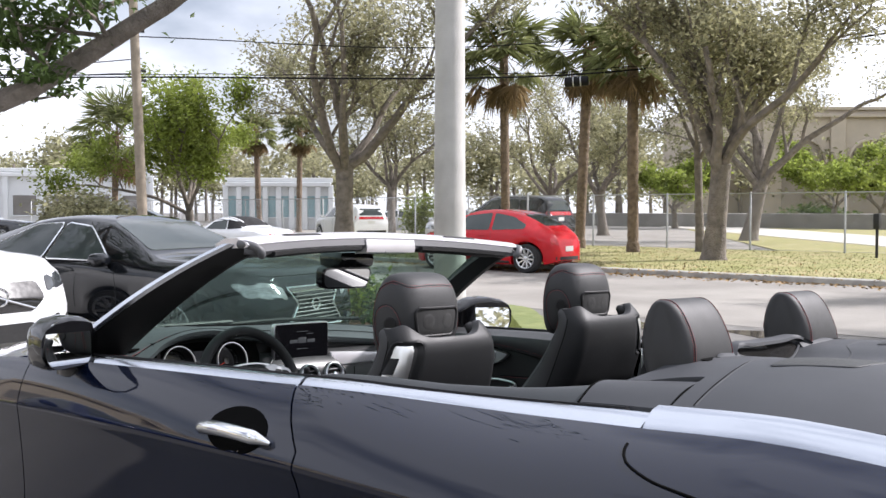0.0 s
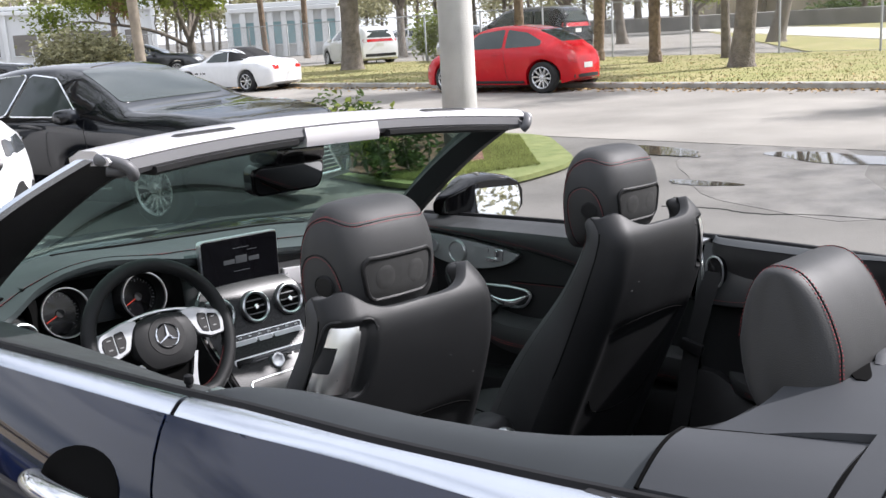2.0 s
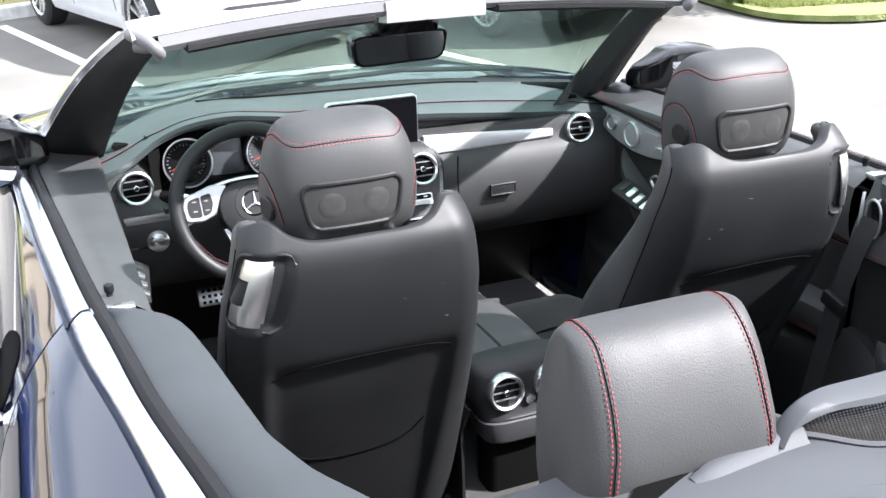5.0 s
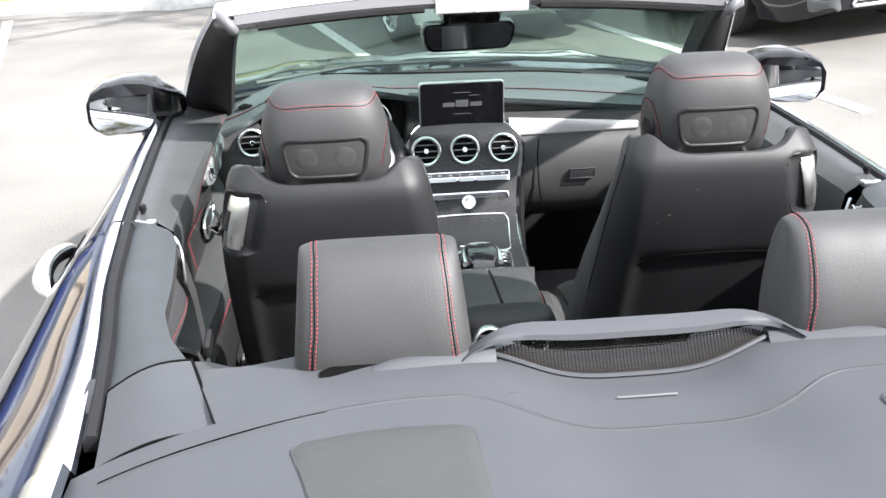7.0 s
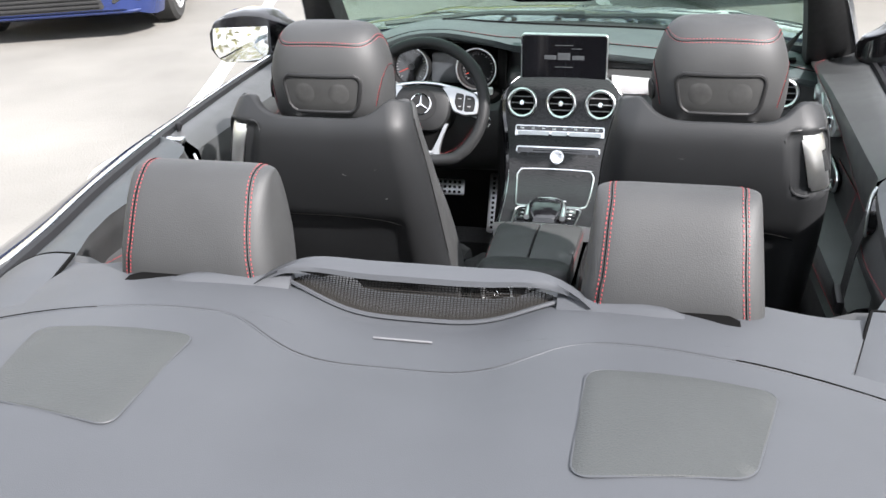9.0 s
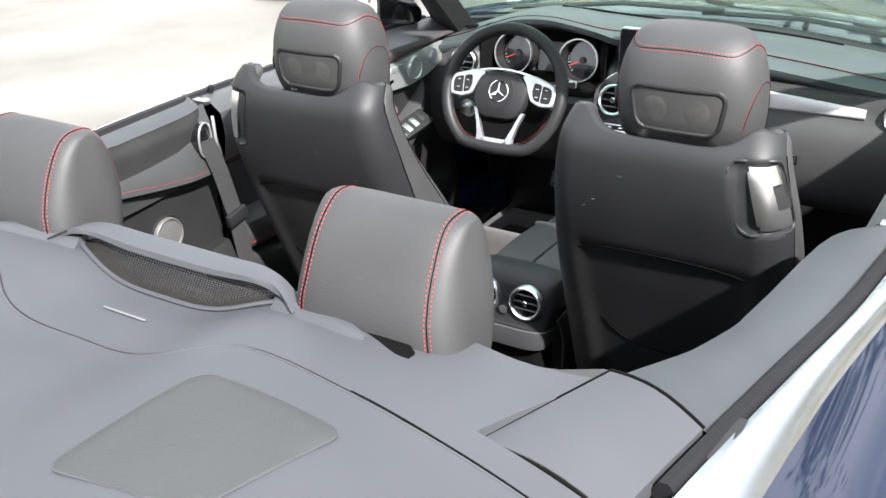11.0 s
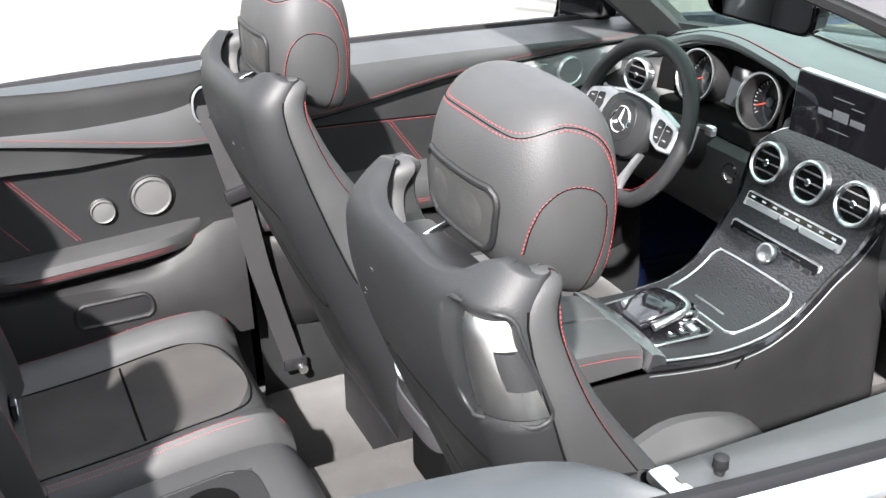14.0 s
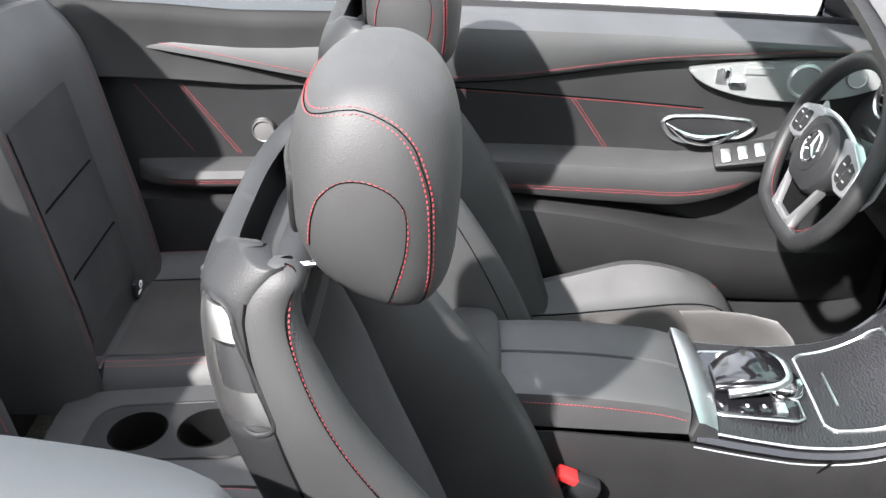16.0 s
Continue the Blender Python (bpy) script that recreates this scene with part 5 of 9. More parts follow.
# rear centre console with cups
CONZ = [(-1.02, 0.455), (-0.9, 0.472), (-0.70, 0.492), (-0.60, 0.488), (-0.57, 0.46), (-0.55, 0.42)]
rings = []
for y in [-1.02, -0.98, -0.935, -0.934, -0.90, -0.86, -0.82, -0.78, -0.74, -0.70, -0.662, -0.661, -0.62, -0.60, -0.585, -0.57, -0.56, -0.55]:
    z = interps(y, CONZ)
    deep = z - 0.075 if -0.9345 < y < -0.6615 else z
    rings.append([V(x, y, zz) for x, zz in ((-0.135, 0.19), (-0.135, z - 0.03), (-0.125, z - 0.006), (-0.066, z), (-0.062, deep), (0.062, deep), (0.066, z), (0.125, z - 0.006), (0.135, z - 0.03), (0.135, 0.19))])
cn = part("rear_console", lofted(rings), LEATHER, CAR, "black rear console with two cup holders")
CUPS = ((-0.862, 0.047), (-0.748, 0.047))


def con_at(x, y, dz=0.0):
    return V(x, y, 0.4735 + (y + 0.885) * 0.1 + dz)


pb = bmesh.new()
loops = [[con_at(p.x, -0.798 + p.y, 0.003) for p in rounded([(-0.070, -0.145), (0.070, -0.145), (0.070, 0.140), (-0.070, 0.140)], 0.05, 6)]]
for y, r in CUPS:
    loops.append([con_at(r * math.cos(t), y + r * math.sin(t), 0.003) for t in [2 * math.pi * i / 32 for i in range(32)]])
ed = []
for lp in loops:
    vs = [pb.verts.new(p) for p in lp]
    ed += [pb.edges.new((vs[i], vs[(i + 1) % len(vs)])) for i in range(len(vs))]
bmesh.ops.triangle_fill(pb, edges=ed, use_beauty=True)
part("cup_plate", pb, TRIM, cn, "black cup holder plate", smooth=False)
# Black plastic cups, darkened further to hold the shade of the hole.
for y, r in CUPS:
    part("cup_holder", lofted([[con_at(q * math.cos(t), y + q * math.sin(t), h) for t in [2 * math.pi * i / 32 for i in range(32)]] for q, h in ((r + 0.002, 0.0032), (r, 0.0045), (r - 0.002, 0.002), (r - 0.004, -0.06), (0.01, -0.062))], caps=False), SEAM_RECESS_SHADE, cn, "deep dark cup holder")
rr = rounded([(-0.068, -0.15), (0.068, -0.15), (0.07, 0.13), (-0.07, 0.13)], 0.05, 6)
part("cup_surround", tubed(spline([V(p.x, -0.795 + p.y, interps(-0.795 + p.y, [(-0.95, 0.467), (-0.9, 0.473), (-0.70, 0.493), (-0.62, 0.491)])) for p in rr], 0.012, True), 0.0035, 6, True), TRIM, cn)


# ---- dashboard ----
ZT = [(-0.72, 0.915), (-0.654, 0.935), (-0.55, 0.968), (-0.45, 0.990), (-0.36, 0.996), (-0.25, 0.990), (0.0, 0.984), (0.3, 0.974), (0.56, 0.943), (0.72, 0.915)]
ZE = [(-0.72, 0.895), (-0.62, 0.918), (-0.54, 0.958), (-0.46, 0.987), (-0.36, 0.997), (-0.28, 0.989), (-0.13, 0.968), (0.13, 0.951), (0.49, 0.915), (0.62, 0.905), (0.72, 0.895)]


def cluster(x):
    return 1 / (1 + math.exp(-(x + 0.545) / 0.012)) * (1 / (1 + math.exp((x + 0.175) / 0.012)))


top_rows, low_rows = [], []
for i in range(73):
    x = -0.72 + 1.44 * i / 72
    zt, ze, k = interps(x, ZT), interps(x, ZE), cluster(x)
    yw = 0.905 - 0.26 * (x / 0.745) ** 2 - 0.02
    ye = 0.500 + 0.02 * k - 0.05 * max(0, abs(x) - 0.55) / 0.17
    top_rows.append([V(x, yw, 0.940), V(x, yw - 0.03, 0.948), V(x, ye + 0.22 - 0.1 * max(0, abs(x) - 0.5), zt - 0.004), V(x, ye + 0.12, zt), V(x, ye + 0.05, (zt + ze) / 2 + 0.004), V(x, ye + 0.015, ze + 0.003), V(x, ye, ze - 0.002), V(x, ye + 0.004, ze - 0.014), V(x, ye + 0.03, ze - 0.022)])
    r = 0.085 * k
    low_rows.append([V(x, ye + 0.03, ze - 0.018), V(x, 0.530 + r, min(ze - 0.03, 0.94)), V(x, 0.530 + r, 0.902), V(x, 0.486 + r * 1.1, 0.895 - 0.05 * k), V(x, 0.479 + r, 0.868 - 0.05 * k), V(x, 0.477 + r * 0.5, 0.842 - 0.04 * k), V(x, 0.462, 0.826 - 0.03 * k), V(x, 0.445, 0.79), V(x, 0.440, 0.74), V(x, 0.446, 0.69), V(x, 0.462, 0.64), V(x, 0.50, 0.595), V(x, 0.60, 0.55), V(x, 0.85, 0.50)])
tb = lofted([r + [p + V(0, 0.006, -0.008) for p in r[::-1]] for r in top_rows])
TOP_T = tree_of(tb)
dash = part("dashboard", tb, DASH, CAR, "dark padded dashboard with red stitching")
part("lower_dash", solid(low_rows, 0.006), LEATHER, dash, "black lower dashboard")
ln = [V(-0.70 + 1.40 * i / 200, 0.545 - 0.05 * max(0, abs(-0.70 + 1.40 * i / 200) - 0.55) / 0.17, 1.3) for i in range(201)]
q = cast(TOP_T, ln, (0, 0, -1))
stitches(q, dash)
seam([(p + V(0, -0.004, 0), n) for p, n in q], dash, 0.0012)
for s in (-1, 1):
    p, n = cast(TOP_T, [V(s * 0.612, 0.565, 1.3)], (0, 0, -1))[0]
    u, v, w = frame_of(n)
    part("demist_vent", slab(rounded([(-0.022, -0.028), (0.018, -0.020), (0.022, 0.028), (-0.012, 0.03)], 0.006), p, V(1, 0, 0), V(0, 1, -0.1), -0.004, 0.0035, 0.001), SEAM_RECESS_SHADE, dash, "dark demister vent")
q = cast(TOP_T, [V(0.10 * k, 0.72, 1.3) for k in range(-4, 5)], (0, 0, -1))
part("demist_slot", tubed([p for p, _ in q], 0.006, 6, flat=0.6), SEAM_RECESS_SHADE, dash)
# silver strips
for x0, x1, h0, h1 in ((0.135, 0.515, 0.056, 0.026),):
    rows = []
    for i in range(17):
        x = x0 + (x1 - x0) * i / 16
        h = h0 + (h1 - h0) * i / 16
        zc = interp(x, [(-0.2, 0.868), (0.13, 0.867), (0.49, 0.858), (0.6, 0.855)])
        rows.append([V(x, 0.478, zc - h / 2), V(x, 0.471, zc - h / 2 + 0.006), V(x, 0.470, zc), V(x, 0.474, zc + h / 2 - 0.003), V(x, 0.482, zc + h / 2), V(x, 0.486, zc)])
    part("dash_strip", lofted(rows), HEADER, dash, "brushed aluminium dash strip")


def vent(c, n, R, parent, name="air_vent"):
    n = V(n).normalized()
    u = V(1, 0, 0)
    u = (u - n * u.dot(n)).normalized()
    v = n.cross(u).normalized()
    if v.z < 0:
        v = -v
    c = V(c)
    a = part(name, lofted([[c + (u * math.cos(t) + v * math.sin(t)) * r + n * d for t in [2 * math.pi * i / 36 for i in range(36)]] for r, d in ((R * 1.04, -0.012), (R * 1.04, 0.002), (R * 1.0, 0.008), (R * 0.92, 0.010), (R * 0.82, 0.007), (R * 0.80, -0.004))], caps=False), SATIN, parent, "round silver air vent")
    part("vent_throat", lofted([[c + (u * math.cos(t) + v * math.sin(t)) * r + n * d for t in [2 * math.pi * i / 28 for i in range(28)]] for r, d in ((R * 0.85, 0.0), (R * 0.8, -0.012), (R * 0.4, -0.014))]), SEAM_RECESS_SHADE, a)
    for k in (-0.42, 0.0, 0.42):
        w = math.sqrt(max(0.05, 0.72 - k * k)) * R
        part("slat", boxed(c + v * (k * R) - n * 0.004, (2 * w, 0.010, 0.0034), 0.001, Matrix((u, -n, v)).transposed().to_4x4()), SLATM, a)
    part("vent_knob", slab(circle(R * 0.17, 16), c, u, v if u.cross(v).dot(n) > 0 else -v, 0.0, 0.010, 0.002), CHROME, a, "chrome vent knob")
    return a


for s in (-1, 1):
    vent((s * 0.597, 0.468, 0.862), (-s * 0.12, -1, 0.15), 0.040, dash)
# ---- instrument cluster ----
# Near-black board, cheeks and floor carry the hollow's shade in their colour.
cl = part("instrument_panel", boxed((-0.362, 0.600, 0.885), (0.36, 0.02, 0.15), 0.01, pose(0, 0, 0, -12, 0, 0)), SEAM_RECESS_SHADE, dash, "dark instrument cluster")
for x in (-0.556, -0.168):
    part("cluster_cheek", lofted([[V(x, 0.535, 0.962), V(x, 0.500, 0.905), V(x, 0.492, 0.840), V(x, 0.62, 0.80), V(x, 0.62, 0.965)], [V(x + (0.03 if x < -0.3 else -0.03), 0.545, 0.962), V(x + (0.03 if x < -0.3 else -0.03), 0.535, 0.905), V(x + (0.03 if x < -0.3 else -0.03), 0.535, 0.835), V(x + (0.03 if x < -0.3 else -0.03), 0.62, 0.80), V(x + (0.03 if x < -0.3 else -0.03), 0.62, 0.965)]]), SEAM_RECESS_SHADE, cl)
part("cluster_floor", solid([[V(-0.545 + 0.37 * i / 12, y, z) for y, z in ((0.478, 0.803), (0.500, 0.824), (0.545, 0.832), (0.60, 0.835))] for i in range(13)], 0.004), SEAM_RECESS_SHADE, cl, "cluster hollow with its shade painted near-black")
gn, gu, gv = V(0, -1, 0.22).normalized(), V(1, 0, 0), V(0, 0.22, 1).normalized()
for gx in (-0.464, -0.260):
    c = V(gx, 0.570, 0.880)
    g = part("gauge_tube", lofted([[c + (gu * math.cos(t) + gv * math.sin(t)) * r + gn * d for t in [2 * math.pi * i / 36 for i in range(36)]] for r, d in ((0.0600, 0.040), (0.0610, 0.047), (0.0600, 0.050), (0.0575, 0.050), (0.0560, 0.046))], caps=False), SATIN, cl, "silver lip of a hooded gauge")
    part("gauge_hood", lofted([[c + (gu * math.cos(t) + gv * math.sin(t)) * r + gn * d for t in [2 * math.pi * i / 36 for i in range(36)]] for r, d in ((0.0590, -0.01), (0.0595, 0.042), (0.0565, 0.0465), (0.0535, 0.030), (0.0515, 0.009))], caps=False), TRIM, g, "black gauge tube")
    part("dial", slab(circle(0.051, 32), c, gu, gv, 0.006, 0.010), GLOSSBLACK, g)
    tk = bmesh.new()
    for i in range(25):
        a = math.radians(225 - 270 * i / 24)
        d = gu * math.cos(a) + gv * math.sin(a)
        L = 0.008 if i % 3 == 0 else 0.004
        tube(tk, [c + d * (0.046 - L) - gn * -0.0 + gn * 0.0105, c + d * 0.046 + gn * 0.0105], 0.0009, 4)
    part("dial_marks", tk, WHITEUI, g)
    a = math.radians(205)
    d = gu * math.cos(a) + gv * math.sin(a)
    part("needle", tubed([c + gn * 0.012, c + d * 0.040 + gn * 0.012], 0.0013, 5), REDUI, g, "red needle")
    part("dial_hub", slab(circle(0.010, 16), c, gu, gv, 0.009, 0.014), DARK, g)
part("driver_display", slab(rect(0.082, 0.085, 0.006), (-0.362, 0.572, 0.880), gu, gv, 0.0, -0.006), mat("cluster_display", (0.03, 0.033, 0.037), 0.2), cl, "grey driver display")
# ---- central display ----
sc = part("display_frame", slab(rect(0.243, 0.138, 0.012), (0, 0.490, 0.9375), (1, 0, 0), (0, 0.02, 1), -0.005, 0.012, 0.002), SATIN, dash, "silver framed display")
part("display", slab(rect(0.236, 0.131, 0.010), (0, 0.478, 0.9375), (1, 0, 0), (0, 0.02, 1), -0.001, 0.0012), SCREEN, sc, "black glass display")
sy = 0.4762
for x, w, h, z in ((0.0, 0.036, 0.020, 0.945), (-0.038, 0.034, 0.012, 0.942), (0.040, 0.034, 0.012, 0.942), (0.0, 0.05, 0.0022, 0.976), (0.0, 0.05, 0.002, 0.915), (0.035, 0.03, 0.002, 0.967)):
    part("display_item", boxed((x, sy, z), (w, 0.0012, h), 0.0004), GREYUI, sc)
part("display_stand", boxed((0, 0.505, 0.875), (0.16, 0.03, 0.03), 0.006), GLOSSBLACK, dash)
# ---- centre stack and console ----
CS = [(0.490, 0.886), (0.472, 0.872), (0.450, 0.845), (0.435, 0.80), (0.412, 0.752), (0.378, 0.713), (0.340, 0.668), (0.300, 0.632), (0.24, 0.606), (0.16, 0.597), (0.08, 0.602), (0.0, 0.612)]
CW = [0.112, 0.138, 0.158, 0.158, 0.148, 0.139, 0.133, 0.129, 0.127, 0.124, 0.118, 0.112]
cs = spline([V(w, y, z) for (y, z), w in zip(CS, CW)], 0.015)
rows = [[V(p.x * u, p.y, p.z - 0.004 * u * u) for u in [k / 6 - 1 for k in range(13)]] for p in cs]
wb = solid(rows, -0.008)
WOOD_T = tree_of(wb)
stack = part("centre_console", wb, WOOD, CAR, "black ash centre console with silver edging")
for s in (-1, 1):
    ln = [V(s * (p.x + 0.001), p.y, p.z + 0.001) for p in cs]
    part("console_edge", tubed(ln, 0.0026, 6), SATIN, stack, "silver console edging")
    ln = [V(s * (p.x + 0.005), p.y - 0.004, p.z - 0.010) for p in cs]
    part("console_gloss_strip", tubed(ln, 0.009, 6), GLOSSBLACK, stack, "gloss black strip")
    ln = [V(s * (p.x + 0.010), p.y - 0.006, p.z - 0.022) for p in cs]
    part("console_edge", tubed(ln, 0.0014, 6), SATIN, stack)
    fl = []
    for p in cs + [V(0.107, -0.1, 0.615), V(0.106, -0.2, 0.62), V(0.105, -0.37, 0.62)]:
        low = interp(p.y, [(-0.4, 0.20), (0.3, 0.22), (0.5, 0.30)])
        fl.append([V(s * (p.x + 0.009), p.y, p.z - 0.018), V(s * (p.x + 0.014), p.y + 0.004, p.z - 0.035), V(s * (p.x + 0.020), p.y + 0.012, p.z - 0.07), V(s * (p.x + 0.022), p.y + 0.03 * (p.y > 0.1), (p.z + low) / 2), V(s * (p.x + 0.05), p.y + 0.03 * (p.y > 0.1), low)])
    fb = solid(fl, 0.006 * s)
    part("console_flank", fb, TRIM, stack, "black console side")
    ft = tree_of(lofted(fl, closed=False))
    seam([(V(s * (interp(y, [(-0.3, 0.122), (0.1, 0.128), (0.2, 0.14)])), y, z), V(s, 0, 0)) for y, z in [(0.19, 0.585), (0.17, 0.56), (0.145, 0.53), (0.12, 0.49)]], stack, 0.002)
for x in (-0.110, 0.0, 0.110):
    vent((x, 0.429, 0.822), (0, -1, 0.30), 0.042, stack)
sn = V(0, -0.92, 0.40).normalized()
su = V(1, 0, 0)
sv = V(0, 0.40, 0.92).normalized()


def strip(c, w, h, material, name, lab, d=0.004, r=0.004):
    return part(name, slab(rect(w, h, r), c, su, sv, 0.0, -0.0 + d * (1 if su.cross(sv).dot(sn) > 0 else -1), 0.0012), material, stack, lab)


c1 = V(0, 0.403, 0.747)
fr = strip(c1, 0.252, 0.034, SATIN, "button_frame", "silver frame round the switches", 0.006, 0.006)
strip(c1 + sn * 0.004 + sv * 0.008, 0.244, 0.012, GLOSSBLACK, "button_band", "", 0.004)
for x, w in ((-0.072, 0.088), (0.0, 0.044), (0.072, 0.088)):
    strip(c1 + sn * 0.006 + su * x - sv * 0.006, w, 0.011, PLATE, "switch_bar", "silver switch bar", 0.005)
for i in range(8):
    part("switch_mark", boxed(c1 + sn * 0.0095 + su * (-0.105 + 0.03 * i) + sv * 0.008, (0.010, 0.0008, 0.004), 0.0002, Matrix((su, -sn, sv)).transposed().to_4x4()), WHITEPRINT, stack)
c2 = V(0, 0.364, 0.695)
strip(c2, 0.236, 0.040, SATIN, "audio_panel", "silver framed audio panel", 0.006, 0.008)
strip(c2 + sn * 0.004, 0.228, 0.032, GLOSSBLACK, "audio_face", "", 0.004, 0.006)
strip(c2 + sn * 0.006 + sv * 0.008, 0.14, 0.003, DARK, "disc_slot", "", 0.003, 0.001)
for x in (-0.095, -0.07, -0.045, 0.045, 0.07, 0.095):
    strip(c2 + sn * 0.006 + su * x - sv * 0.003, 0.020, 0.010, TRIM, "audio_button", "", 0.004, 0.002)
dial = part("console_dial", lofted([[c2 - sv * 0.010 + (su * math.cos(t) + sv * math.sin(t)) * r + sn * d for t in [2 * math.pi * i / 28 for i in range(28)]] for r, d in ((0.021, 0.004), (0.021, 0.018), (0.019, 0.021), (0.016, 0.0215), (0.012, 0.0205))]), SATIN, stack, "silver round dial")
# tray lid
tl = rounded([(-0.108, 0.325), (0.108, 0.325), (0.094, 0.19), (-0.094, 0.19)], 0.022, 5)
q = cast(WOOD_T, spline([V(p.x, p.y, 1.2) for p in tl], 0.008, True), (0, 0, -1), 0.001)
part("tray_rim", tubed([p for p, _ in q], 0.0024, 6, True), SATIN, stack, "silver tray outline")
q = cast(WOOD_T, [V(-0.04 + 0.08 * i / 6, 0.222, 1.2) for i in range(7)], (0, 0, -1), 0.001)
part("tray_grip", tubed([p for p, _ in q], 0.0022, 6), SATIN, stack)
# selector pod
pod = part("selector_base", slab(rounded([(-0.082, -0.075), (0.074, -0.075), (0.085, 0.055), (-0.085, 0.055)], 0.02), (0, 0.105, 0.604), (1, 0, 0), (0, 1, 0), -0.01, 0.012, 0.003), GLOSSBLACK, stack, "gloss black selector base")
part("pod_rim", tubed(spline([V(p.x, 0.105 + p.y, 0.614) for p in rounded([(-0.084, -0.077), (0.076, -0.077), (0.087, 0.057), (-0.087, 0.057)], 0.02)], 0.01, True), 0.002, 6, True), SATIN, stack)
part("rest_pad", lofted([se_ring((0.0, y, z), (1, 0, 0), (0, 0, 1), w, h, 3, 20) for y, z, w, h in ((0.040, 0.625, 0.028, 0.012), (0.06, 0.636, 0.040, 0.016), (0.09, 0.646, 0.044, 0.016), (0.12, 0.646, 0.042, 0.013), (0.145, 0.640, 0.032, 0.008))]), GLOSSBLACK, stack, "gloss black palm rest controller")
part("rest_edge", tubed(spline([(-0.046, 0.055, 0.630), (-0.044, 0.105, 0.640), (-0.028, 0.142, 0.642), (0.0, 0.150, 0.642), (0.028, 0.142, 0.642), (0.044, 0.105, 0.640), (0.046, 0.055, 0.630)], 0.008), 0.0075, 10), SATIN, stack, "silver controller edge")
part("control_knob", lofted([[V(0.010 + r * math.cos(t), 0.146 + r * math.sin(t), 0.612 + h) for t in [2 * math.pi * i / 28 for i in range(28)]] for r, h in ((0.031, 0), (0.031, 0.014), (0.026, 0.021), (0.01, 0.022))]), CHROME, stack, "chrome rotary knob")
for s in (-1, 1):
    for y in (0.08, 0.105, 0.13):
        part("pod_button", boxed((s * 0.062, y, 0.618), (0.024, 0.017, 0.006), 0.002), GLOSSBLACK if y != 0.13 or s < 0 else SATIN, stack)
        part("pod_mark", boxed((s * 0.062, y, 0.6215), (0.007, 0.004, 0.001), 0.0003), WHITEPRINT, stack)
# silver bridge in front of the armrest
rows = []
for i in range(17):
    u = i / 8 - 1
    rows.append([V(u * 0.122, 0.040 - 0.03 * (1 - u * u) * 0 - 0.012 * u * u, 0.606 - 0.02 * max(0, abs(u) - 0.85)), V(u * 0.122, 0.036 - 0.012 * u * u, 0.622), V(u * 0.122, 0.018 - 0.012 * u * u, 0.632), V(u * 0.122, -0.004, 0.634), V(u * 0.122, -0.012, 0.60)])
part("console_bridge", lofted(rows), SATIN, stack, "bright silver bridge piece")
# armrest, split down the middle
for s in (-1, 1):
    rings = []
    for i in range(17):
        y = -0.012 - 0.35 * i / 16
        z = interps(y, [(-0.37, 0.640), (-0.34, 0.656), (-0.2, 0.662), (-0.05, 0.652), (-0.012, 0.642)])
        w = interps(y, [(-0.37, 0.094), (-0.2, 0.101), (-0.012, 0.106)])
        rings.append([V(s * x, y, zz) for x, zz in ((0.0015, 0.60), (0.0015, z - 0.004), (0.004, z), (0.05, z + 0.002), (w - 0.014, z - 0.001), (w - 0.003, z - 0.007), (w, z - 0.02), (w, 0.60))])
    ab = lofted(rings)
    at = tree_of(ab)
    arm = part("armrest", ab, LEATHER, stack, "black leather armrest lid")
    ln = []
    for i in range(90):
        y = -0.018 - 0.34 * i / 89
        ln.append((V(s * (interps(y, [(-0.37, 0.094), (-0.2, 0.101), (-0.012, 0.106)]) + 0.0012), y, interps(y, [(-0.37, 0.640), (-0.34, 0.656), (-0.2, 0.662), (-0.05, 0.652), (-0.012, 0.642)]) - 0.019), V(s, 0, 0)))
    stitches(ln, arm)
# rear end of the console
rr_ = []
for z, w, d, y in ((0.522, 0.070, 0.030, -0.345), (0.526, 0.086, 0.048, -0.345), (0.545, 0.093, 0.054, -0.344), (0.578, 0.096, 0.053, -0.343), (0.582, 0.099, 0.051, -0.341), (0.62, 0.105, 0.050, -0.337), (0.66, 0.105, 0.047, -0.331), (0.674, 0.099, 0.042, -0.328), (0.681, 0.085, 0.030, -0.325)):
    rr_.append(se_ring((0, y, z), (1, 0, 0), (0, 1, 0), w, d, 4.0, 36))
rear = part("console_end", lofted(rr_), TRIM, stack, "black rear console end")
part("console_drawer", lofted([se_ring((0, y, z), (1, 0, 0), (0, 1, 0), w, d, 4.0, 36) for z, w, d, y in ((0.520, 0.074, 0.040, -0.346), (0.530, 0.089, 0.0525, -0.346), (0.550, 0.0945, 0.0565, -0.345), (0.572, 0.0975, 0.0555, -0.344), (0.577, 0.094, 0.050, -0.343))]), DRAWER, stack, "dark grey drawer below the vents")
# Near-black box stands in for the shaded tunnel below the drawer.
part("console_foot_shade", boxed((0, -0.335, 0.36), (0.15, 0.07, 0.34), 0.02, None, 3), SEAM_RECESS_SHADE, stack)
for s in (-1, 1):
    vent((s * 0.0485, -0.385, 0.634), (0, -1, 0.12), 0.036, rear)
part("vent_wheel", lofted([[V(0.010 * math.cos(t), -0.388 - d, 0.612 + 0.010 * math.sin(t)) for t in [2 * math.pi * i / 16 for i in range(16)]] for d in (0, 0.008)]), CHROME, rear, "chrome vent wheel")
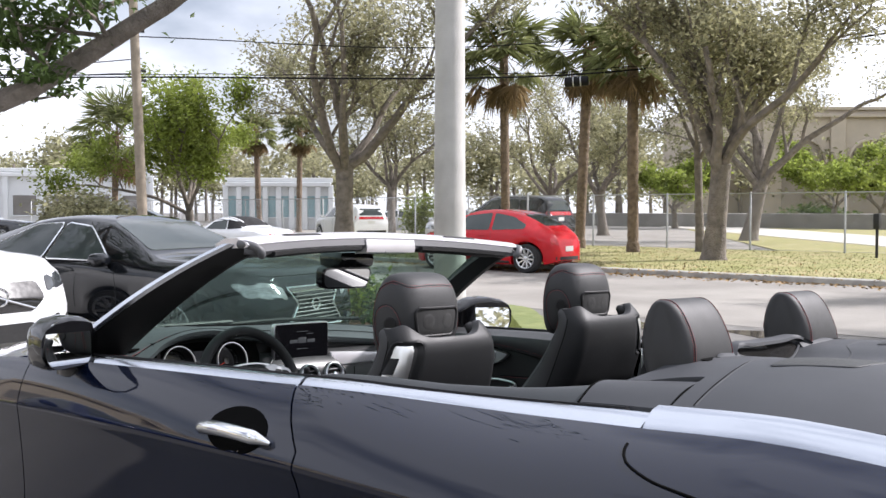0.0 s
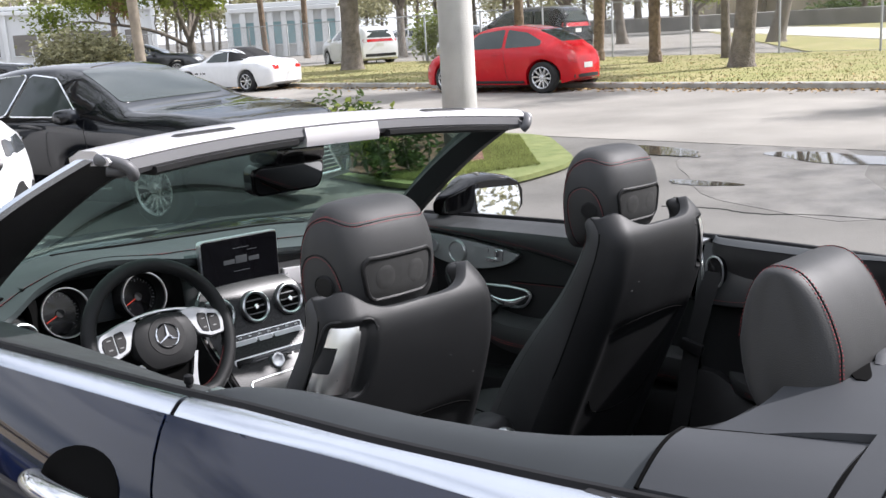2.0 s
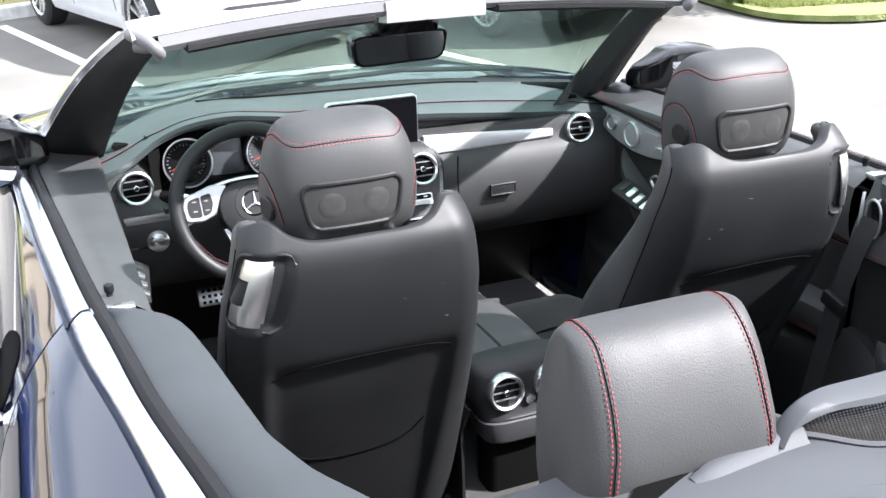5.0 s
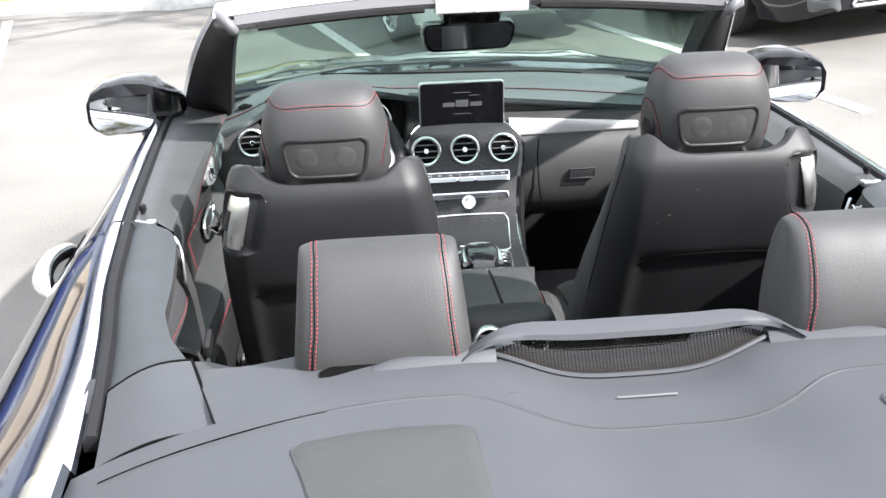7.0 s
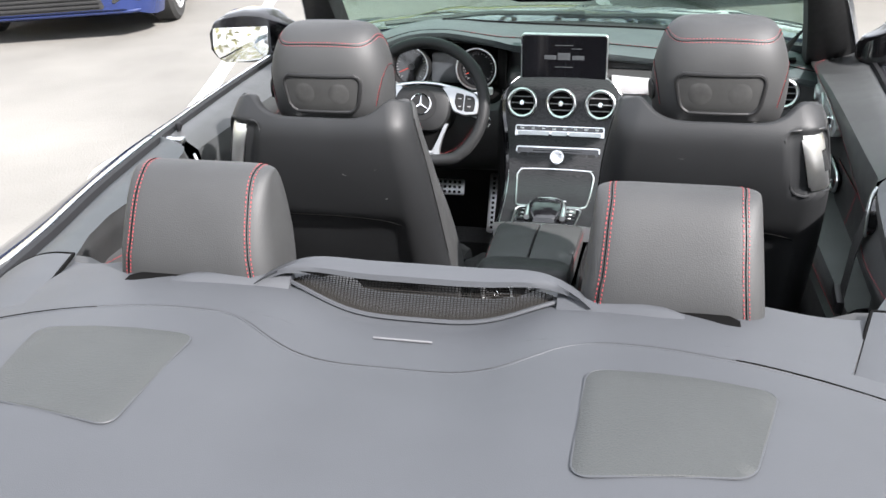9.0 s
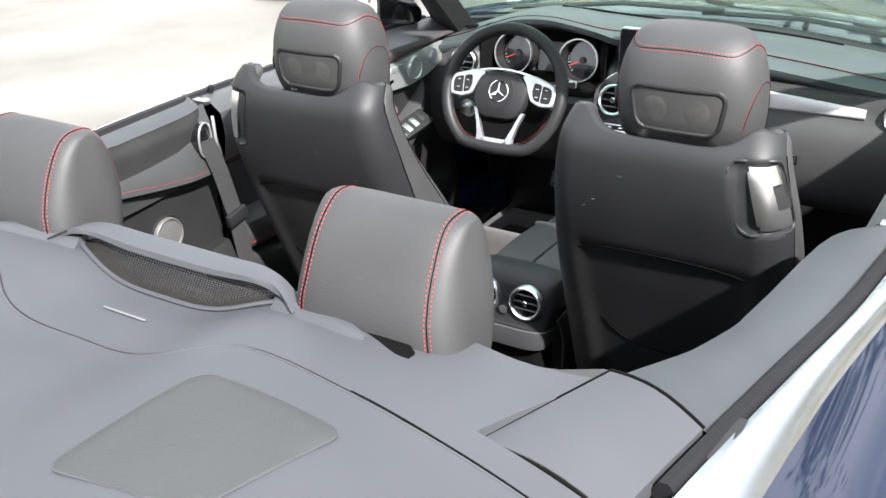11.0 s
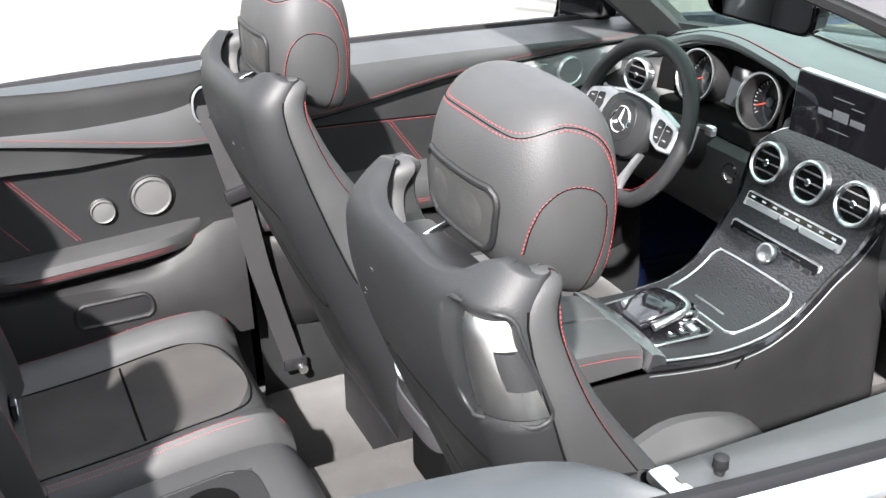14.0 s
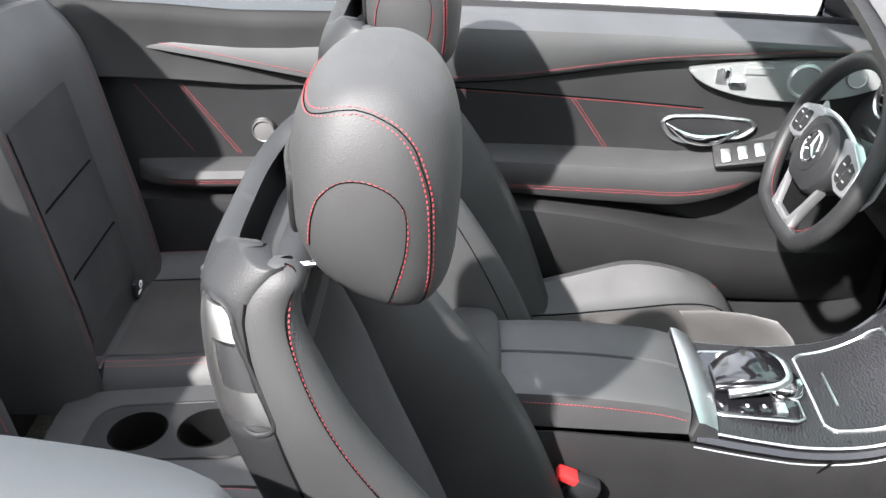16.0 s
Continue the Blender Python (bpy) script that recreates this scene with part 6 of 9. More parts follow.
# key, stalks, start button, light switch, glovebox pull
st = part("start_button", lofted([[V(-0.226, 0.452, 0.756) + (su * math.cos(t) + V(0, 0.15, 1) * math.sin(t)) * r + V(0, -d, 0) for t in [2 * math.pi * i / 24 for i in range(24)]] for r, d in ((0.022, 0), (0.022, 0.012), (0.017, 0.014), (0.0165, 0.010))]), CHROME, dash, "chrome start button")
ls = part("light_switch_panel", boxed((-0.575, 0.452, 0.735), (0.13, 0.02, 0.05), 0.01), GLOSSBLACK, dash, "gloss black light switch panel")
part("light_knob", lofted([[V(-0.565 + r * math.cos(t), 0.440 - d, 0.735 + r * math.sin(t)) for t in [2 * math.pi * i / 24 for i in range(24)]] for r, d in ((0.026, 0), (0.026, 0.006), (0.019, 0.008), (0.018, 0.02), (0.015, 0.022))]), SATIN, ls, "round light switch")
part("switch_bar", boxed((-0.575, 0.452, 0.787), (0.125, 0.016, 0.024), 0.006), SATIN, dash, "silver switch bar")
gp = part("glovebox_pull", boxed((0.345, 0.437, 0.733), (0.075, 0.012, 0.030), 0.006), DARK, dash, "recessed glovebox pull")
part("pull_edge", tubed([(0.309, 0.430, 0.719), (0.309, 0.430, 0.747), (0.345, 0.430, 0.747), (0.381, 0.430, 0.747), (0.381, 0.430, 0.719), (0.345, 0.430, 0.719)], 0.0015, 5, True), SATIN, gp)
part("seam", tubed(spline([(0.215, 0.437, 0.84), (0.212, 0.433, 0.79), (0.218, 0.437, 0.70), (0.235, 0.46, 0.62)], 0.01), 0.002, 5), SEAM_RECESS_SHADE, dash)
# ---- steering wheel ----
wt = radians(22)
wo, wx, wv, wn_ = V(-0.363, 0.276, 0.850), V(1, 0, 0), V(0, math.sin(wt), math.cos(wt)), V(0, -math.cos(wt), math.sin(wt))


def W(a, b, c=0.0):
    return wo + wx * a + wv * b + wn_ * c


path = []
for i in range(72):
    t = 2 * math.pi * i / 72
    a, b = 0.170 * math.cos(t), 0.170 * math.sin(t)
    if b < -0.142:
        b = -0.142 - 0.25 * (-(b + 0.142))
    path.append(W(a, b))
rim_b = tubed(path, 0.0165, 12, True)
rim_t = tree_of(rim_b)
wheel = part("steering_wheel", rim_b, LEATHER_SOFT, CAR, "black leather sport steering wheel with silver spokes")
inner = [W(0.153 * math.cos(t), max(-0.13, 0.153 * math.sin(t)), 0.004) for t in [2 * math.pi * i / 160 for i in range(161)]]
stitches([(p, (wo - p).normalized()) for i, p in enumerate(inner) if 90 < i < 152], wheel, side=0.0)
hub = []
HUB = rounded([(-0.050, -0.068), (0.050, -0.068), (0.078, -0.030), (0.082, 0.010), (0.066, 0.046), (0.034, 0.058), (-0.034, 0.058), (-0.066, 0.046), (-0.082, 0.010), (-0.078, -0.030)], 0.05, 5)
for d, k in ((-0.045, 0.75), (-0.01, 0.96), (0.008, 1.0), (0.018, 0.94), (0.024, 0.72), (0.026, 0.35)):
    hub.append([W(p.x * k, p.y * k - 0.004, d) for p in HUB])
part("airbag_cover", lofted(hub), LEATHER_SOFT, wheel, "black airbag cover")
part("badge_disc", lofted([[W(r * math.cos(t), r * math.sin(t), d) for t in [2 * math.pi * i / 32 for i in range(32)]] for r, d in ((0.046, 0.0235), (0.044, 0.0262), (0.030, 0.0266))]), TRIM, wheel)
part("hub_arc", tubed(spline([W(-0.118, 0.036, 0.004), W(-0.080, 0.050, 0.006), W(-0.040, 0.0575, 0.008), W(0, 0.060, 0.009), W(0.040, 0.0575, 0.008), W(0.080, 0.050, 0.006), W(0.118, 0.036, 0.004)], 0.008), 0.0042, 8), SATIN, wheel, "silver arc over the airbag")
em = torus(W(0, 0.0, 0.0265), wx, wv, 0.0275, 0.0028, 32, 8)
for k in range(3):
    a = math.radians(90 + 120 * k)
    tube(em, [W(0, 0, 0.0275), W(0.026 * math.cos(a), 0.026 * math.sin(a), 0.0272)], [0.0045, 0.0012], 6)
part("wheel_badge", em, CHROME, wheel, "round chrome badge")
for s in (-1, 1):
    wing = [Vector((s * a, b)) for a, b in rounded([(0.052, 0.050), (0.088, 0.054), (0.150, 0.034), (0.159, 0.012), (0.154, -0.022), (0.118, -0.026), (0.086, -0.014), (0.074, 0.012), (0.068, 0.030)], 0.008)]
    spk = part("spoke", slab(wing if s > 0 else wing[::-1], W(0, 0, 0.0), wx, wv, -0.006, 0.012, 0.003), SPOKEM, wheel, "silver wheel spoke")
    for pts in ([(0.094, 0.036), (0.116, 0.032), (0.114, -0.014), (0.097, -0.008), (0.090, 0.012)], [(0.119, 0.031), (0.144, 0.025), (0.148, 0.008), (0.144, -0.014), (0.117, -0.015)]):
        po_ = [Vector((s * a, b)) for a, b in rounded(pts, 0.006)]
        part("spoke_pad", slab(po_ if s > 0 else po_[::-1], W(0, 0, 0.0), wx, wv, 0.0, 0.0138, 0.001), TRIM, spk, "dark button pad")
    for a in (0.105, 0.131):
        for b in (0.020, -0.001):
            part("spoke_mark", boxed(W(s * a, b, 0.0140), (0.009, 0.0028, 0.001), 0.0003, Matrix((wx, wv, wn_)).transposed().to_4x4()), WHITEUI, spk)
    part("lower_spoke", lofted([[W(s * (a + w * q), b, d) for q, d in ((-1, 0.0), (-0.8, 0.008), (0.8, 0.008), (1, 0.0), (0.6, -0.008), (-0.6, -0.008))] for a, b, w in ((0.070, -0.048, 0.006), (0.056, -0.085, 0.006), (0.046, -0.115, 0.010), (0.038, -0.142, 0.018))]), SPOKEM, wheel, "silver lower spoke")
    # Added filler: paints the open gap between the lower spokes as dark.
    part("lower_spoke_gap_shade", lofted([[W(s * x, b, d) for x, d in ((0.0, -0.010), (a, -0.010), (a, -0.003), (0.0, -0.003))] for a, b in ((0.062, -0.05), (0.050, -0.09), (0.040, -0.13))]), SEAM_RECESS_SHADE, wheel)
    part("shift_paddle", slab([Vector((s * a, b)) for a, b in ([(0.10, 0.03), (0.16, 0.05), (0.165, 0.0), (0.15, -0.03), (0.10, -0.01)] if s > 0 else [(0.10, 0.03), (0.10, -0.01), (0.15, -0.03), (0.165, 0.0), (0.16, 0.05)])], W(0, 0, -0.03), wx, wv, -0.003, 0.003), SATIN, wheel)
part("lower_spoke_bridge", boxed(W(0, -0.134, 0.001), (0.088, 0.014, 0.022), 0.005, Matrix((wx, -wn_, wv)).transposed().to_4x4()), SPOKEM, wheel)
part("column", tubed([W(0, -0.005, -0.04), W(0, -0.01, -0.30)], [0.05, 0.06], 16), TRIM, CAR, "black steering column cover")
part("stalk", tubed([W(0.05, 0.03, -0.06), W(0.12, 0.045, -0.06), W(0.165, 0.05, -0.055)], [0.007, 0.006, 0.009], 8), DARK, CAR, "black control stalk")
part("stalk", tubed([W(-0.05, 0.02, -0.06), W(-0.15, 0.02, -0.06), W(-0.19, 0.015, -0.055)], [0.007, 0.006, 0.009], 8), DARK, CAR)
part("stalk_end", boxed(W(0.172, 0.05, -0.052), (0.022, 0.014, 0.02), 0.004), SATIN, CAR)
# pedals
for x, w, h, z in ((-0.245, 0.050, 0.20, 0.37), (-0.40, 0.10, 0.055, 0.42)):
    pd = part("pedal", boxed((x, 0.77, z), (w, 0.012, h), 0.008, pose(0, 0, 0, -28, 0, 0)), SATIN, CAR, "drilled steel pedal")
    m = pose(0, 0, 0, -28, 0, 0)
    for i in range(max(1, int(w / 0.017))):
        for j in range(max(1, int(h / 0.017))):
            p = V(x, 0.77, z) + m @ V((i + 0.5) * 0.0165 - 0.0165 * int(w / 0.017) / 2, -0.0065, (j + 0.5) * 0.0165 - 0.0165 * int(h / 0.017) / 2)
            part("pedal_stud", boxed(p, (0.009, 0.004, 0.009), 0.002, m), RUBBER, pd)
# floor mats
for s in (-1, 1):
    part("floor_mat", boxed((s * 0.43, 0.52, 0.188), (0.42, 0.62, 0.012), 0.005), MATBLACK if s < 0 else CARPET, CAR, "dark floor mat")
    part("rear_floor_mat", boxed((s * 0.43, -0.42, 0.188), (0.40, 0.30, 0.012), 0.005), CARPET, CAR)
# mesh net on the passenger's tunnel side
nb = bmesh.new()
for i in range(12):
    for j in range(4):
        c = V(0.19 + 0.006 * j, 0.50 + 0.024 * i + 0.012 * (j % 2), 0.20 + 0.022 * j)
        tube(nb, [c + V(0, 0.013 * math.cos(t), 0.012 * math.sin(t)) for t in [2 * math.pi * k / 8 for k in range(8)]], 0.0012, 4, True)
part("tunnel_net", nb, DARK, CAR, "black storage net")

# ---- doors and side panels ----
CR = [(-1.16, 0.945), (-1.1, 0.936), (-0.89, 0.898), (-0.62, 0.846), (-0.50, 0.838), (-0.40, 0.838), (-0.26, 0.848), (0.017, 0.891), (0.257, 0.911), (0.42, 0.920), (0.58, 0.922)]


def base_x(y):
    return interp(y, [(-1.2, 0.625), (-1.0, 0.640), (-0.6, 0.662), (-0.49, 0.672), (-0.46, 0.690), (0.2, 0.694), (0.6, 0.690)])


for s in (-1, 1):
    for nm, lab, y0, y1, n in (("door_panel", "black leather door panel with red stitching", -0.470, 0.60, 44), ("rear_side_panel", "black leather rear side panel with red stitching", -1.16, -0.492, 30)):
        up, lo = [], []
        for i in range(n + 1):
            y = y0 + (y1 - y0) * i / n
            cr, bx = interps(y, CR), base_x(y)
            xt = interps(y, XI) - 0.022 if y > -0.48 else bx + 0.03
            zt = interps(y, ZI) - 0.006 if y > -0.48 else 0.985
            if y > -0.48:
                row = [V(s * (xt), y, zt), V(s * (xt - 0.02), y, zt + 0.003), V(s * (xt - 0.042), y, zt - 0.004)]
            else:
                row = [V(s * (bx + 0.02), y, zt)]
            for k in (0.12, 0.3, 0.5, 0.7, 0.86, 0.95, 1.0):
                z = zt - 0.008 + (cr - zt + 0.008) * k
                if y < -0.48:
                    row.append(V(s * (bx + 0.02 - 0.046 * math.sin(math.pi / 2 * k) + (0.008 if k == 1.0 else 0)), y, z))
                    continue
                row.append(V(s * (bx - 0.006 - 0.020 * math.sin(math.pi * min(1, 0.15 + 0.8 * k)) + (0.008 if k == 1.0 else 0)), y, z))
            up.append(row)
            lo.append([V(s * (bx + 0.012), y, cr + 0.004), V(s * (bx + 0.010), y, cr - 0.01), V(s * (bx + 0.010), y, 0.80), V(s * (bx + 0.010), y, 0.74), V(s * (bx + 0.008), y, 0.66), V(s * (bx + 0.006), y, 0.60), V(s * (bx + 0.02), y, 0.55), V(s * (bx + 0.022), y, 0.48), V(s * (bx + 0.012), y, 0.42), V(s * (bx + 0.0), y, 0.34), V(s * (bx - 0.01), y, 0.24), V(s * (bx + 0.0), y, 0.18)])
        ub = lofted(up, closed=False)
        ut = tree_of(ub)
        dp = part(nm, ub, DOOR_LEATHER_LIT, CAR, lab)
        lb = lofted(lo, closed=False)
        lt = tree_of(lb)
        part("lower_panel", lb, LEATHER_SOFT, dp, "black lower panel")
        ln = [V(s * 0.5, y0 + (y1 - y0) * i / 160, interps(y0 + (y1 - y0) * i / 160, CR) + 0.016) for i in range(161)]
        stitches(cast(ut, ln, (s, 0, 0)), dp)
        ln = [V(s * 0.5, y0 + (y1 - y0) * i / 80, interps(y0 + (y1 - y0) * i / 80, CR) + 0.001) for i in range(81)]
        seam(cast(ut, ln, (s, 0, 0), -0.0005), dp, 0.0022)
        if nm == "door_panel":
            # second line, armrest, pull and controls
            ln = [V(s * 0.5, -0.44 + 0.58 * i / 80, interps(-0.44 + 0.58 * i / 80, [(-0.44, 0.822), (-0.30, 0.817), (-0.05, 0.804), (0.14, 0.792)])) for i in range(81)]
            stitches(cast(lt, ln, (s, 0, 0)), dp)
            seam(cast(lt, [p + V(0, 0, 0.004) for p in ln], (s, 0, 0)), dp, 0.0016)
            for y in (-0.130, -0.123):
                ln = [V(s * 0.5, y + 0.075 * t, 0.806 - 0.105 * t) for t in [i / 20 for i in range(21)]]
                stitches(cast(lt, ln, (s, 0, 0)), dp)
            rings = []
            for i in range(27):
                y = -0.46 + 0.86 * i / 26
                z = interps(y, [(-0.46, 0.690), (-0.2, 0.692), (0.0, 0.690), (0.12, 0.688), (0.25, 0.715), (0.36, 0.772), (0.40, 0.80)])
                w = interps(y, [(-0.46, 0.055), (-0.2, 0.072), (0.05, 0.080), (0.25, 0.066), (0.36, 0.035), (0.40, 0.012)])
                h = interps(y, [(-0.46, 0.070), (0.05, 0.088), (0.25, 0.07), (0.40, 0.02)])
                b = base_x(y) + 0.012
                rings.append([V(s * b, y, z + 0.012), V(s * (b - w * 0.6), y, z + 0.006), V(s * (b - w * 0.92), y, z - 0.004), V(s * (b - w), y, z - 0.024), V(s * (b - w * 0.96), y, z - h * 0.72), V(s * (b - w * 0.75), y, z - h), V(s * b, y, z - h - 0.004)])
            ab = lofted(rings)
            at = tree_of(ab)
            ar = part("door_armrest", ab, LEATHER, dp, "black leather door armrest")
            for d in (0.0, 0.006):
                ln = [V(s * 0.45, y, interps(y, [(-0.46, 0.690), (0.0, 0.690), (0.12, 0.688), (0.25, 0.715), (0.36, 0.772)]) - 0.052 - d) for y in [-0.44 + 0.78 * i / 120 for i in range(121)]]
                stitches(cast(at, ln, (s, 0, 0)), ar)
            # control plate
            o = [(0.092, 0.884), (0.17, 0.896), (0.257, 0.905), (0.40, 0.914), (0.50, 0.914), (0.50, 0.862), (0.42, 0.834), (0.32, 0.820), (0.22, 0.826), (0.15, 0.845), (0.115, 0.862)]
            pl = slab([Vector((p.x, p.y)) for p in rounded(o, 0.03, 3)], (s * 0.700, 0, 0), (0, 1, 0), (0, 0, 1), 0.0, -0.020 * s, 0.003)
            cp = part("control_plate", pl, PLATE, dp, "silver seat control plate")
            def knob(y, z, w, h, mt, d=0.008, r=0.004):
                return part("seat_switch", slab(rect(w, h, r), (s * 0.680, y, z), (0, 1, 0), (0, 0, 1), 0.0, -d * s, 0.002), mt, cp, "chrome seat switch")
            knob(0.165, 0.874, 0.030, 0.036, SATIN, 0.003, 0.006)
            knob(0.170, 0.880, 0.010, 0.022, CHROME, 0.012, 0.004)
            knob(0.192, 0.860, 0.034, 0.010, CHROME, 0.012, 0.004)
            knob(0.235, 0.886, 0.060, 0.014, PLATE, 0.004, 0.003)
            for yy, zz, R in ((0.330, 0.868, 0.036), (0.430, 0.878, 0.022)):
                sp_ = lofted([[V(s * (0.682 - d), yy + r * math.cos(t), zz + r * math.sin(t)) for t in [2 * math.pi * i / 28 for i in range(28)]] for r, d in ((R, 0.0), (R, 0.006), (R * 0.88, 0.010), (R * 0.8, 0.007), (R * 0.2, 0.006))])
                part("tweeter", sp_, PLATE, cp, "round silver speaker")
            # inner pull handle: chrome shell with a grip bar
            po = rounded([(p + 0.046, q - 0.020) for p, q in ((0.010, 0.788), (0.03, 0.800), (0.10, 0.803), (0.190, 0.796), (0.208, 0.782), (0.18, 0.757), (0.08, 0.742), (0.035, 0.750))], 0.02, 3)
            q = [V(s * (base_x(p.x) - 0.001), p.x, p.y) for p in po]
            hp_ = part("door_pull", tubed(spline(q, 0.008, True), 0.0042, 8, True), SATIN, dp, "silver inner door handle")
            part("pull_cup", slab([Vector((p.x, p.y)) for p in po], (s * (base_x(0.1) + 0.004), 0, 0), (0, 1, 0), (0, 0, 1), 0.0, -0.003 * s), DARK, hp_)
            lv = []
            for i in range(13):
                t = i / 12
                y = 0.066 + 0.150 * t
                z0 = interps(t, [(0, 0.766), (0.3, 0.742), (0.7, 0.740), (1.0, 0.754)])
                h = interps(t, [(0, 0.003), (0.25, 0.010), (0.7, 0.011), (1.0, 0.004)])
                d = 0.004 + 0.020 * math.sin(math.pi * t) ** 0.7
                lv.append(se_ring((s * (0.690 - d), y, z0), (s, 0, 0), (0, 0, 1), 0.0045, h, 2.6, 14))
            part("pull_lever", lofted(lv), CHROME, hp_, "chrome lever")
            # window switches on the armrest
            wp = part("switch_panel", boxed((s * 0.640, 0.236, 0.724), (0.058, 0.150, 0.014), 0.006, pose(0, 0, 0, 13, -s * 30, 0)), TRIM, dp, "window switch panel with silver switches")
            for i in range(4):
                part("window_switch", boxed((s * 0.6375, 0.186 + 0.033 * i, 0.7155 + 0.0075 * i), (0.034, 0.019, 0.016), 0.004, pose(0, 0, 0, 13, -s * 30, 0)), SATIN if i < 3 else DARK, wp)
            # pocket
            prs = []
            for i in range(33):
                y = -0.45 + 1.02 * i / 32
                e = max(0.0, 1 - abs(2 * i / 32 - 1) ** 6)
                zt_ = interps(y, [(-0.45, 0.590), (-0.2, 0.585), (0.0, 0.560), (0.15, 0.525), (0.35, 0.505), (0.57, 0.505)])
                w_ = 0.010 + 0.050 * e
                prs.append([V(s * 0.712, y, zt_ + 0.01), V(s * (0.702 - w_ * 0.55), y, zt_ + 0.004), V(s * (0.700 - w_ * 0.9), y, zt_ - 0.012), V(s * (0.700 - w_), y, zt_ - 0.05), V(s * (0.702 - w_ * 0.95), y, 0.42), V(s * (0.705 - w_ * 0.6), y, 0.36), V(s * 0.712, y, 0.33)])
            part("door_pocket", lofted(prs), TRIM, dp, "black moulded door pocket")
        else:
            for yy, zz, R in ((-0.667, 0.745, 0.040), (-0.765, 0.733, 0.024)):
                bx = base_x(yy)
                sp_ = lofted([[V(s * (bx + 0.012 - d), yy + r * math.cos(t), zz + r * math.sin(t)) for t in [2 * math.pi * i / 32 for i in range(32)]] for r, d in ((R, 0.0), (R, 0.010), (R * 0.94, 0.013), (R * 0.88, 0.012), (R * 0.86, 0.009), (R * 0.5, 0.0105), (R * 0.1, 0.011))])
                ss = part("side_speaker", sp_, SPEAKER, dp, "round silver side speaker")
                part("speaker_seat", lofted([[V(s * (bx + 0.012 - d), yy + r * math.cos(t), zz + r * math.sin(t)) for t in [2 * math.pi * i / 32 for i in range(32)]] for r, d in ((R * 1.17, 0.0), (R * 1.14, 0.005), (R * 1.07, 0.006), (R * 1.0, 0.001))]), DARK, ss, "dark speaker surround")
            ln = [V(s * 0.5, -1.14 + 0.44 * i / 80, interps(-1.14 + 0.44 * i / 80, [(-1.14, 0.842), (-0.9, 0.850), (-0.75, 0.838), (-0.70, 0.846)])) for i in range(81)]
            stitches(cast(lt, ln, (s, 0, 0)), dp)
            seam(cast(lt, [p + V(0, 0, 0.004) for p in ln], (s, 0, 0)), dp, 0.002)
            for y in (-0.93, -0.923, -1.02):
                stitches(cast(lt, [V(s * 0.5, y - 0.0 + 0.11 * t, 0.83 - 0.15 * t) for t in [i / 30 for i in range(31)]], (s, 0, 0)), dp)
            rings = []
            for i in range(17):
                y = -1.03 + 0.455 * i / 16
                e = 1 - abs(2 * i / 16 - 1) ** 5
                z = 0.655 + 0.012 * i / 16
                b = base_x(y) + 0.012
                w = 0.006 + 0.054 * e
                rings.append([V(s * b, y, z + 0.012), V(s * (b - w * 0.5), y, z + 0.009), V(s * (b - w * 0.88), y, z + 0.001), V(s * (b - w), y, z - 0.014), V(s * (b - w * 0.85), y, z - 0.034), V(s * b, y, z - 0.04)])
            ab = lofted(rings)
            at = tree_of(ab)
            ar = part("rear_armrest", ab, LEATHER, dp, "black leather rear armrest with red stitching")
            for d in (0.0, 0.006):
                stitches(cast(at, [V(s * 0.45, -1.02 + 0.43 * i / 80, 0.636 + 0.012 * i / 80 - d) for i in range(81)], (s, 0, 0)), ar)
            # shoulder below the armrest
            rings = []
            for i in range(13):
                y = -1.10 + 0.60 * i / 12
                q_ = min(1.0, max(0.0, (y + 0.70) / 0.17))
                q_ = 0.075 * q_ * q_ * (3 - 2 * q_)
                rings.append([V(s * 0.70, y, 0.60 + q_), V(s * (0.648 + 0.1 * q_), y, 0.595 + q_), V(s * (0.625 + 0.1 * q_), y, 0.565 + 0.02 * math.sin(5 * y) + q_), V(s * 0.612, y, 0.50), V(s * 0.606, y, 0.42), V(s * 0.70, y, 0.42)])
            part("side_ledge", lofted(rings), TRIM, dp, "black moulded side ledge")
            po_ = rounded([(-0.855, 0.508), (-0.700, 0.508), (-0.706, 0.556), (-0.850, 0.556)], 0.022, 5)
            part("ledge_pocket", slab(po_, (s * 0.626, 0, 0), (0, 1, 0), (0, 0, 1), 0.0, -0.012 * s), DARK, dp, "dark shallow tray")
            part("pocket_rim", tubed(spline([V(s * (0.612 + 0.10 * (p.y - 0.50)), p.x, p.y) for p in po_], 0.01, True), 0.0055, 8, True), TRIM, dp)
    # belt guide at the shoulder, belt and anchor
    gd = part("belt_guide", lofted([se_ring((s * 0.660, -0.545, 0.925 + d), (0.3, 1, 0), (0, 0, 1), a, b, 2.3, 20) for d, a, b in ((0, 0.028, 0.038),)] + [se_ring((s * 0.645, -0.545, 0.925), (0.3 * s, 1, 0), (0, 0, 1), 0.024, 0.034, 2.3, 20)]), GLOSSBLACK, CAR, "dark belt guide with a silver rim")
    part("guide_rim", tubed(se_ring((s * 0.643, -0.545, 0.925), (0.3 * s, 1, 0), (0, 0, 1), 0.026, 0.037, 2.3, 24), 0.0025, 6, True), PLATE, gd, "silver rim")
    part("belt_strip", tubed(spline([(s * 0.660, -0.500, 0.962), (s * 0.650, -0.508, 0.945), (s * 0.644, -0.514, 0.90)], 0.01), 0.0035, 8), PLATE, gd, "silver arched belt trim")
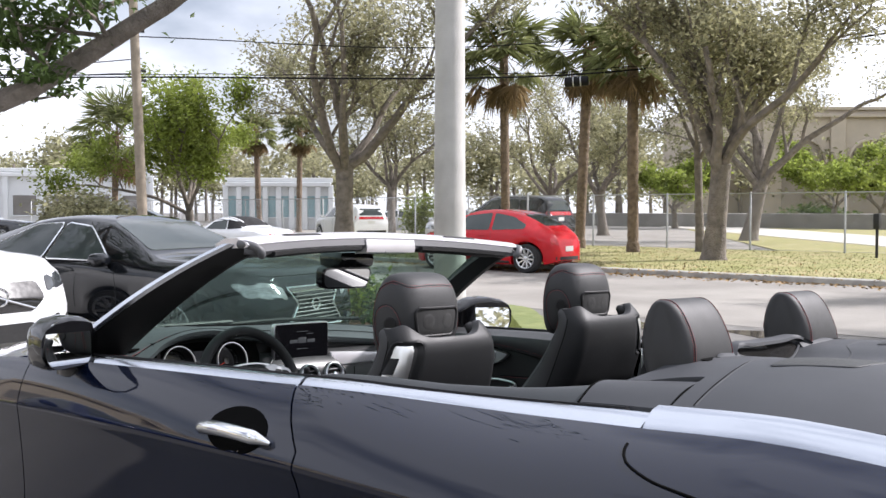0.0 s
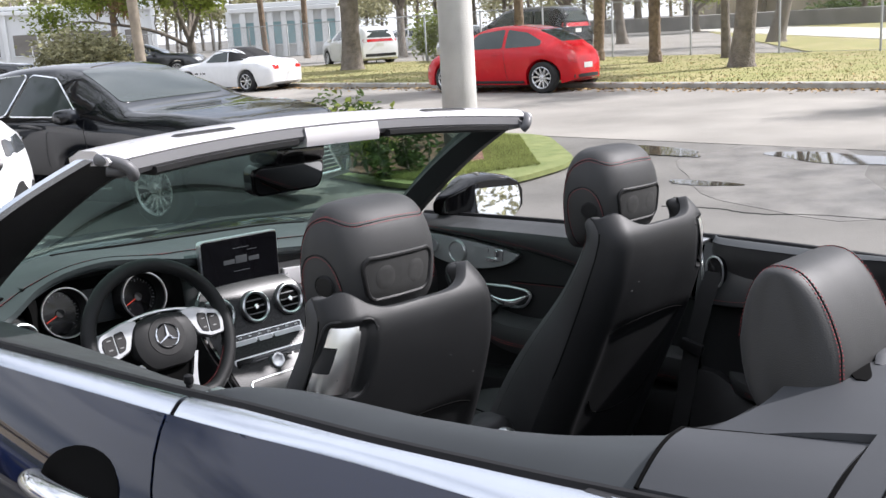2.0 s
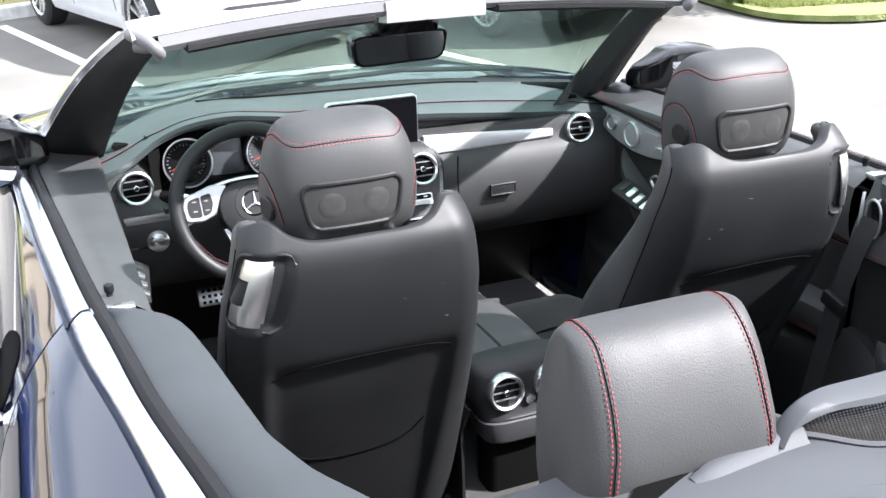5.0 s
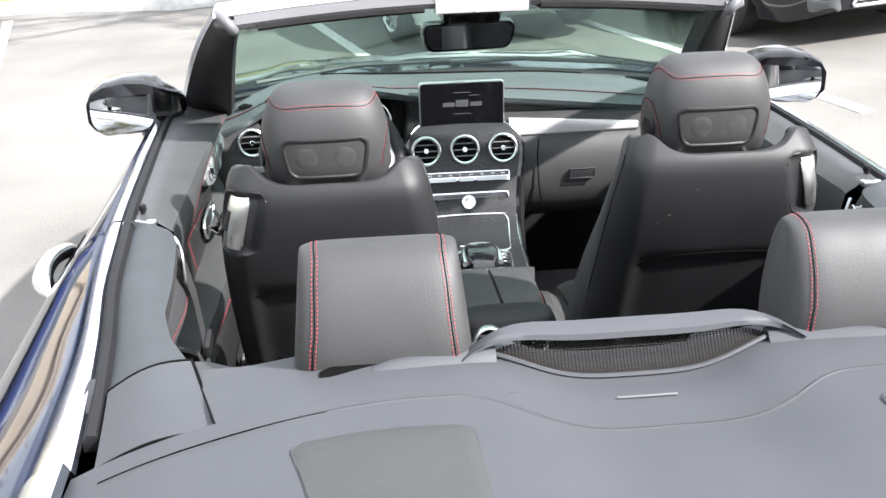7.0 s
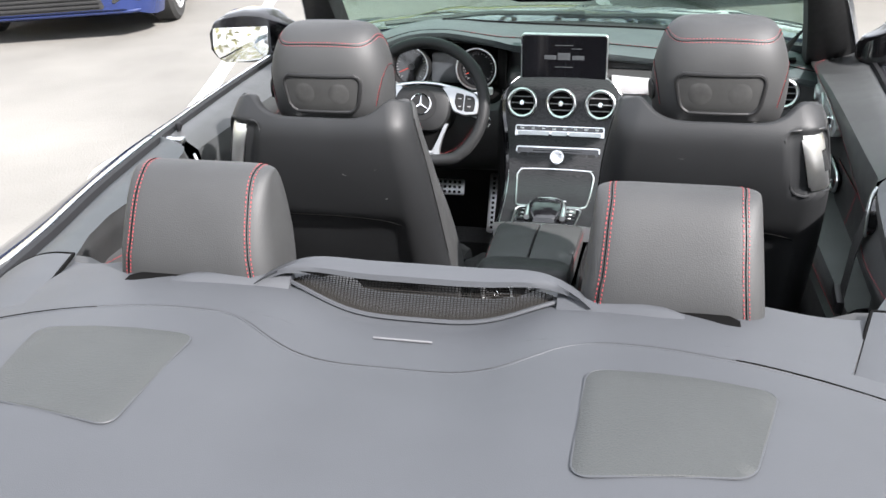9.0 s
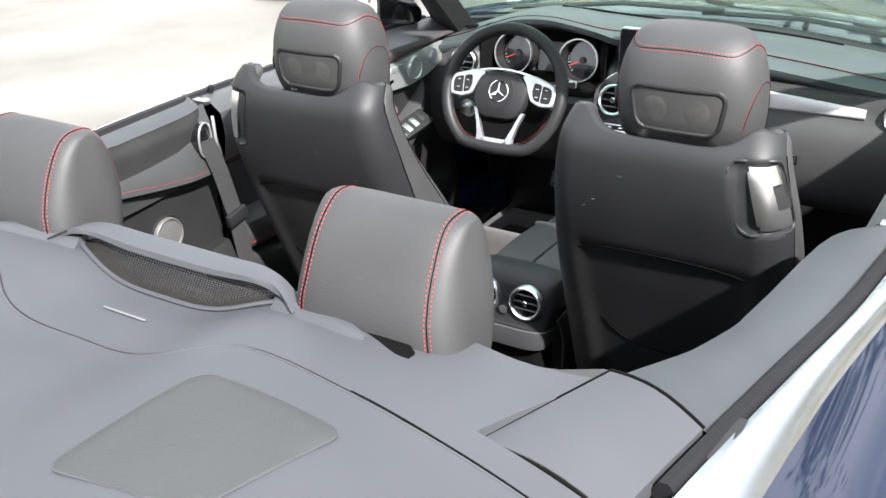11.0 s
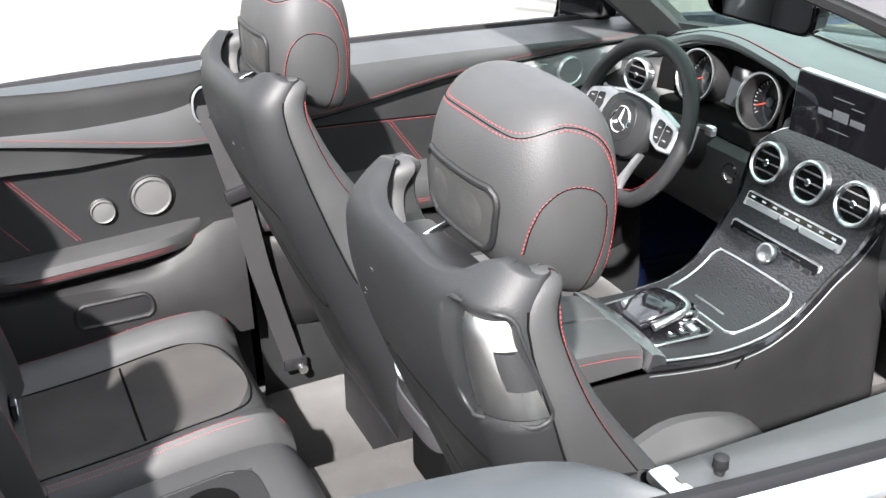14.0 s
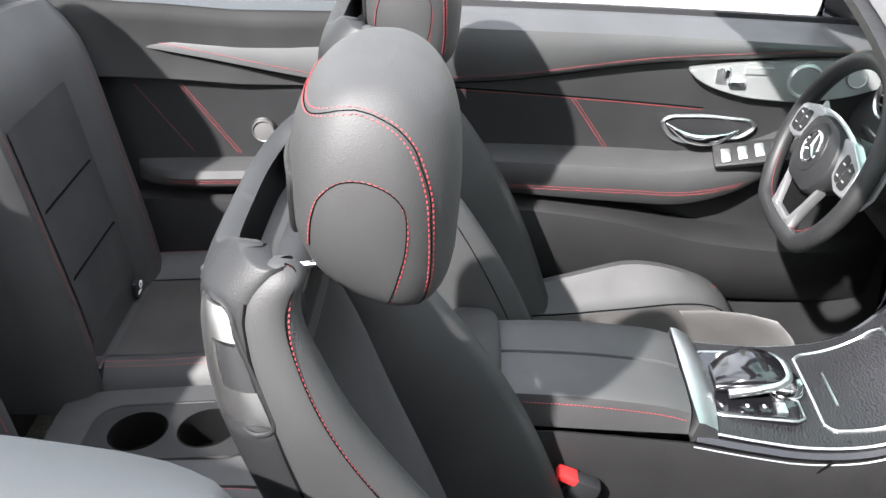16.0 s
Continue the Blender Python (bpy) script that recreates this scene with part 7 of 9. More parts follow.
    bl = part("seat_belt", solid([[V(s * x, y + k, z) for k in (-0.023, -0.008, 0.008, 0.023)] for x, y, z in ((0.642, -0.545, 0.925), (0.632, -0.525, 0.85), (0.628, -0.500, 0.74), (0.630, -0.470, 0.55), (0.640, -0.435, 0.40), (0.655, -0.405, 0.285))], 0.0016), BELTWEB, CAR, "black seat belt")
    part("belt_tongue", boxed((s * 0.622, -0.500, 0.735), (0.016, 0.060, 0.030), 0.006, pose(0, 0, 0, 12, 0, 0)), DARK, bl, "black belt tongue")
    part("belt_anchor", boxed((s * 0.655, -0.400, 0.270), (0.012, 0.055, 0.03), 0.004), DARK, bl)
    part("anchor_bolt", tubed([V(s * 0.655, -0.385, 0.256), V(s * 0.640, -0.385, 0.256)], 0.011, 10), SATIN, bl, "steel anchor bolt")


# ---- parked vehicles ----
GLASSDARK = mat("tinted_car_glass", (0.045, 0.056, 0.054), 0.04, var=0.05, spec=0.5)
CARBLACK = mat("black_car_paint", (0.006, 0.007, 0.009), 0.05, var=0.1, coat=0.3, spec=0.4, rvar=0.01)
CARWHITE = mat("white_car_paint", (0.72, 0.73, 0.74), 0.3, var=0.03, coat=0.8)
CARRED = mat("red_car_paint", (0.50, 0.008, 0.015), 0.25, var=0.05, coat=0.5, spec=0.15)
CARBLUE = mat("blue_car_paint", (0.012, 0.022, 0.085), 0.15, var=0.08, coat=0.8, spec=0.2)
CARSILVER = mat("silver_car_paint", (0.50, 0.51, 0.52), 0.3, metal=0.4, var=0.04, coat=0.8)
CARDARK = mat("dark_grey_car_paint", (0.03, 0.033, 0.04), 0.25, var=0.08, coat=1.0)
LENS = mat("headlight_lens", (0.42, 0.44, 0.46), 0.08, metal=0.5, var=0.3, scale=14, coat=1.0)
LENSDARK = mat("dark_headlight_lens", (0.05, 0.055, 0.06), 0.08, var=0.3, scale=14, coat=1.0)
TAIL = mat("tail_light_red", (0.45, 0.01, 0.012), 0.15, var=0.2, scale=20, coat=1.0)
TYRE = mat("tyre_rubber", (0.018, 0.018, 0.018), 0.8, var=0.2, scale=9, bump=0.3, bscale=120)
RIMM = mat("alloy_rim", (0.58, 0.59, 0.6), 0.28, metal=0.75, var=0.1)
PLATEM = mat("number_plate", (0.65, 0.65, 0.62), 0.5, var=0.05)
CLOTHTOP = mat("soft_top_cloth", (0.014, 0.014, 0.015), 0.9, var=0.2, scale=8, bump=0.4, bscale=200)


def patch(bvh, outline, axis, side, lift=0.005, depth=0.012, k=4):
    """A panel of a 2D outline laid on a body, seen along an axis."""
    o = []
    for i, p in enumerate(outline):
        a, b = Vector(p), Vector(outline[(i + 1) % len(outline)])
        m = max(1, int((b - a).length / 0.12))
        o += [a.lerp(b, j / m) for j in range(m)]
    c = sum(o, Vector((0, 0))) / len(o)
    way = Vector([(-side, 0, 0), (0, -side, 0), (0, 0, -side)][axis])
    def hit(p):
        q = [0, 0, 0]
        a, b = [(1, 2), (0, 2), (0, 1)][axis]
        q[a], q[b], q[axis] = p.x, p.y, side * 5
        co, no, _, _ = bvh.ray_cast(Vector(q), way)
        if co is None:
            return None
        return co + (no if no.dot(way) < 0 else -no) * lift
    rings = []
    for j in range(k):
        f = 1 - j / k
        r = [hit(c + (p - c) * f) for p in o]
        if any(x is None for x in r):
            return None
        rings.append(r)
    ctr = hit(c)
    bm = bmesh.new()
    base = [p + way * depth for p in rings[0]]
    loft(bm, [base] + rings, caps=False)
    bm.verts.ensure_lookup_table()
    n = len(o)
    cv = bm.verts.new(ctr)
    st = len(bm.verts) - 1 - n
    bm.verts.ensure_lookup_table()
    for i in range(n):
        bm.faces.new((bm.verts[st + i], bm.verts[st + (i + 1) % n], cv))
    return bm


def outline_on(bvh, outline, axis, side, lift=0.006):
    way = Vector([(-side, 0, 0), (0, -side, 0), (0, 0, -side)][axis])
    out = []
    for p in outline:
        q = [0, 0, 0]
        a, b = [(1, 2), (0, 2), (0, 1)][axis]
        q[a], q[b], q[axis] = p[0], p[1], side * 5
        co, no, _, _ = bvh.ray_cast(Vector(q), way)
        if co is not None:
            out.append(co - way * lift)
    return out


def wheel(car, x, y, r, w, side, spokes, rim=RIMM):
    o = V(x, y, r)
    prof = [(-w / 2, r * 0.68), (-w / 2, r * 0.9), (-w * 0.36, r), (w * 0.36, r), (w / 2, r * 0.9), (w / 2, r * 0.68)]
    rings = [[o + V(side * a, b * math.cos(t), b * math.sin(t)) for t in [2 * math.pi * i / 32 for i in range(32)]] for a, b in prof]
    ty = part("wheel", lofted(rings, caps=False), TYRE, car)
    bm = bmesh.new()
    prof = [(w * 0.5, r * 0.69), (w * 0.46, r * 0.63), (-w * 0.1, r * 0.60), (-w * 0.1, r * 0.1)]
    loft(bm, [[o + V(side * a, b * math.cos(t), b * math.sin(t)) for t in [2 * math.pi * i / 32 for i in range(32)]] for a, b in prof], caps=False)
    part("rim", bm, DARK if spokes else rim, ty)
    bm = bmesh.new()
    ringp = [(w * 0.52, r * 0.70), (w * 0.54, r * 0.67), (w * 0.47, r * 0.62), (w * 0.42, r * 0.65), (w * 0.52, r * 0.70)]
    loft(bm, [[o + V(side * a, b * math.cos(t), b * math.sin(t)) for t in [2 * math.pi * i / 32 for i in range(32)]] for a, b in ringp], caps=False)
    for i in range(spokes):
        t = 2 * math.pi * i / spokes + 0.1
        d = V(0, math.cos(t), math.sin(t))
        wd = min(0.05, r * 0.55 * math.pi / spokes)
        s = V(0, -math.sin(t), math.cos(t)) * wd * 0.5
        a, b = o + d * r * 0.1 + V(side * w * 0.36, 0, 0), o + d * r * 0.65 + V(side * w * 0.46, 0, 0)
        dd = V(-side * 0.035, 0, 0)
        loft(bm, [[p - s * f + dd, p + s * f + dd, p + s * f * 0.7, p - s * f * 0.7] for p, f in ((a, 0.8), (b, 1.1))])
    loft(bm, [[o + V(side * a, b * math.cos(t), b * math.sin(t)) for t in [2 * math.pi * i / 16 for i in range(16)]] for a, b in [(0, r * 0.2), (w * 0.36, r * 0.19), (w * 0.41, r * 0.1), (w * 0.42, 0.004)]])
    part("spokes", bm, rim, ty)
    return ty


def vehicle(name, m, label, category, paint, top, belt, half, narrow, axles, r, floor_z, spokes=10, wells=1.13,
            windows=(), screen=None, rear=None, roof=None, line=None):
    """A car body swept along its length; y runs to the nose."""
    car = empty(name, m, label, category)
    y0, y1 = top[0][0], top[-1][0]
    ys = set([y0 + (y1 - y0) * i / 44 for i in range(45)])
    for a in axles:
        for i in range(-10, 11):
            ys.add(a + r * wells * math.sin(i / 10 * math.pi / 2))
    ys = sorted(y for y in ys if y0 <= y <= y1)
    rings = []
    for y in ys:
        w, zt, zs, wt = interps(y, half), interps(y, top), interp(y, belt), interps(y, narrow)
        zb = floor_z + 0.10 * max(0, 1 - min(y - y0, y1 - y) / 0.35) ** 2
        zc = zb
        for a in axles:
            d = abs(y - a) / (r * wells)
            if d < 1:
                zc = max(zc, r + r * wells * math.sqrt(1 - d * d))
        zs = min(zs, zt - 0.02)
        zc = min(zc, zs - 0.1)
        h = zt - zs
        zl = max(zb + 0.10, zc + 0.012)
        zm = max(zb + 0.36 * (zs - zb), zc + 0.03)
        half_ring = [(0.05, zc), (w * 0.55, zc), (w * 0.955, zc), (w * 0.985, zl), (w, zm), (w * 0.995, max(zs - 0.10, zm + 0.01)), (w * 0.965, zs),
                     (w * 0.94 + (wt - w * 0.94) * 0.45, zs + h * 0.45), (wt, zs + h * 0.88), (wt * 0.86, zs + h * 0.965), (wt * 0.45, zt - h * 0.008), (0.0, zt)]
        rings.append([V(x, y, z) for x, z in half_ring] + [V(-x, y, z) for x, z in half_ring[-2::-1]])
    bm = lofted(rings)
    bvh = tree_of(bm)
    body = part("body", bm, paint, car, angle=50)
    for out in windows:
        o = rounded(out, 0.05, 3)
        for s in (1, -1):
            g = patch(bvh, o, 0, s)
            if g:
                w_ = part("window", g, GLASSDARK, car)
                if line:
                    part("chrome_trim", tubed(outline_on(bvh, o, 0, s), 0.008, 6, True), line, w_, "bright chrome strip")
    for out, nm in ((screen, "windscreen"), (rear, "rear_window")):
        if out:
            g = patch(bvh, rounded(out, 0.08, 3), 2, 1, k=6)
            if g:
                part(nm, g, GLASSDARK, car)
    if roof:
        g = patch(bvh, rounded(roof[0], 0.1, 3), 2, 1, k=6)
        if g:
            part("roof", g, roof[1], car)
    for a in axles:
        for s in (1, -1):
            wx = interps(a, half) - 0.11
            wheel(car, s * wx, a, r, 0.21, s, spokes)
    return car, bvh


def stick(car, bvh, name, out, axis, side, material, r=0.02, lift=0.006, label=""):
    g = patch(bvh, rounded(out, r, 3) if r else [Vector(p) for p in out], axis, side, lift)
    return part(name, g, material, car, label) if g else None


def both(out):
    return [out, [(-x, z) for x, z in out]]


def mirror_of(car, x, y, z, material):
    for s in (1, -1):
        rings = [se_ring((s * x, y + d, z), (1, 0, 0), (0, 0, 1), 0.12 * f, 0.075 * f, 2.8, 16) for d, f in ((-0.05, 0.9), (0, 1), (0.05, 0.85), (0.09, 0.35))]
        part("door_mirror", lofted(rings), material, car)


def handles(car, bvh, spots, material):
    for y, z in spots:
        for s in (1, -1):
            p = outline_on(bvh, [(y - 0.10, z), (y - 0.05, z), (y + 0.05, z), (y + 0.10, z)], 0, s, 0.02)
            if len(p) == 4:
                p[0].x -= s * 0.018
                p[3].x -= s * 0.018
                part("door_handle", tubed(p, 0.013, 6), material, car)


def seams_of(car, bvh, lines):
    for ln in lines:
        for s in (1, -1):
            p = outline_on(bvh, [Vector(a) for a in spline([(y, z, 0) for y, z in ln], 0.05)] and [(q.x, q.y) for q in spline([(y, z, 0) for y, z in ln], 0.05)], 0, s, 0.0005)
            if len(p) > 2:
                part("door_gap", tubed(p, 0.004, 4), MATBLACK, car)


def heading(x, y, dx, dy):
    """A car's place from its middle and the way it faces."""
    return pose(x, y, 0, 0, 0, math.degrees(math.atan2(-dx, dy)))


HD = Vector((0.25, -0.97)).normalized()


def nosed(x, y, back):
    return heading(x - HD.x * back, y - HD.y * back, HD.x, HD.y)


# long black saloon, nose to nose across the lot
SEDTOP = [(-2.54, 0.86), (-2.45, 1.0), (-2.0, 1.09), (-1.5, 1.27), (-0.9, 1.42), (-0.3, 1.46), (0.18, 1.41), (0.74, 1.19), (1.06, 1.04), (1.7, 0.99), (2.3, 0.90), (2.48, 0.78), (2.55, 0.66)]
SEDBELT = [(-2.54, 0.80), (-2.2, 0.93), (-1.0, 0.965), (1.2, 0.93), (2.0, 0.86), (2.55, 0.58)]
SEDHALF = [(-2.54, 0.72), (-2.4, 0.86), (-1.8, 0.925), (0, 0.94), (1.6, 0.93), (2.2, 0.88), (2.42, 0.78), (2.55, 0.62)]
SEDNARROW = [(-2.54, 0.6), (-2.0, 0.72), (-1.45, 0.62), (-0.85, 0.58), (-0.05, 0.59), (0.45, 0.66), (1.05, 0.80), (2.2, 0.72), (2.55, 0.5)]
SEDWIN = [[(0.58, 0.985), (0.04, 1.335), (-0.38, 1.375), (-0.42, 0.99)], [(-0.48, 0.99), (-0.44, 1.375), (-0.88, 1.35), (-1.40, 1.15), (-1.50, 1.01)]]
SEDSCREEN = [(-0.66, 0.92), (0.66, 0.92), (0.50, 0.20), (-0.50, 0.20)]
SEDREAR = [(-0.52, -1.04), (0.52, -1.04), (0.60, -1.86), (-0.60, -1.86)]


def saloon(name, m, label, paint, detail=True):
    car, b = vehicle(name, m, label, "car", paint, SEDTOP, SEDBELT, SEDHALF, SEDNARROW, (-1.45, 1.52), 0.335, 0.20, 15, windows=SEDWIN, screen=SEDSCREEN, rear=SEDREAR, line=CHROME)
    mirror_of(car, 1.02, 0.60, 1.0, paint)
    handles(car, b, [(-0.28, 0.80), (-1.34, 0.82)], CHROME)
    seams_of(car, b, [[(0.68, 0.95), (0.73, 0.6), (0.7, 0.32)], [(-0.45, 0.96), (-0.45, 0.32)], [(-1.50, 0.96), (-1.30, 0.72), (-1.10, 0.45)]])
    for o in both([(0.42, 0.62), (0.80, 0.66), (0.84, 0.79), (0.60, 0.80), (0.44, 0.74)]):
        stick(car, b, "headlight", o, 1, 1, LENS, 0.03)
    for o in both([(0.45, 0.78), (0.78, 0.80), (0.80, 0.95), (0.45, 0.92)]):
        stick(car, b, "tail_light", o, 1, -1, TAIL, 0.03)
    g = stick(car, b, "grille", [(-0.38, 0.72), (0.38, 0.72), (0.26, 0.56), (0.42, 0.34), (-0.42, 0.34), (-0.26, 0.56)], 1, 1, DARK, 0.02)
    if g:
        for i in range(9):
            z = 0.37 + i * 0.04
            w = 0.27 + abs(z - 0.56) * 0.62
            part("slat", tubed(outline_on(b, [(w * (j / 6 - 1), z) for j in range(13)], 1, 1, 0.02), 0.009, 5), CHROME, g)
        part("surround", tubed(outline_on(b, rounded([(-0.40, 0.735), (0.40, 0.735), (0.275, 0.56), (0.44, 0.325), (-0.44, 0.325), (-0.275, 0.56)], 0.04, 3), 1, 1, 0.014), 0.016, 6, True), CHROME, g)
        part("badge", torus(V(0, 2.57, 0.56), (1, 0, 0), (0, 0, 1), 0.06, 0.009, 20, 6), CHROME, g)
    for o in both([(0.52, 0.30), (0.74, 0.30), (0.76, 0.40), (0.55, 0.42)]):
        stick(car, b, "fog_light", o, 1, 1, LENSDARK, 0.02)
    for s in (1, -1):
        part("sill_strip", tubed(outline_on(b, [(y / 10, 0.335) for y in range(-9, 11)], 0, s, 0.006), 0.014, 6), CHROME, car)
    return car


saloon("black_sedan", nosed(3.9, 5.05, 2.30) @ Matrix.Diagonal((1, 0.9, 0.93, 1)), "black luxury saloon with chrome grille on asphalt", CARBLACK)

# white crossover beside it
SUVTOP = [(-2.3, 0.95), (-2.22, 1.35), (-1.9, 1.60), (-1.0, 1.67), (0.0, 1.66), (0.5, 1.56), (1.05, 1.22), (1.3, 1.12), (1.9, 1.07), (2.15, 0.99), (2.28, 0.84), (2.33, 0.7)]
SUVBELT = [(-2.3, 0.9), (-1.9, 1.08), (0, 1.04), (1.2, 1.02), (2.0, 0.93), (2.33, 0.62)]
SUVHALF = [(-2.3, 0.8), (-2.1, 0.9), (-1, 0.945), (1.4, 0.945), (1.95, 0.90), (2.2, 0.80), (2.33, 0.66)]
SUVNARROW = [(-2.3, 0.62), (-1.8, 0.66), (-0.5, 0.64), (0.4, 0.64), (1.0, 0.76), (1.9, 0.76), (2.33, 0.55)]
SUVWIN = [[(0.80, 1.09), (0.36, 1.49), (-0.12, 1.54), (-0.14, 1.10)], [(-0.20, 1.10), (-0.18, 1.54), (-0.95, 1.53), (-1.05, 1.12)], [(-1.12, 1.14), (-1.02, 1.52), (-1.5, 1.49), (-1.75, 1.2)]]


def crossover(name, m, label, paint, line=None, tail=True):
    car, b = vehicle(name, m, label, "car", paint, SUVTOP, SUVBELT, SUVHALF, SUVNARROW, (-1.35, 1.42), 0.355, 0.24, 10, windows=SUVWIN,
                     screen=[(-0.66, 1.04), (0.66, 1.04), (0.52, 0.40), (-0.52, 0.40)], line=line)
    mirror_of(car, 1.04, 0.75, 1.12, paint)
    handles(car, b, [(0.0, 0.92), (-1.0, 0.94)], paint)
    seams_of(car, b, [[(0.92, 1.0), (0.92, 0.4)], [(-0.17, 1.05), (-0.17, 0.34)], [(-1.08, 1.08), (-1.0, 0.7), (-0.9, 0.5)]])
    stick(car, b, "rear_window", [(-0.56, 1.17), (0.56, 1.17), (0.50, 1.47), (-0.50, 1.47)], 1, -1, GLASSDARK, 0.05)
    stick(car, b, "tail_light", [(-0.76, 1.0), (0.76, 1.0), (0.74, 1.12), (-0.74, 1.12)], 1, -1, TAIL, 0.03)
    stick(car, b, "rear_plate", [(-0.16, 0.82), (0.16, 0.82), (0.16, 0.94), (-0.16, 0.94)], 1, -1, PLATEM, 0.01)
    stick(car, b, "rear_bumper_trim", [(-0.7, 0.40), (0.7, 0.40), (0.7, 0.52), (-0.7, 0.52)], 1, -1, MATBLACK, 0.03)
    g = stick(car, b, "grille", [(-0.42, 0.86), (0.42, 0.86), (0.46, 0.72), (0.34, 0.60), (-0.34, 0.60), (-0.46, 0.72)], 1, 1, GLOSSBLACK, 0.04)
    if g:
        part("badge", torus(V(0, 2.35, 0.74), (1, 0, 0), (0, 0, 1), 0.075, 0.010, 24, 6), CHROME, g)
        part("grille_bar", tubed(outline_on(b, [(-0.34, 0.62), (-0.1, 0.70), (0.12, 0.78), (0.36, 0.86)], 1, 1, 0.018), 0.011, 6), CHROME, g, "chrome diagonal bar")
    for o in both([(0.50, 0.76), (0.80, 0.80), (0.82, 0.92), (0.52, 0.90)]):
        stick(car, b, "headlight", o, 1, 1, LENSDARK, 0.03)
    for o in both([(0.44, 0.34), (0.74, 0.36), (0.76, 0.54), (0.56, 0.56)]):
        stick(car, b, "air_vent", o, 1, 1, MATBLACK, 0.03)
    stick(car, b, "lower_grille", [(-0.36, 0.34), (0.36, 0.34), (0.34, 0.50), (-0.34, 0.50)], 1, 1, MATBLACK, 0.03)
    return car


crossover("white_crossover", nosed(1.22, 5.8, 2.33) @ Matrix.Diagonal((1, 1, 0.94, 1)), "white crossover with black grille and badge", CARWHITE)

# blue hatch seen nose-on
BLTOP = [(-2.1, 0.9), (-1.9, 1.2), (-1.3, 1.38), (-0.3, 1.45), (0.2, 1.40), (0.85, 1.08), (1.1, 0.98), (1.7, 0.88), (1.98, 0.78), (2.1, 0.64)]
BLBELT = [(-2.1, 0.84), (-1.2, 0.95), (0.9, 0.90), (1.7, 0.80), (2.1, 0.55)]
BLHALF = [(-2.1, 0.74), (-1.7, 0.86), (0, 0.89), (1.35, 0.89), (1.8, 0.84), (1.98, 0.76), (2.1, 0.64)]
BLNARROW = [(-2.1, 0.55), (-1.2, 0.58), (0.2, 0.60), (0.9, 0.74), (1.7, 0.70), (2.1, 0.52)]
blue, bb = vehicle("blue_car", nosed(-4.6, 4.95, 2.1), "dark blue car with mesh lower grille", "car", CARBLUE, BLTOP, BLBELT, BLHALF, BLNARROW, (-1.25, 1.30), 0.325, 0.15, 10,
                   windows=[[(0.7, 0.95), (0.25, 1.27), (-0.3, 1.32), (-0.32, 0.97)], [(-0.38, 0.97), (-0.36, 1.32), (-1.0, 1.28), (-1.3, 1.0)]],
                   screen=[(-0.62, 0.88), (0.62, 0.88), (0.48, 0.18), (-0.48, 0.18)], line=None)
mirror_of(blue, 0.98, 0.62, 0.98, CARBLUE)
for o in both([(0.44, 0.62), (0.76, 0.64), (0.78, 0.76), (0.46, 0.74)]):
    stick(blue, bb, "headlight", o, 1, 1, LENSDARK, 0.03)
g = stick(blue, bb, "lower_grille", [(-0.46, 0.26), (0.46, 0.26), (0.40, 0.44), (-0.40, 0.44)], 1, 1, MATBLACK, 0.03)
for i in range(5):
    part("grille_bar", tubed(outline_on(bb, [((j / 6 - 1) * 0.42, 0.28 + i * 0.035) for j in range(13)], 1, 1, 0.014), 0.005, 5), DARK, g)
for o in both([(0.52, 0.30), (0.74, 0.30), (0.76, 0.42), (0.56, 0.42)]):
    f = stick(blue, bb, "fog_light", o, 1, 1, MATBLACK, 0.02)
    if f:
        part("chrome_strip", tubed(outline_on(bb, [(math.copysign(x, o[0][0]), 0.355) for x in (0.55, 0.6, 0.65, 0.7, 0.73)], 1, 1, 0.016), 0.010, 6), CHROME, f)
for s in (1, -1):
    part("front_lip", tubed(outline_on(bb, [(s * j / 10 * 0.72, 0.225) for j in range(11)], 1, 1, 0.02), 0.014, 6), CARBLUE, blue)

# round-backed red hatch at the far kerb
BTTOP = [(-1.90, 0.66), (-1.86, 0.80), (-1.70, 0.97), (-1.35, 1.20), (-0.9, 1.39), (-0.3, 1.485), (0.25, 1.46), (0.62, 1.34), (1.02, 1.06), (1.2, 0.99), (1.7, 0.90), (2.0, 0.76), (2.14, 0.58)]
BTBELT = [(-1.90, 0.60), (-1.74, 0.80), (-1.42, 0.93), (0, 0.96), (1.1, 0.93), (1.7, 0.80), (2.14, 0.5)]
BTHALF = [(-1.90, 0.44), (-1.80, 0.64), (-1.55, 0.83), (-1.2, 0.905), (0, 0.88), (1.2, 0.90), (1.7, 0.84), (2.0, 0.68), (2.14, 0.5)]
BTNARROW = [(-1.90, 0.45), (-1.5, 0.50), (-1.0, 0.52), (-0.2, 0.58), (0.4, 0.60), (1.0, 0.70), (1.7, 0.62), (2.14, 0.4)]
red, rb = vehicle("red_hatchback", heading(15.95, 12.7, -0.07, 1) @ Matrix.Diagonal((1, 1, 0.96, 1)), "glossy red rounded hatchback with silver wheels", "car", CARRED, BTTOP, BTBELT, BTHALF, BTNARROW, (-1.3, 1.27), 0.34, 0.19, 10,
                  windows=[[(0.85, 0.985), (0.48, 1.33), (-0.22, 1.40), (-0.26, 0.99)], [(-0.34, 0.99), (-0.30, 1.395), (-0.78, 1.31), (-1.18, 1.12), (-1.20, 1.02)]],
                  screen=[(-0.6, 0.98), (0.6, 0.98), (0.5, 0.42), (-0.5, 0.42)], rear=[(-0.44, -0.98), (0.44, -0.98), (0.40, -1.52), (-0.40, -1.52)])
mirror_of(red, 0.98, 0.72, 1.02, CARRED)
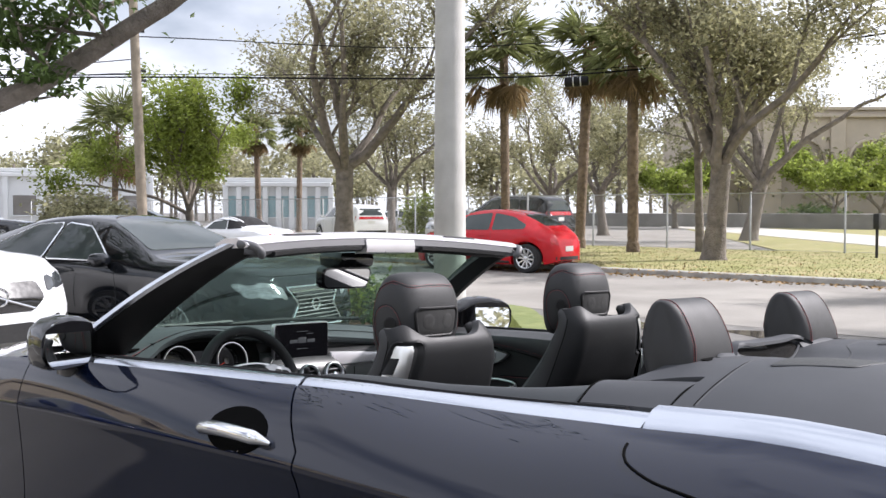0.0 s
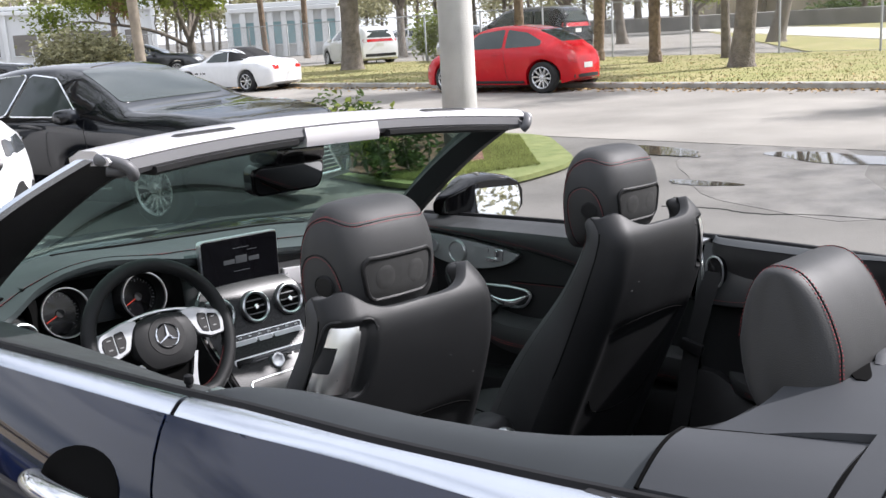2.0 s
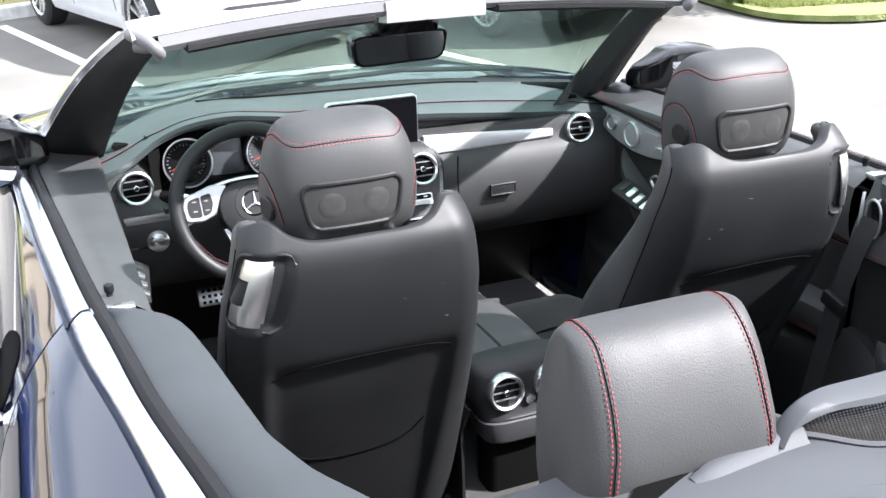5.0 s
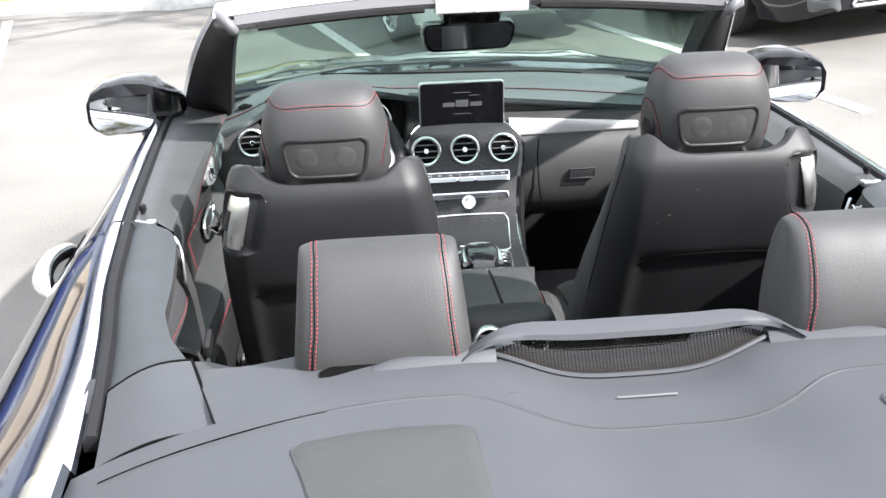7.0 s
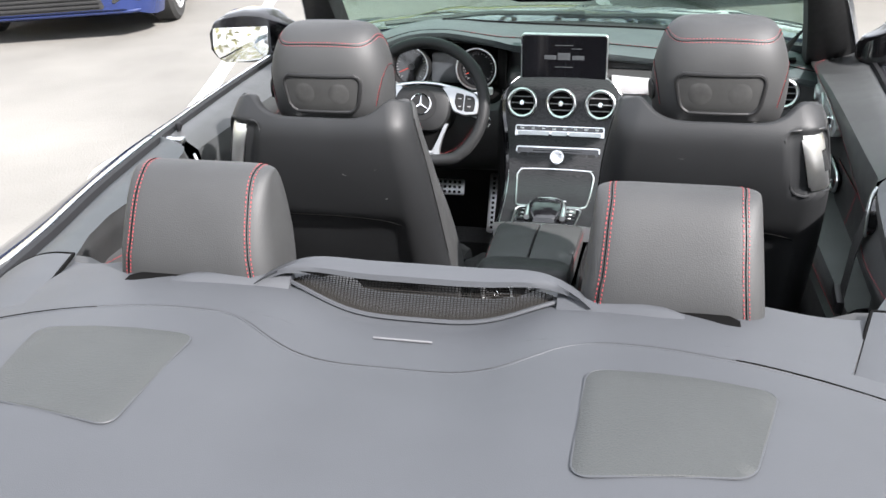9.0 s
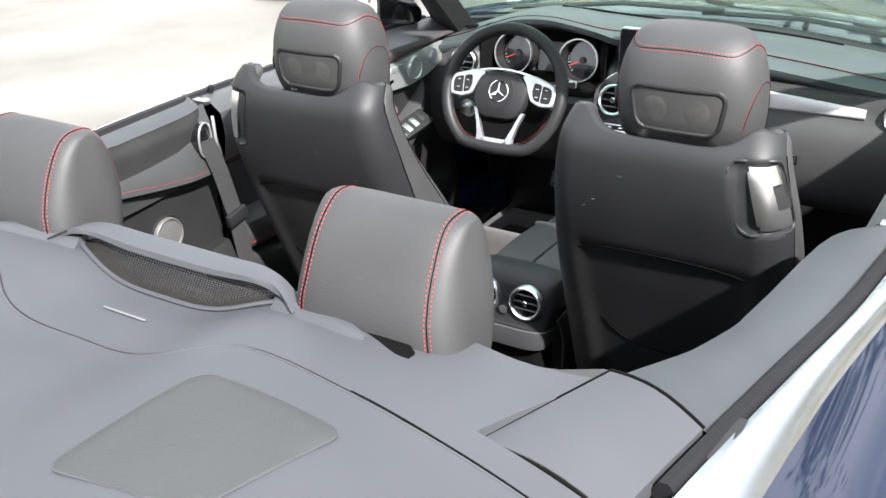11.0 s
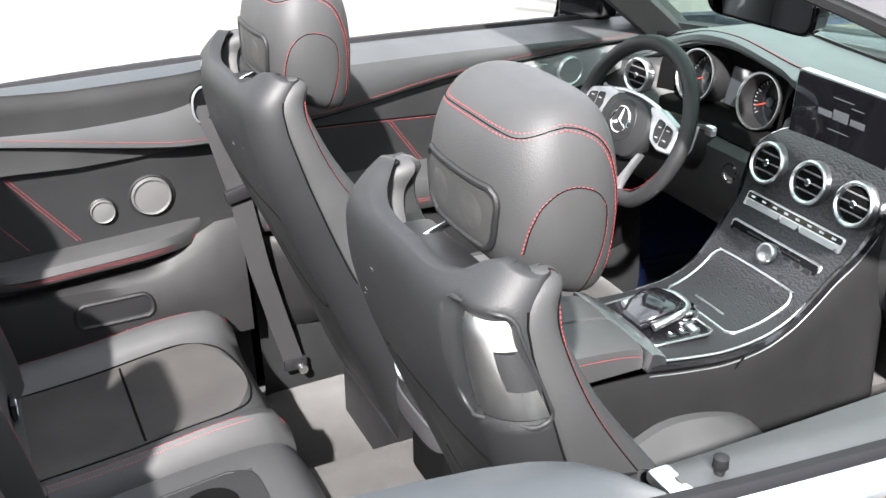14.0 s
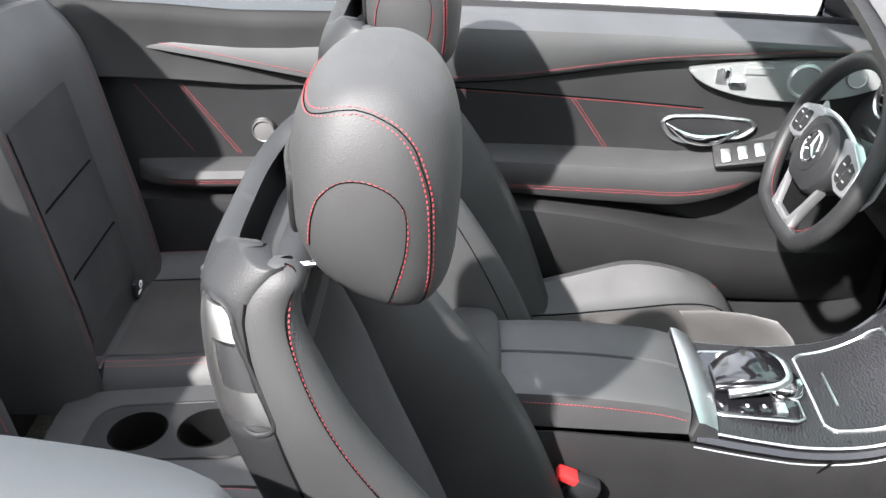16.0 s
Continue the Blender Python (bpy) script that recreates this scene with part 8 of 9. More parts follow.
handles(red, rb, [(-0.12, 0.86)], CARRED)
seams_of(red, rb, [[(0.95, 0.93), (0.9, 0.4)], [(-0.32, 0.95), (-0.36, 0.6), (-0.42, 0.32)]])
for o in both([(0.42, 0.66), (0.62, 0.66), (0.62, 0.82), (0.44, 0.82)]):
    stick(red, rb, "tail_light", o, 1, -1, TAIL, 0.06)
stick(red, rb, "rear_plate", [(-0.16, 0.50), (0.16, 0.50), (0.16, 0.62), (-0.16, 0.62)], 1, -1, PLATEM, 0.01)
stick(red, rb, "rear_bumper_trim", [(-0.5, 0.30), (0.5, 0.30), (0.5, 0.38), (-0.5, 0.38)], 1, -1, MATBLACK, 0.02)
for s in (1, -1):
    part("side_sill", tubed(outline_on(rb, [(-0.86 + j * 0.17, 0.25) for j in range(11)], 0, s, 0.0), 0.05, 8, flat=0.6), MATBLACK, red)

# small white roadster with its cloth top up
RDTOP = [(-1.96, 0.72), (-1.9, 0.82), (-1.35, 0.89), (-1.05, 0.93), (-0.75, 1.10), (-0.4, 1.205), (0.0, 1.21), (0.25, 1.12), (0.62, 0.89), (0.8, 0.85), (1.5, 0.78), (1.85, 0.66), (1.97, 0.52)]
RDBELT = [(-1.96, 0.64), (-1.5, 0.79), (0.6, 0.80), (1.5, 0.70), (1.97, 0.46)]
RDHALF = [(-1.96, 0.58), (-1.8, 0.74), (-1.2, 0.83), (0, 0.81), (1.1, 0.83), (1.6, 0.78), (1.85, 0.66), (1.97, 0.5)]
RDNARROW = [(-1.96, 0.45), (-1.3, 0.55), (-0.8, 0.52), (-0.2, 0.53), (0.3, 0.58), (0.7, 0.66), (1.5, 0.6), (1.97, 0.4)]
road, db = vehicle("white_roadster", heading(15.5, 22.8, -0.2, 1), "small white roadster with black cloth top", "car", CARWHITE, RDTOP, RDBELT, RDHALF, RDNARROW, (-1.13, 1.13), 0.29, 0.15, 7,
                   windows=[[(0.42, 0.835), (0.22, 1.05), (-0.30, 1.12), (-0.42, 0.84)]],
                   roof=([(-0.55, 0.20), (0.55, 0.20), (0.62, -1.0), (-0.62, -1.0)], CLOTHTOP))
for o in both([(0.34, 0.60), (0.56, 0.60), (0.56, 0.72), (0.36, 0.72)]):
    stick(road, db, "tail_light", o, 1, -1, TAIL, 0.04)
stick(road, db, "rear_plate", [(-0.15, 0.46), (0.15, 0.46), (0.15, 0.57), (-0.15, 0.57)], 1, -1, PLATEM, 0.01)
for s in (1, -1):
    stick(road, db, "roof_side", [(-0.46, 0.84), (-0.34, 1.13), (-0.62, 1.08), (-0.98, 0.87)], 0, s, CLOTHTOP, 0.03)
for i, w in enumerate((0.09, 0.06, 0.12, 0.07)):
    stick(road, db, "lettering_bar", [(0.42 + i * 0.14, 0.52), (0.42 + i * 0.14 + w, 0.52), (0.42 + i * 0.14 + w, 0.56), (0.42 + i * 0.14, 0.56)], 0, 1, MATBLACK, 0)
    stick(road, db, "lettering_bar", [(0.42 + i * 0.14, 0.52), (0.42 + i * 0.14 + w, 0.52), (0.42 + i * 0.14 + w, 0.56), (0.42 + i * 0.14, 0.56)], 0, -1, MATBLACK, 0)

# cars beyond the fence
crossover("white_minivan", heading(28.0, 31.5, 0.31, 0.95), "white minivan seen from behind beyond fence", CARWHITE)
crossover("black_truck", heading(29.6, 23.4, 0.02, 1.0) @ Matrix.Diagonal((1.12, 1.12, 1.20, 1)), "black sport utility vehicle beyond the fence", CARBLACK)
saloon("silver_sedan", heading(29.5, 26.3, -0.86, -0.5), "silver saloon parked beyond the wire fence", CARSILVER)
saloon("white_sedan", heading(40, 40, 0.73, -0.68), "white saloon parked in the far lot", CARWHITE)
saloon("grey_sedan", heading(21.0, 37.4, 0.73, -0.68), "dark grey saloon parked beyond the fence", CARDARK)
saloon("dark_sedan", heading(15.5, 42, 0.73, -0.68), "dark saloon in the far lot", CARDARK)
saloon("pale_sedan", heading(17.5, 49, 0.73, -0.68), "pale saloon in the far lot", CARWHITE)


# ---- ground surfaces ----
import numpy as np

GRASSB = leaf_mat("grass_blades", (0.22, 0.22, 0.10))
DRYLEAF = mat("fallen_leaves", (0.30, 0.20, 0.09), 0.9, var=0.3, scale=2, island=0.5)
MULCH = mat("red_mulch", (0.14, 0.072, 0.045), 0.95, var=0.5, scale=14, bump=1.0, bscale=30)
WATER = mat("standing_water", (0.045, 0.042, 0.036), 0.03, var=0.2, spec=0.6, rvar=0.01)
WET = mat("wet_asphalt", (0.15, 0.142, 0.13), 0.55, var=0.3, scale=3, bump=0.4, bscale=90)
BARK = mat("oak_bark", (0.175, 0.152, 0.128), 0.95, var=0.35, scale=5, bump=1.0, bscale=22)
PALMBARK = mat("palm_bark", (0.17, 0.125, 0.085), 0.95, var=0.35, scale=6, bump=1.0, bscale=14)
LEAFO = leaf_mat("oak_leaves", (0.31, 0.30, 0.18), rand=0.4)
LEAFG = leaf_mat("bright_leaves", (0.23, 0.28, 0.06))
LEAFD = leaf_mat("dark_leaves", (0.07, 0.11, 0.03))
LEAFP = leaf_mat("palm_fronds", (0.20, 0.22, 0.09), rand=0.35)
LEAFDRY = leaf_mat("dry_palm_fronds", (0.26, 0.19, 0.10), rand=0.3)
POLEM = mat("pale_concrete_pole", (0.50, 0.49, 0.46), 0.8, var=0.14, scale=2.2, bump=0.4, bscale=60)
WOODPOLE = mat("weathered_wood_pole", (0.27, 0.23, 0.18), 0.9, var=0.25, scale=3, bump=0.6, bscale=30)
GALV = mat("galvanised_steel", (0.40, 0.41, 0.41), 0.5, metal=0.5, var=0.15, scale=4)
STUCCO = mat("tan_stucco", (0.46, 0.40, 0.32), 0.9, var=0.08, scale=0.6, bump=0.3, bscale=30)
STUCCOD = mat("shaded_recess", (0.30, 0.26, 0.21), 0.9, var=0.1, scale=0.6)
WHITEWALL = mat("white_wall", (0.66, 0.68, 0.69), 0.8, var=0.06, scale=0.5)
BLUEWALL = mat("pale_blue_front", (0.26, 0.40, 0.43), 0.7, var=0.1, scale=0.5)
GREYWALL = mat("grey_low_wall", (0.19, 0.18, 0.165), 0.9, var=0.2, scale=0.8)
GRASSI = mat("green_grass_soil", (0.12, 0.155, 0.045), 0.95, var=0.4, scale=5, bump=0.8, bscale=40, col2=(0.20, 0.22, 0.08))
GRASSN = leaf_mat("green_grass_blades", (0.23, 0.26, 0.09))
rnd = random.Random(11)


def sheet(name, pts, z, material, label, thick=0.0, category="ground"):
    bm = bmesh.new()
    top_ = [V(x, y, z) for x, y in pts]
    loft(bm, [[p - V(0, 0, max(thick, 0.003)) for p in top_], top_])
    return tagged(part(name, bm, material, smooth=False), label, category, kind="structure")


def blob(cx, cy, a, b, turn, seed, n=30):
    q = random.Random(seed)
    ph = [q.uniform(0, 6.28) for _ in range(4)]
    out = []
    for i in range(n):
        t = 2 * math.pi * i / n
        k = 1 + 0.16 * math.sin(2 * t + ph[0]) + 0.12 * math.sin(3 * t + ph[1]) + 0.08 * math.sin(5 * t + ph[2])
        x, y = a * k * math.cos(t), b * k * math.sin(t)
        out.append((cx + x * math.cos(turn) - y * math.sin(turn), cy + x * math.sin(turn) + y * math.cos(turn)))
    return out


sheet("road", [(9.0, -60), (16.5, -60), (16.5, 120), (9.0, 120)], 0.006, ROADM, "pale worn asphalt street", category="road")
sheet("lot_surface", [(28.5, 12), (60, 30), (60, 110), (-20, 110), (-20, 60), (9.0, 36), (28.5, 36)], 0.004, ROADM, "pale asphalt of the far lot", category="ground")
sheet("grass_strip", [(16.72, -60), (28.4, -60), (28.4, 33), (16.72, 33)], 0.10, GRASSG, "sparse dry grass strip along street", 0.1, "grass")
sheet("far_grass", [(28.4, -80), (200, -80), (200, 120), (60, 32), (28.4, 11)], 0.03, GRASSG, "mown grass beyond the wire fence", 0.03, "grass")
sheet("pale_path", [(30, 5.5), (44, 10), (200, 140), (90, 57)], 0.05, PATHM, "pale gravel path beyond fence", 0.02, "path")
sheet("side_grass", [(-40, -30), (-12.5, -30), (-13.5, 9.9), (-40, 9.9)], 0.08, GRASSI, "green grass beside the lot", 0.08, "grass")
sheet("front_grass", [(-7.5, 9.9), (-3.7, 10.22), (-2.2, 9.6), (6, 12), (6, 26), (-30, 26), (-30, 9.9)], 0.10, GRASSG, "grass behind a white kerb", 0.1, "grass")
for (x0, y0), (x1, y1) in (((-2.5, 3.15), (-4.1, 9.5)), ((-0.05, 5.5), (-1.0, 9.4)), ((2.75, 3.2), (1.3, 9.3))):
    d = Vector((y1 - y0, x0 - x1)).normalized() * 0.052
    bm = lofted([[V(x + d.x * s, y + d.y * s, z + ground_z(x, y)) for s, z in ((-1, -0.01), (-1, 0.004), (1, 0.004), (1, -0.01))]
                 for x, y in [(x0 + (x1 - x0) * i / 24, y0 + (y1 - y0) * i / 24) for i in range(25)]])
    tagged(part("parking_line", bm, WHITEPAINT, smooth=False), "worn white painted parking line on asphalt", "parking line", "parking lines", kind="structure")


def kerb(name, line, h=0.13, w=0.15, material=None, label="weathered concrete kerb", step=None):
    line = [Vector(p) for p in line]
    rings = []
    for i, p in enumerate(line):
        d = (line[min(i + 1, len(line) - 1)] - line[max(i - 1, 0)]).normalized()
        s = V(d.y, -d.x, 0) * w / 2
        q = V(p.x, p.y, 0)
        rings.append([q - s + V(0, 0, -0.02), q - s + V(0, 0, h - 0.02), q - s * 0.75 + V(0, 0, h), q + s * 0.75 + V(0, 0, h), q + s + V(0, 0, h - 0.02), q + s + V(0, 0, -0.02)])
    return tagged(part(name, lofted(rings), material or CONCRETE), label, "kerb", kind="structure")


kerb("street_kerb", [(16.6, -60 + i * 4) for i in range(24)], 0.12, 0.22, label="weathered concrete street kerb")
kerb("white_kerb", [(-7.5, 9.85), (-3.75, 10.12), (-2.25, 9.5), (6, 11.9)], 0.14, 0.17, WHITEPAINT, "white painted concrete kerb")
ISL = [Vector(p) for p in ((5.0, 4.75), (5.6, 4.25), (6.9, 4.4), (8.7, 6.2), (8.7, 7.6), (7.4, 9.6), (5.9, 9.4), (5.3, 6.9), (5.05, 5.6))]
isl = rounded(ISL, 0.5, 4)
sheet("island_bed", [(p.x, p.y) for p in rounded([Vector(q) for q in ((5.2, 5.5), (5.8, 5.15), (6.7, 5.35), (8.1, 6.9), (8.4, 7.6), (7.4, 9.4), (6.0, 9.2), (5.4, 6.9))], 0.3, 4)], 0.085, MULCH, "reddish mulch bed of the island", 0.05, "ground")
sheet("island_grass", [(p.x, p.y) for p in isl], 0.07, GRASSI, "green grass of the island", 0.05, "grass")
sheet("wet_patch", blob(7.5, 2.5, 2.0, 1.0, 0.5, 3), 0.003, WET, "damp dark asphalt round puddles", category="ground")
sheet("puddle", blob(8.35, 2.15, 0.36, 0.85, -0.15, 5), 0.008, WATER, "shallow puddle reflecting the sky", category="puddle")
sheet("puddle", blob(6.5, 2.75, 0.14, 0.3, 0.1, 6), 0.008, WATER, "small dark puddle on the asphalt", category="puddle")
sheet("puddle", blob(8.2, 4.3, 0.25, 0.75, -0.3, 7), 0.012, WATER, "brown puddle beside the grass island", category="puddle")
cr = spline([(5.4, 2.5, 0.004), (5.5, 2.1, 0.004), (5.45, 1.7, 0.004), (5.6, 1.3, 0.004), (5.65, 0.84, 0.004)], 0.06)
tagged(part("asphalt_crack", tubed([p + V(rnd.uniform(-0.012, 0.012), 0, -0.004) for p in cr], 0.007, 4), MATBLACK), "narrow dark crack in asphalt", "crack", kind="structure")


# ---- leaves, blades and trees ----
def leaf_mesh(name, centres, dirs, ups, length, width, material, parent, label="", kind=""):
    """Many folded leaves, four corners each, as one mesh."""
    c, d, u = np.array(centres), np.array(dirs), np.array(ups)
    n = len(c)
    d /= np.linalg.norm(d, axis=1)[:, None]
    s = np.cross(d, u)
    s /= np.linalg.norm(s, axis=1)[:, None] + 1e-9
    up = np.cross(s, d)
    g = np.random.default_rng(n)
    L = (length * g.uniform(0.7, 1.3, n))[:, None]
    W = (width * g.uniform(0.7, 1.3, n))[:, None]
    p0, p2 = c - d * L * 0.5, c + d * L * 0.5 - up * L * 0.12
    p1, p3 = c + s * W * 0.5 + up * W * 0.15, c - s * W * 0.5 + up * W * 0.15
    v = np.stack([p0, p1, p2, p3], 1).reshape(-1, 3)
    f = [(4 * i, 4 * i + 1, 4 * i + 2) for i in range(n)] + [(4 * i, 4 * i + 2, 4 * i + 3) for i in range(n)]
    me = bpy.data.meshes.new(name)
    me.from_pydata(v.tolist(), [], f)
    me.materials.append(material)
    ob = new(name, me)
    if parent:
        ob.parent = parent
    return tagged(ob, label, kind=kind)


def limb(bm, a, d, length, r0, r1, q, bend=0.25, lift=0.0, n=7, seg=6):
    pts, rr = [Vector(a)], [r0]
    d = Vector(d).normalized()
    for i in range(seg):
        d = (d + V(q.uniform(-bend, bend), q.uniform(-bend, bend), q.uniform(-bend, bend) * 0.6 + lift)).normalized()
        pts.append(pts[-1] + d * length / seg)
        rr.append(r0 + (r1 - r0) * (i + 1) / seg)
    tube(bm, pts, rr, n)
    return pts, d


def oak(x, y, seed, height=2.2, r=0.3, spread=4.5, leaves=9000, leaf=None, label="spreading oak tree with sparse olive leaves", limbs=5, size=0.13, rise=0.55, z0=0.1, forks=4, name="oak_tree"):
    q = random.Random(seed)
    t = empty(name, pose(x, y, z0), label, "tree")
    bm = bmesh.new()
    lean = V(q.uniform(-0.15, 0.15), q.uniform(-0.15, 0.15), 1)
    foot = [V(0, 0, -0.1), V(0, 0, 0.12), lean * height * 0.35, lean * height * 0.7, lean * height]
    tube(bm, foot, [r * 1.5, r * 1.2, r * 0.95, r * 0.92, r * 0.95], 12)
    tips, tipw = [], []
    off = q.uniform(0, 6.28)
    for i in range(limbs):
        a = off + 2 * math.pi * i / limbs + q.uniform(-0.35, 0.35)
        e = rise + q.uniform(-0.25, 0.3)
        start = lean * height * q.uniform(0.82, 1.0)
        d = V(math.cos(a) * math.cos(e), math.sin(a) * math.cos(e), math.sin(e) + 0.25)
        rl = r * q.uniform(0.42, 0.62)
        pts, dd = limb(bm, start, d, spread * q.uniform(0.7, 1.05), rl, rl * 0.42, q, 0.28, 0.02, 8)
        for j in range(forks):
            k = q.randint(2, 6)
            b = q.uniform(0, 6.28)
            d2 = (pts[k] - pts[k - 1]).normalized() + V(math.cos(b), math.sin(b), q.uniform(-0.1, 0.9)) * 0.75
            p2, _ = limb(bm, pts[k], d2, spread * q.uniform(0.35, 0.6), rl * 0.42, rl * 0.12, q, 0.35, 0.03, 6)
            for w in range(5):
                b = q.uniform(0, 6.28)
                k2 = q.randint(2, 6)
                d3 = (p2[k2] - p2[k2 - 1]).normalized() + V(math.cos(b), math.sin(b), q.uniform(-0.4, 0.8)) * 0.9
                p3, _ = limb(bm, p2[k2], d3, spread * q.uniform(0.14, 0.3), rl * 0.14, rl * 0.04, q, 0.4, 0.0, 4, 4)
                tips += p3[1:]
            tips += p2[4:]
    part("trunk", bm, BARK, t)
    c, d, u = [], [], []
    for i in range(leaves):
        p = tips[q.randrange(len(tips))]
        s = spread * 0.062
        c.append((p.x + q.gauss(0, s), p.y + q.gauss(0, s), p.z + q.gauss(0, s * 0.8)))
        d.append((q.gauss(0, 1), q.gauss(0, 1), q.gauss(0, 0.7) + 1e-3))
        u.append((q.gauss(0, 0.6), q.gauss(0, 0.6), 1))
    leaf_mesh("crown", c, d, u, size, size * 0.55, leaf or LEAFO, t)
    return t


def palm(x, y, seed, height=5.6, r=0.17, fronds=52, label="tall cabbage palm with grey trunk", crown=1.5, z0=0.1):
    q = random.Random(seed)
    t = empty("palm_tree", pose(x, y, z0), label, "palm")
    lean = V(q.uniform(-0.03, 0.03), q.uniform(-0.03, 0.03), 1)
    bm = bmesh.new()
    k = 34
    tube(bm, [lean * height * i / k for i in range(k + 1)], [r * (1.25 if i < 2 else 1.0 + (0.05 if i % 2 else -0.03)) for i in range(k + 1)], 12)
    part("trunk", bm, PALMBARK, t)
    sets = {"crown": [], "dry_fronds": []}
    stems = bmesh.new()
    for i in range(fronds):
        dry = i > fronds * 0.78
        a = i * 2.399 + q.uniform(-0.2, 0.2)
        e = q.uniform(-1.35, -0.7) if dry else q.uniform(-0.55, 1.35)
        d = V(math.cos(a) * math.cos(e), math.sin(a) * math.cos(e), math.sin(e))
        base = lean * (height - 0.1)
        L = crown * q.uniform(0.5, 0.7)
        mid = base + d * L
        tube(stems, [base, base + d * L * 0.5 + V(0, 0, 0.06), mid], [0.02, 0.015, 0.01], 4)
        sd = d.cross(V(0, 0, 1)).normalized()
        up = sd.cross(d)
        for j in range(22):
            f = (j / 21 - 0.5) * 2
            ang = f * 1.9
            dd = (d * math.cos(ang) + sd * math.sin(ang) + up * 0.15 * q.uniform(-1, 1) - V(0, 0, 0.30 + 0.25 * abs(f))).normalized()
            ll = crown * (0.55 - 0.16 * abs(f)) * q.uniform(0.85, 1.1)
            sets["dry_fronds" if dry else "crown"].append((mid + dd * ll * 0.5, dd, up, ll))
    part("frond_stems", stems, LEAFDRY, t)
    for nm, rows in sets.items():
        leaf_mesh(nm, [tuple(a[0]) for a in rows], [tuple(a[1]) for a in rows], [tuple(a[2]) for a in rows], crown * 0.48, 0.055, LEAFP if nm == "crown" else LEAFDRY, t)
    return t


def bush(name, x, y, a, h, seed, leaves, size, leaf, label, z0=0.05):
    q = random.Random(seed)
    t = empty(name, pose(x, y, z0), label, "bush")
    bm = bmesh.new()
    c, d, u = [], [], []
    tips = []
    for i in range(max(7, int(a * 14))):
        b = q.uniform(0, 6.28)
        f = q.uniform(0.1, 0.8)
        pts, _ = limb(bm, (math.cos(b) * a * f * 0.6, math.sin(b) * a * f * 0.6, -0.03), (math.cos(b) * f * a, math.sin(b) * f * a, h * 1.2), h * q.uniform(0.7, 1.05), 0.012, 0.004, q, 0.3, 0, 5)
        tips += pts[2:]
    part("stems", bm, BARK, t)
    for i in range(leaves):
        p = tips[q.randrange(len(tips))]
        c.append((p.x + q.gauss(0, a * 0.14), p.y + q.gauss(0, a * 0.14), max(0.02, p.z + q.gauss(0, h * 0.1))))
        d.append((q.gauss(0, 1), q.gauss(0, 1), q.gauss(0.2, 0.5)))
        u.append((q.gauss(0, 0.5), q.gauss(0, 0.5), 1))
    leaf_mesh("leaves", c, d, u, size, size * 0.6, leaf, t)
    return t


oak(21.7, 10.2, 4, 2.5, 0.27, 5.0, 18000, limbs=7, label="grey-barked oak with several spreading limbs", rise=1.02, size=0.15)
oak(23.2, 26.5, 9, 3.0, 0.36, 7.0, 17000, limbs=7, label="large old oak with wide spreading limbs", rise=0.78, size=0.18)
oak(40, 18, 15, 2.6, 0.33, 5.4, 14000, limbs=6, label="oak with bare dark limbs beyond fence", rise=1.0, size=0.16)
oak(44, 28.5, 21, 2.2, 0.26, 4.8, 9000, label="leafy olive tree beyond the fence", size=0.2, rise=0.8)
oak(46, 34, 22, 2.2, 0.26, 5.2, 9000, label="leafy olive tree beyond the fence", size=0.2, rise=0.8)
oak(35, 36, 23, 2.5, 0.22, 5.5, 9000, label="thin tree beside the far lot", size=0.2, rise=0.9)
oak(26, 12.9, 27, 3.4, 0.13, 3.6, 12000, label="slender tree beside the wire fence", limbs=4, size=0.13, rise=0.95)
oak(23, 36.7, 31, 1.3, 0.2, 4.8, 20000, LEAFG, "bright yellow-green leafy tree", size=0.2, rise=0.55, forks=5)
oak(73, 27, 33, 1.6, 0.22, 4.6, 6000, LEAFG, "fresh green small tree by embankment", size=0.34, rise=0.5, z0=0.0)
oak(80, 26, 34, 1.6, 0.22, 4.6, 6000, LEAFG, "fresh green small tree by embankment", size=0.34, rise=0.5, z0=0.0)
oak(65, 36, 35, 1.6, 0.22, 4.2, 6000, LEAFG, "fresh green small tree by embankment", size=0.34, rise=0.5, z0=0.0)
oak(7, -16, 41, 2.4, 0.35, 5.5, 8000, label="oak on the lot behind", size=0.2, z0=0.0)
oak(-13, -15, 42, 2.4, 0.35, 5.5, 8000, label="oak on the lot behind", size=0.2, z0=0.0)
oak(-3, -24, 44, 2.4, 0.35, 6.0, 9000, label="oak on the lot behind", size=0.22, z0=0.0)
oak(-17, -4, 45, 2.4, 0.35, 6.0, 9000, label="oak beside the lot", size=0.22, z0=0.1)
oak(-18, 5, 46, 2.2, 0.35, 6.0, 9000, label="oak beside the lot", size=0.22, z0=0.1)
oak(20, -4, 43, 2.4, 0.35, 5.0, 10000, label="oak on the grass strip", size=0.18)
palm(24.5, 14.4, 51, 6.2, crown=1.7)
palm(25.9, 17.4, 52, 6.8, crown=1.7)
palm(27.3, 21.8, 53, 7.3, crown=2.2)
palm(25.8, 48.7, 54, 5.6, crown=2.7, z0=0.0, fronds=64)
palm(34.5, 47, 55, 6.2, crown=1.5, z0=0.0)
palm(37.5, 47, 56, 6.4, crown=1.5, z0=0.0)
bush("shrub", 17.3, 35.6, 2.0, 2.0, 61, 4500, 0.24, LEAFO, "tall yellowish shrub by the pole")
bush("shrub", 30.5, 29.5, 1.1, 2.0, 62, 1800, 0.2, LEAFG, "bright green shrub beyond fence")
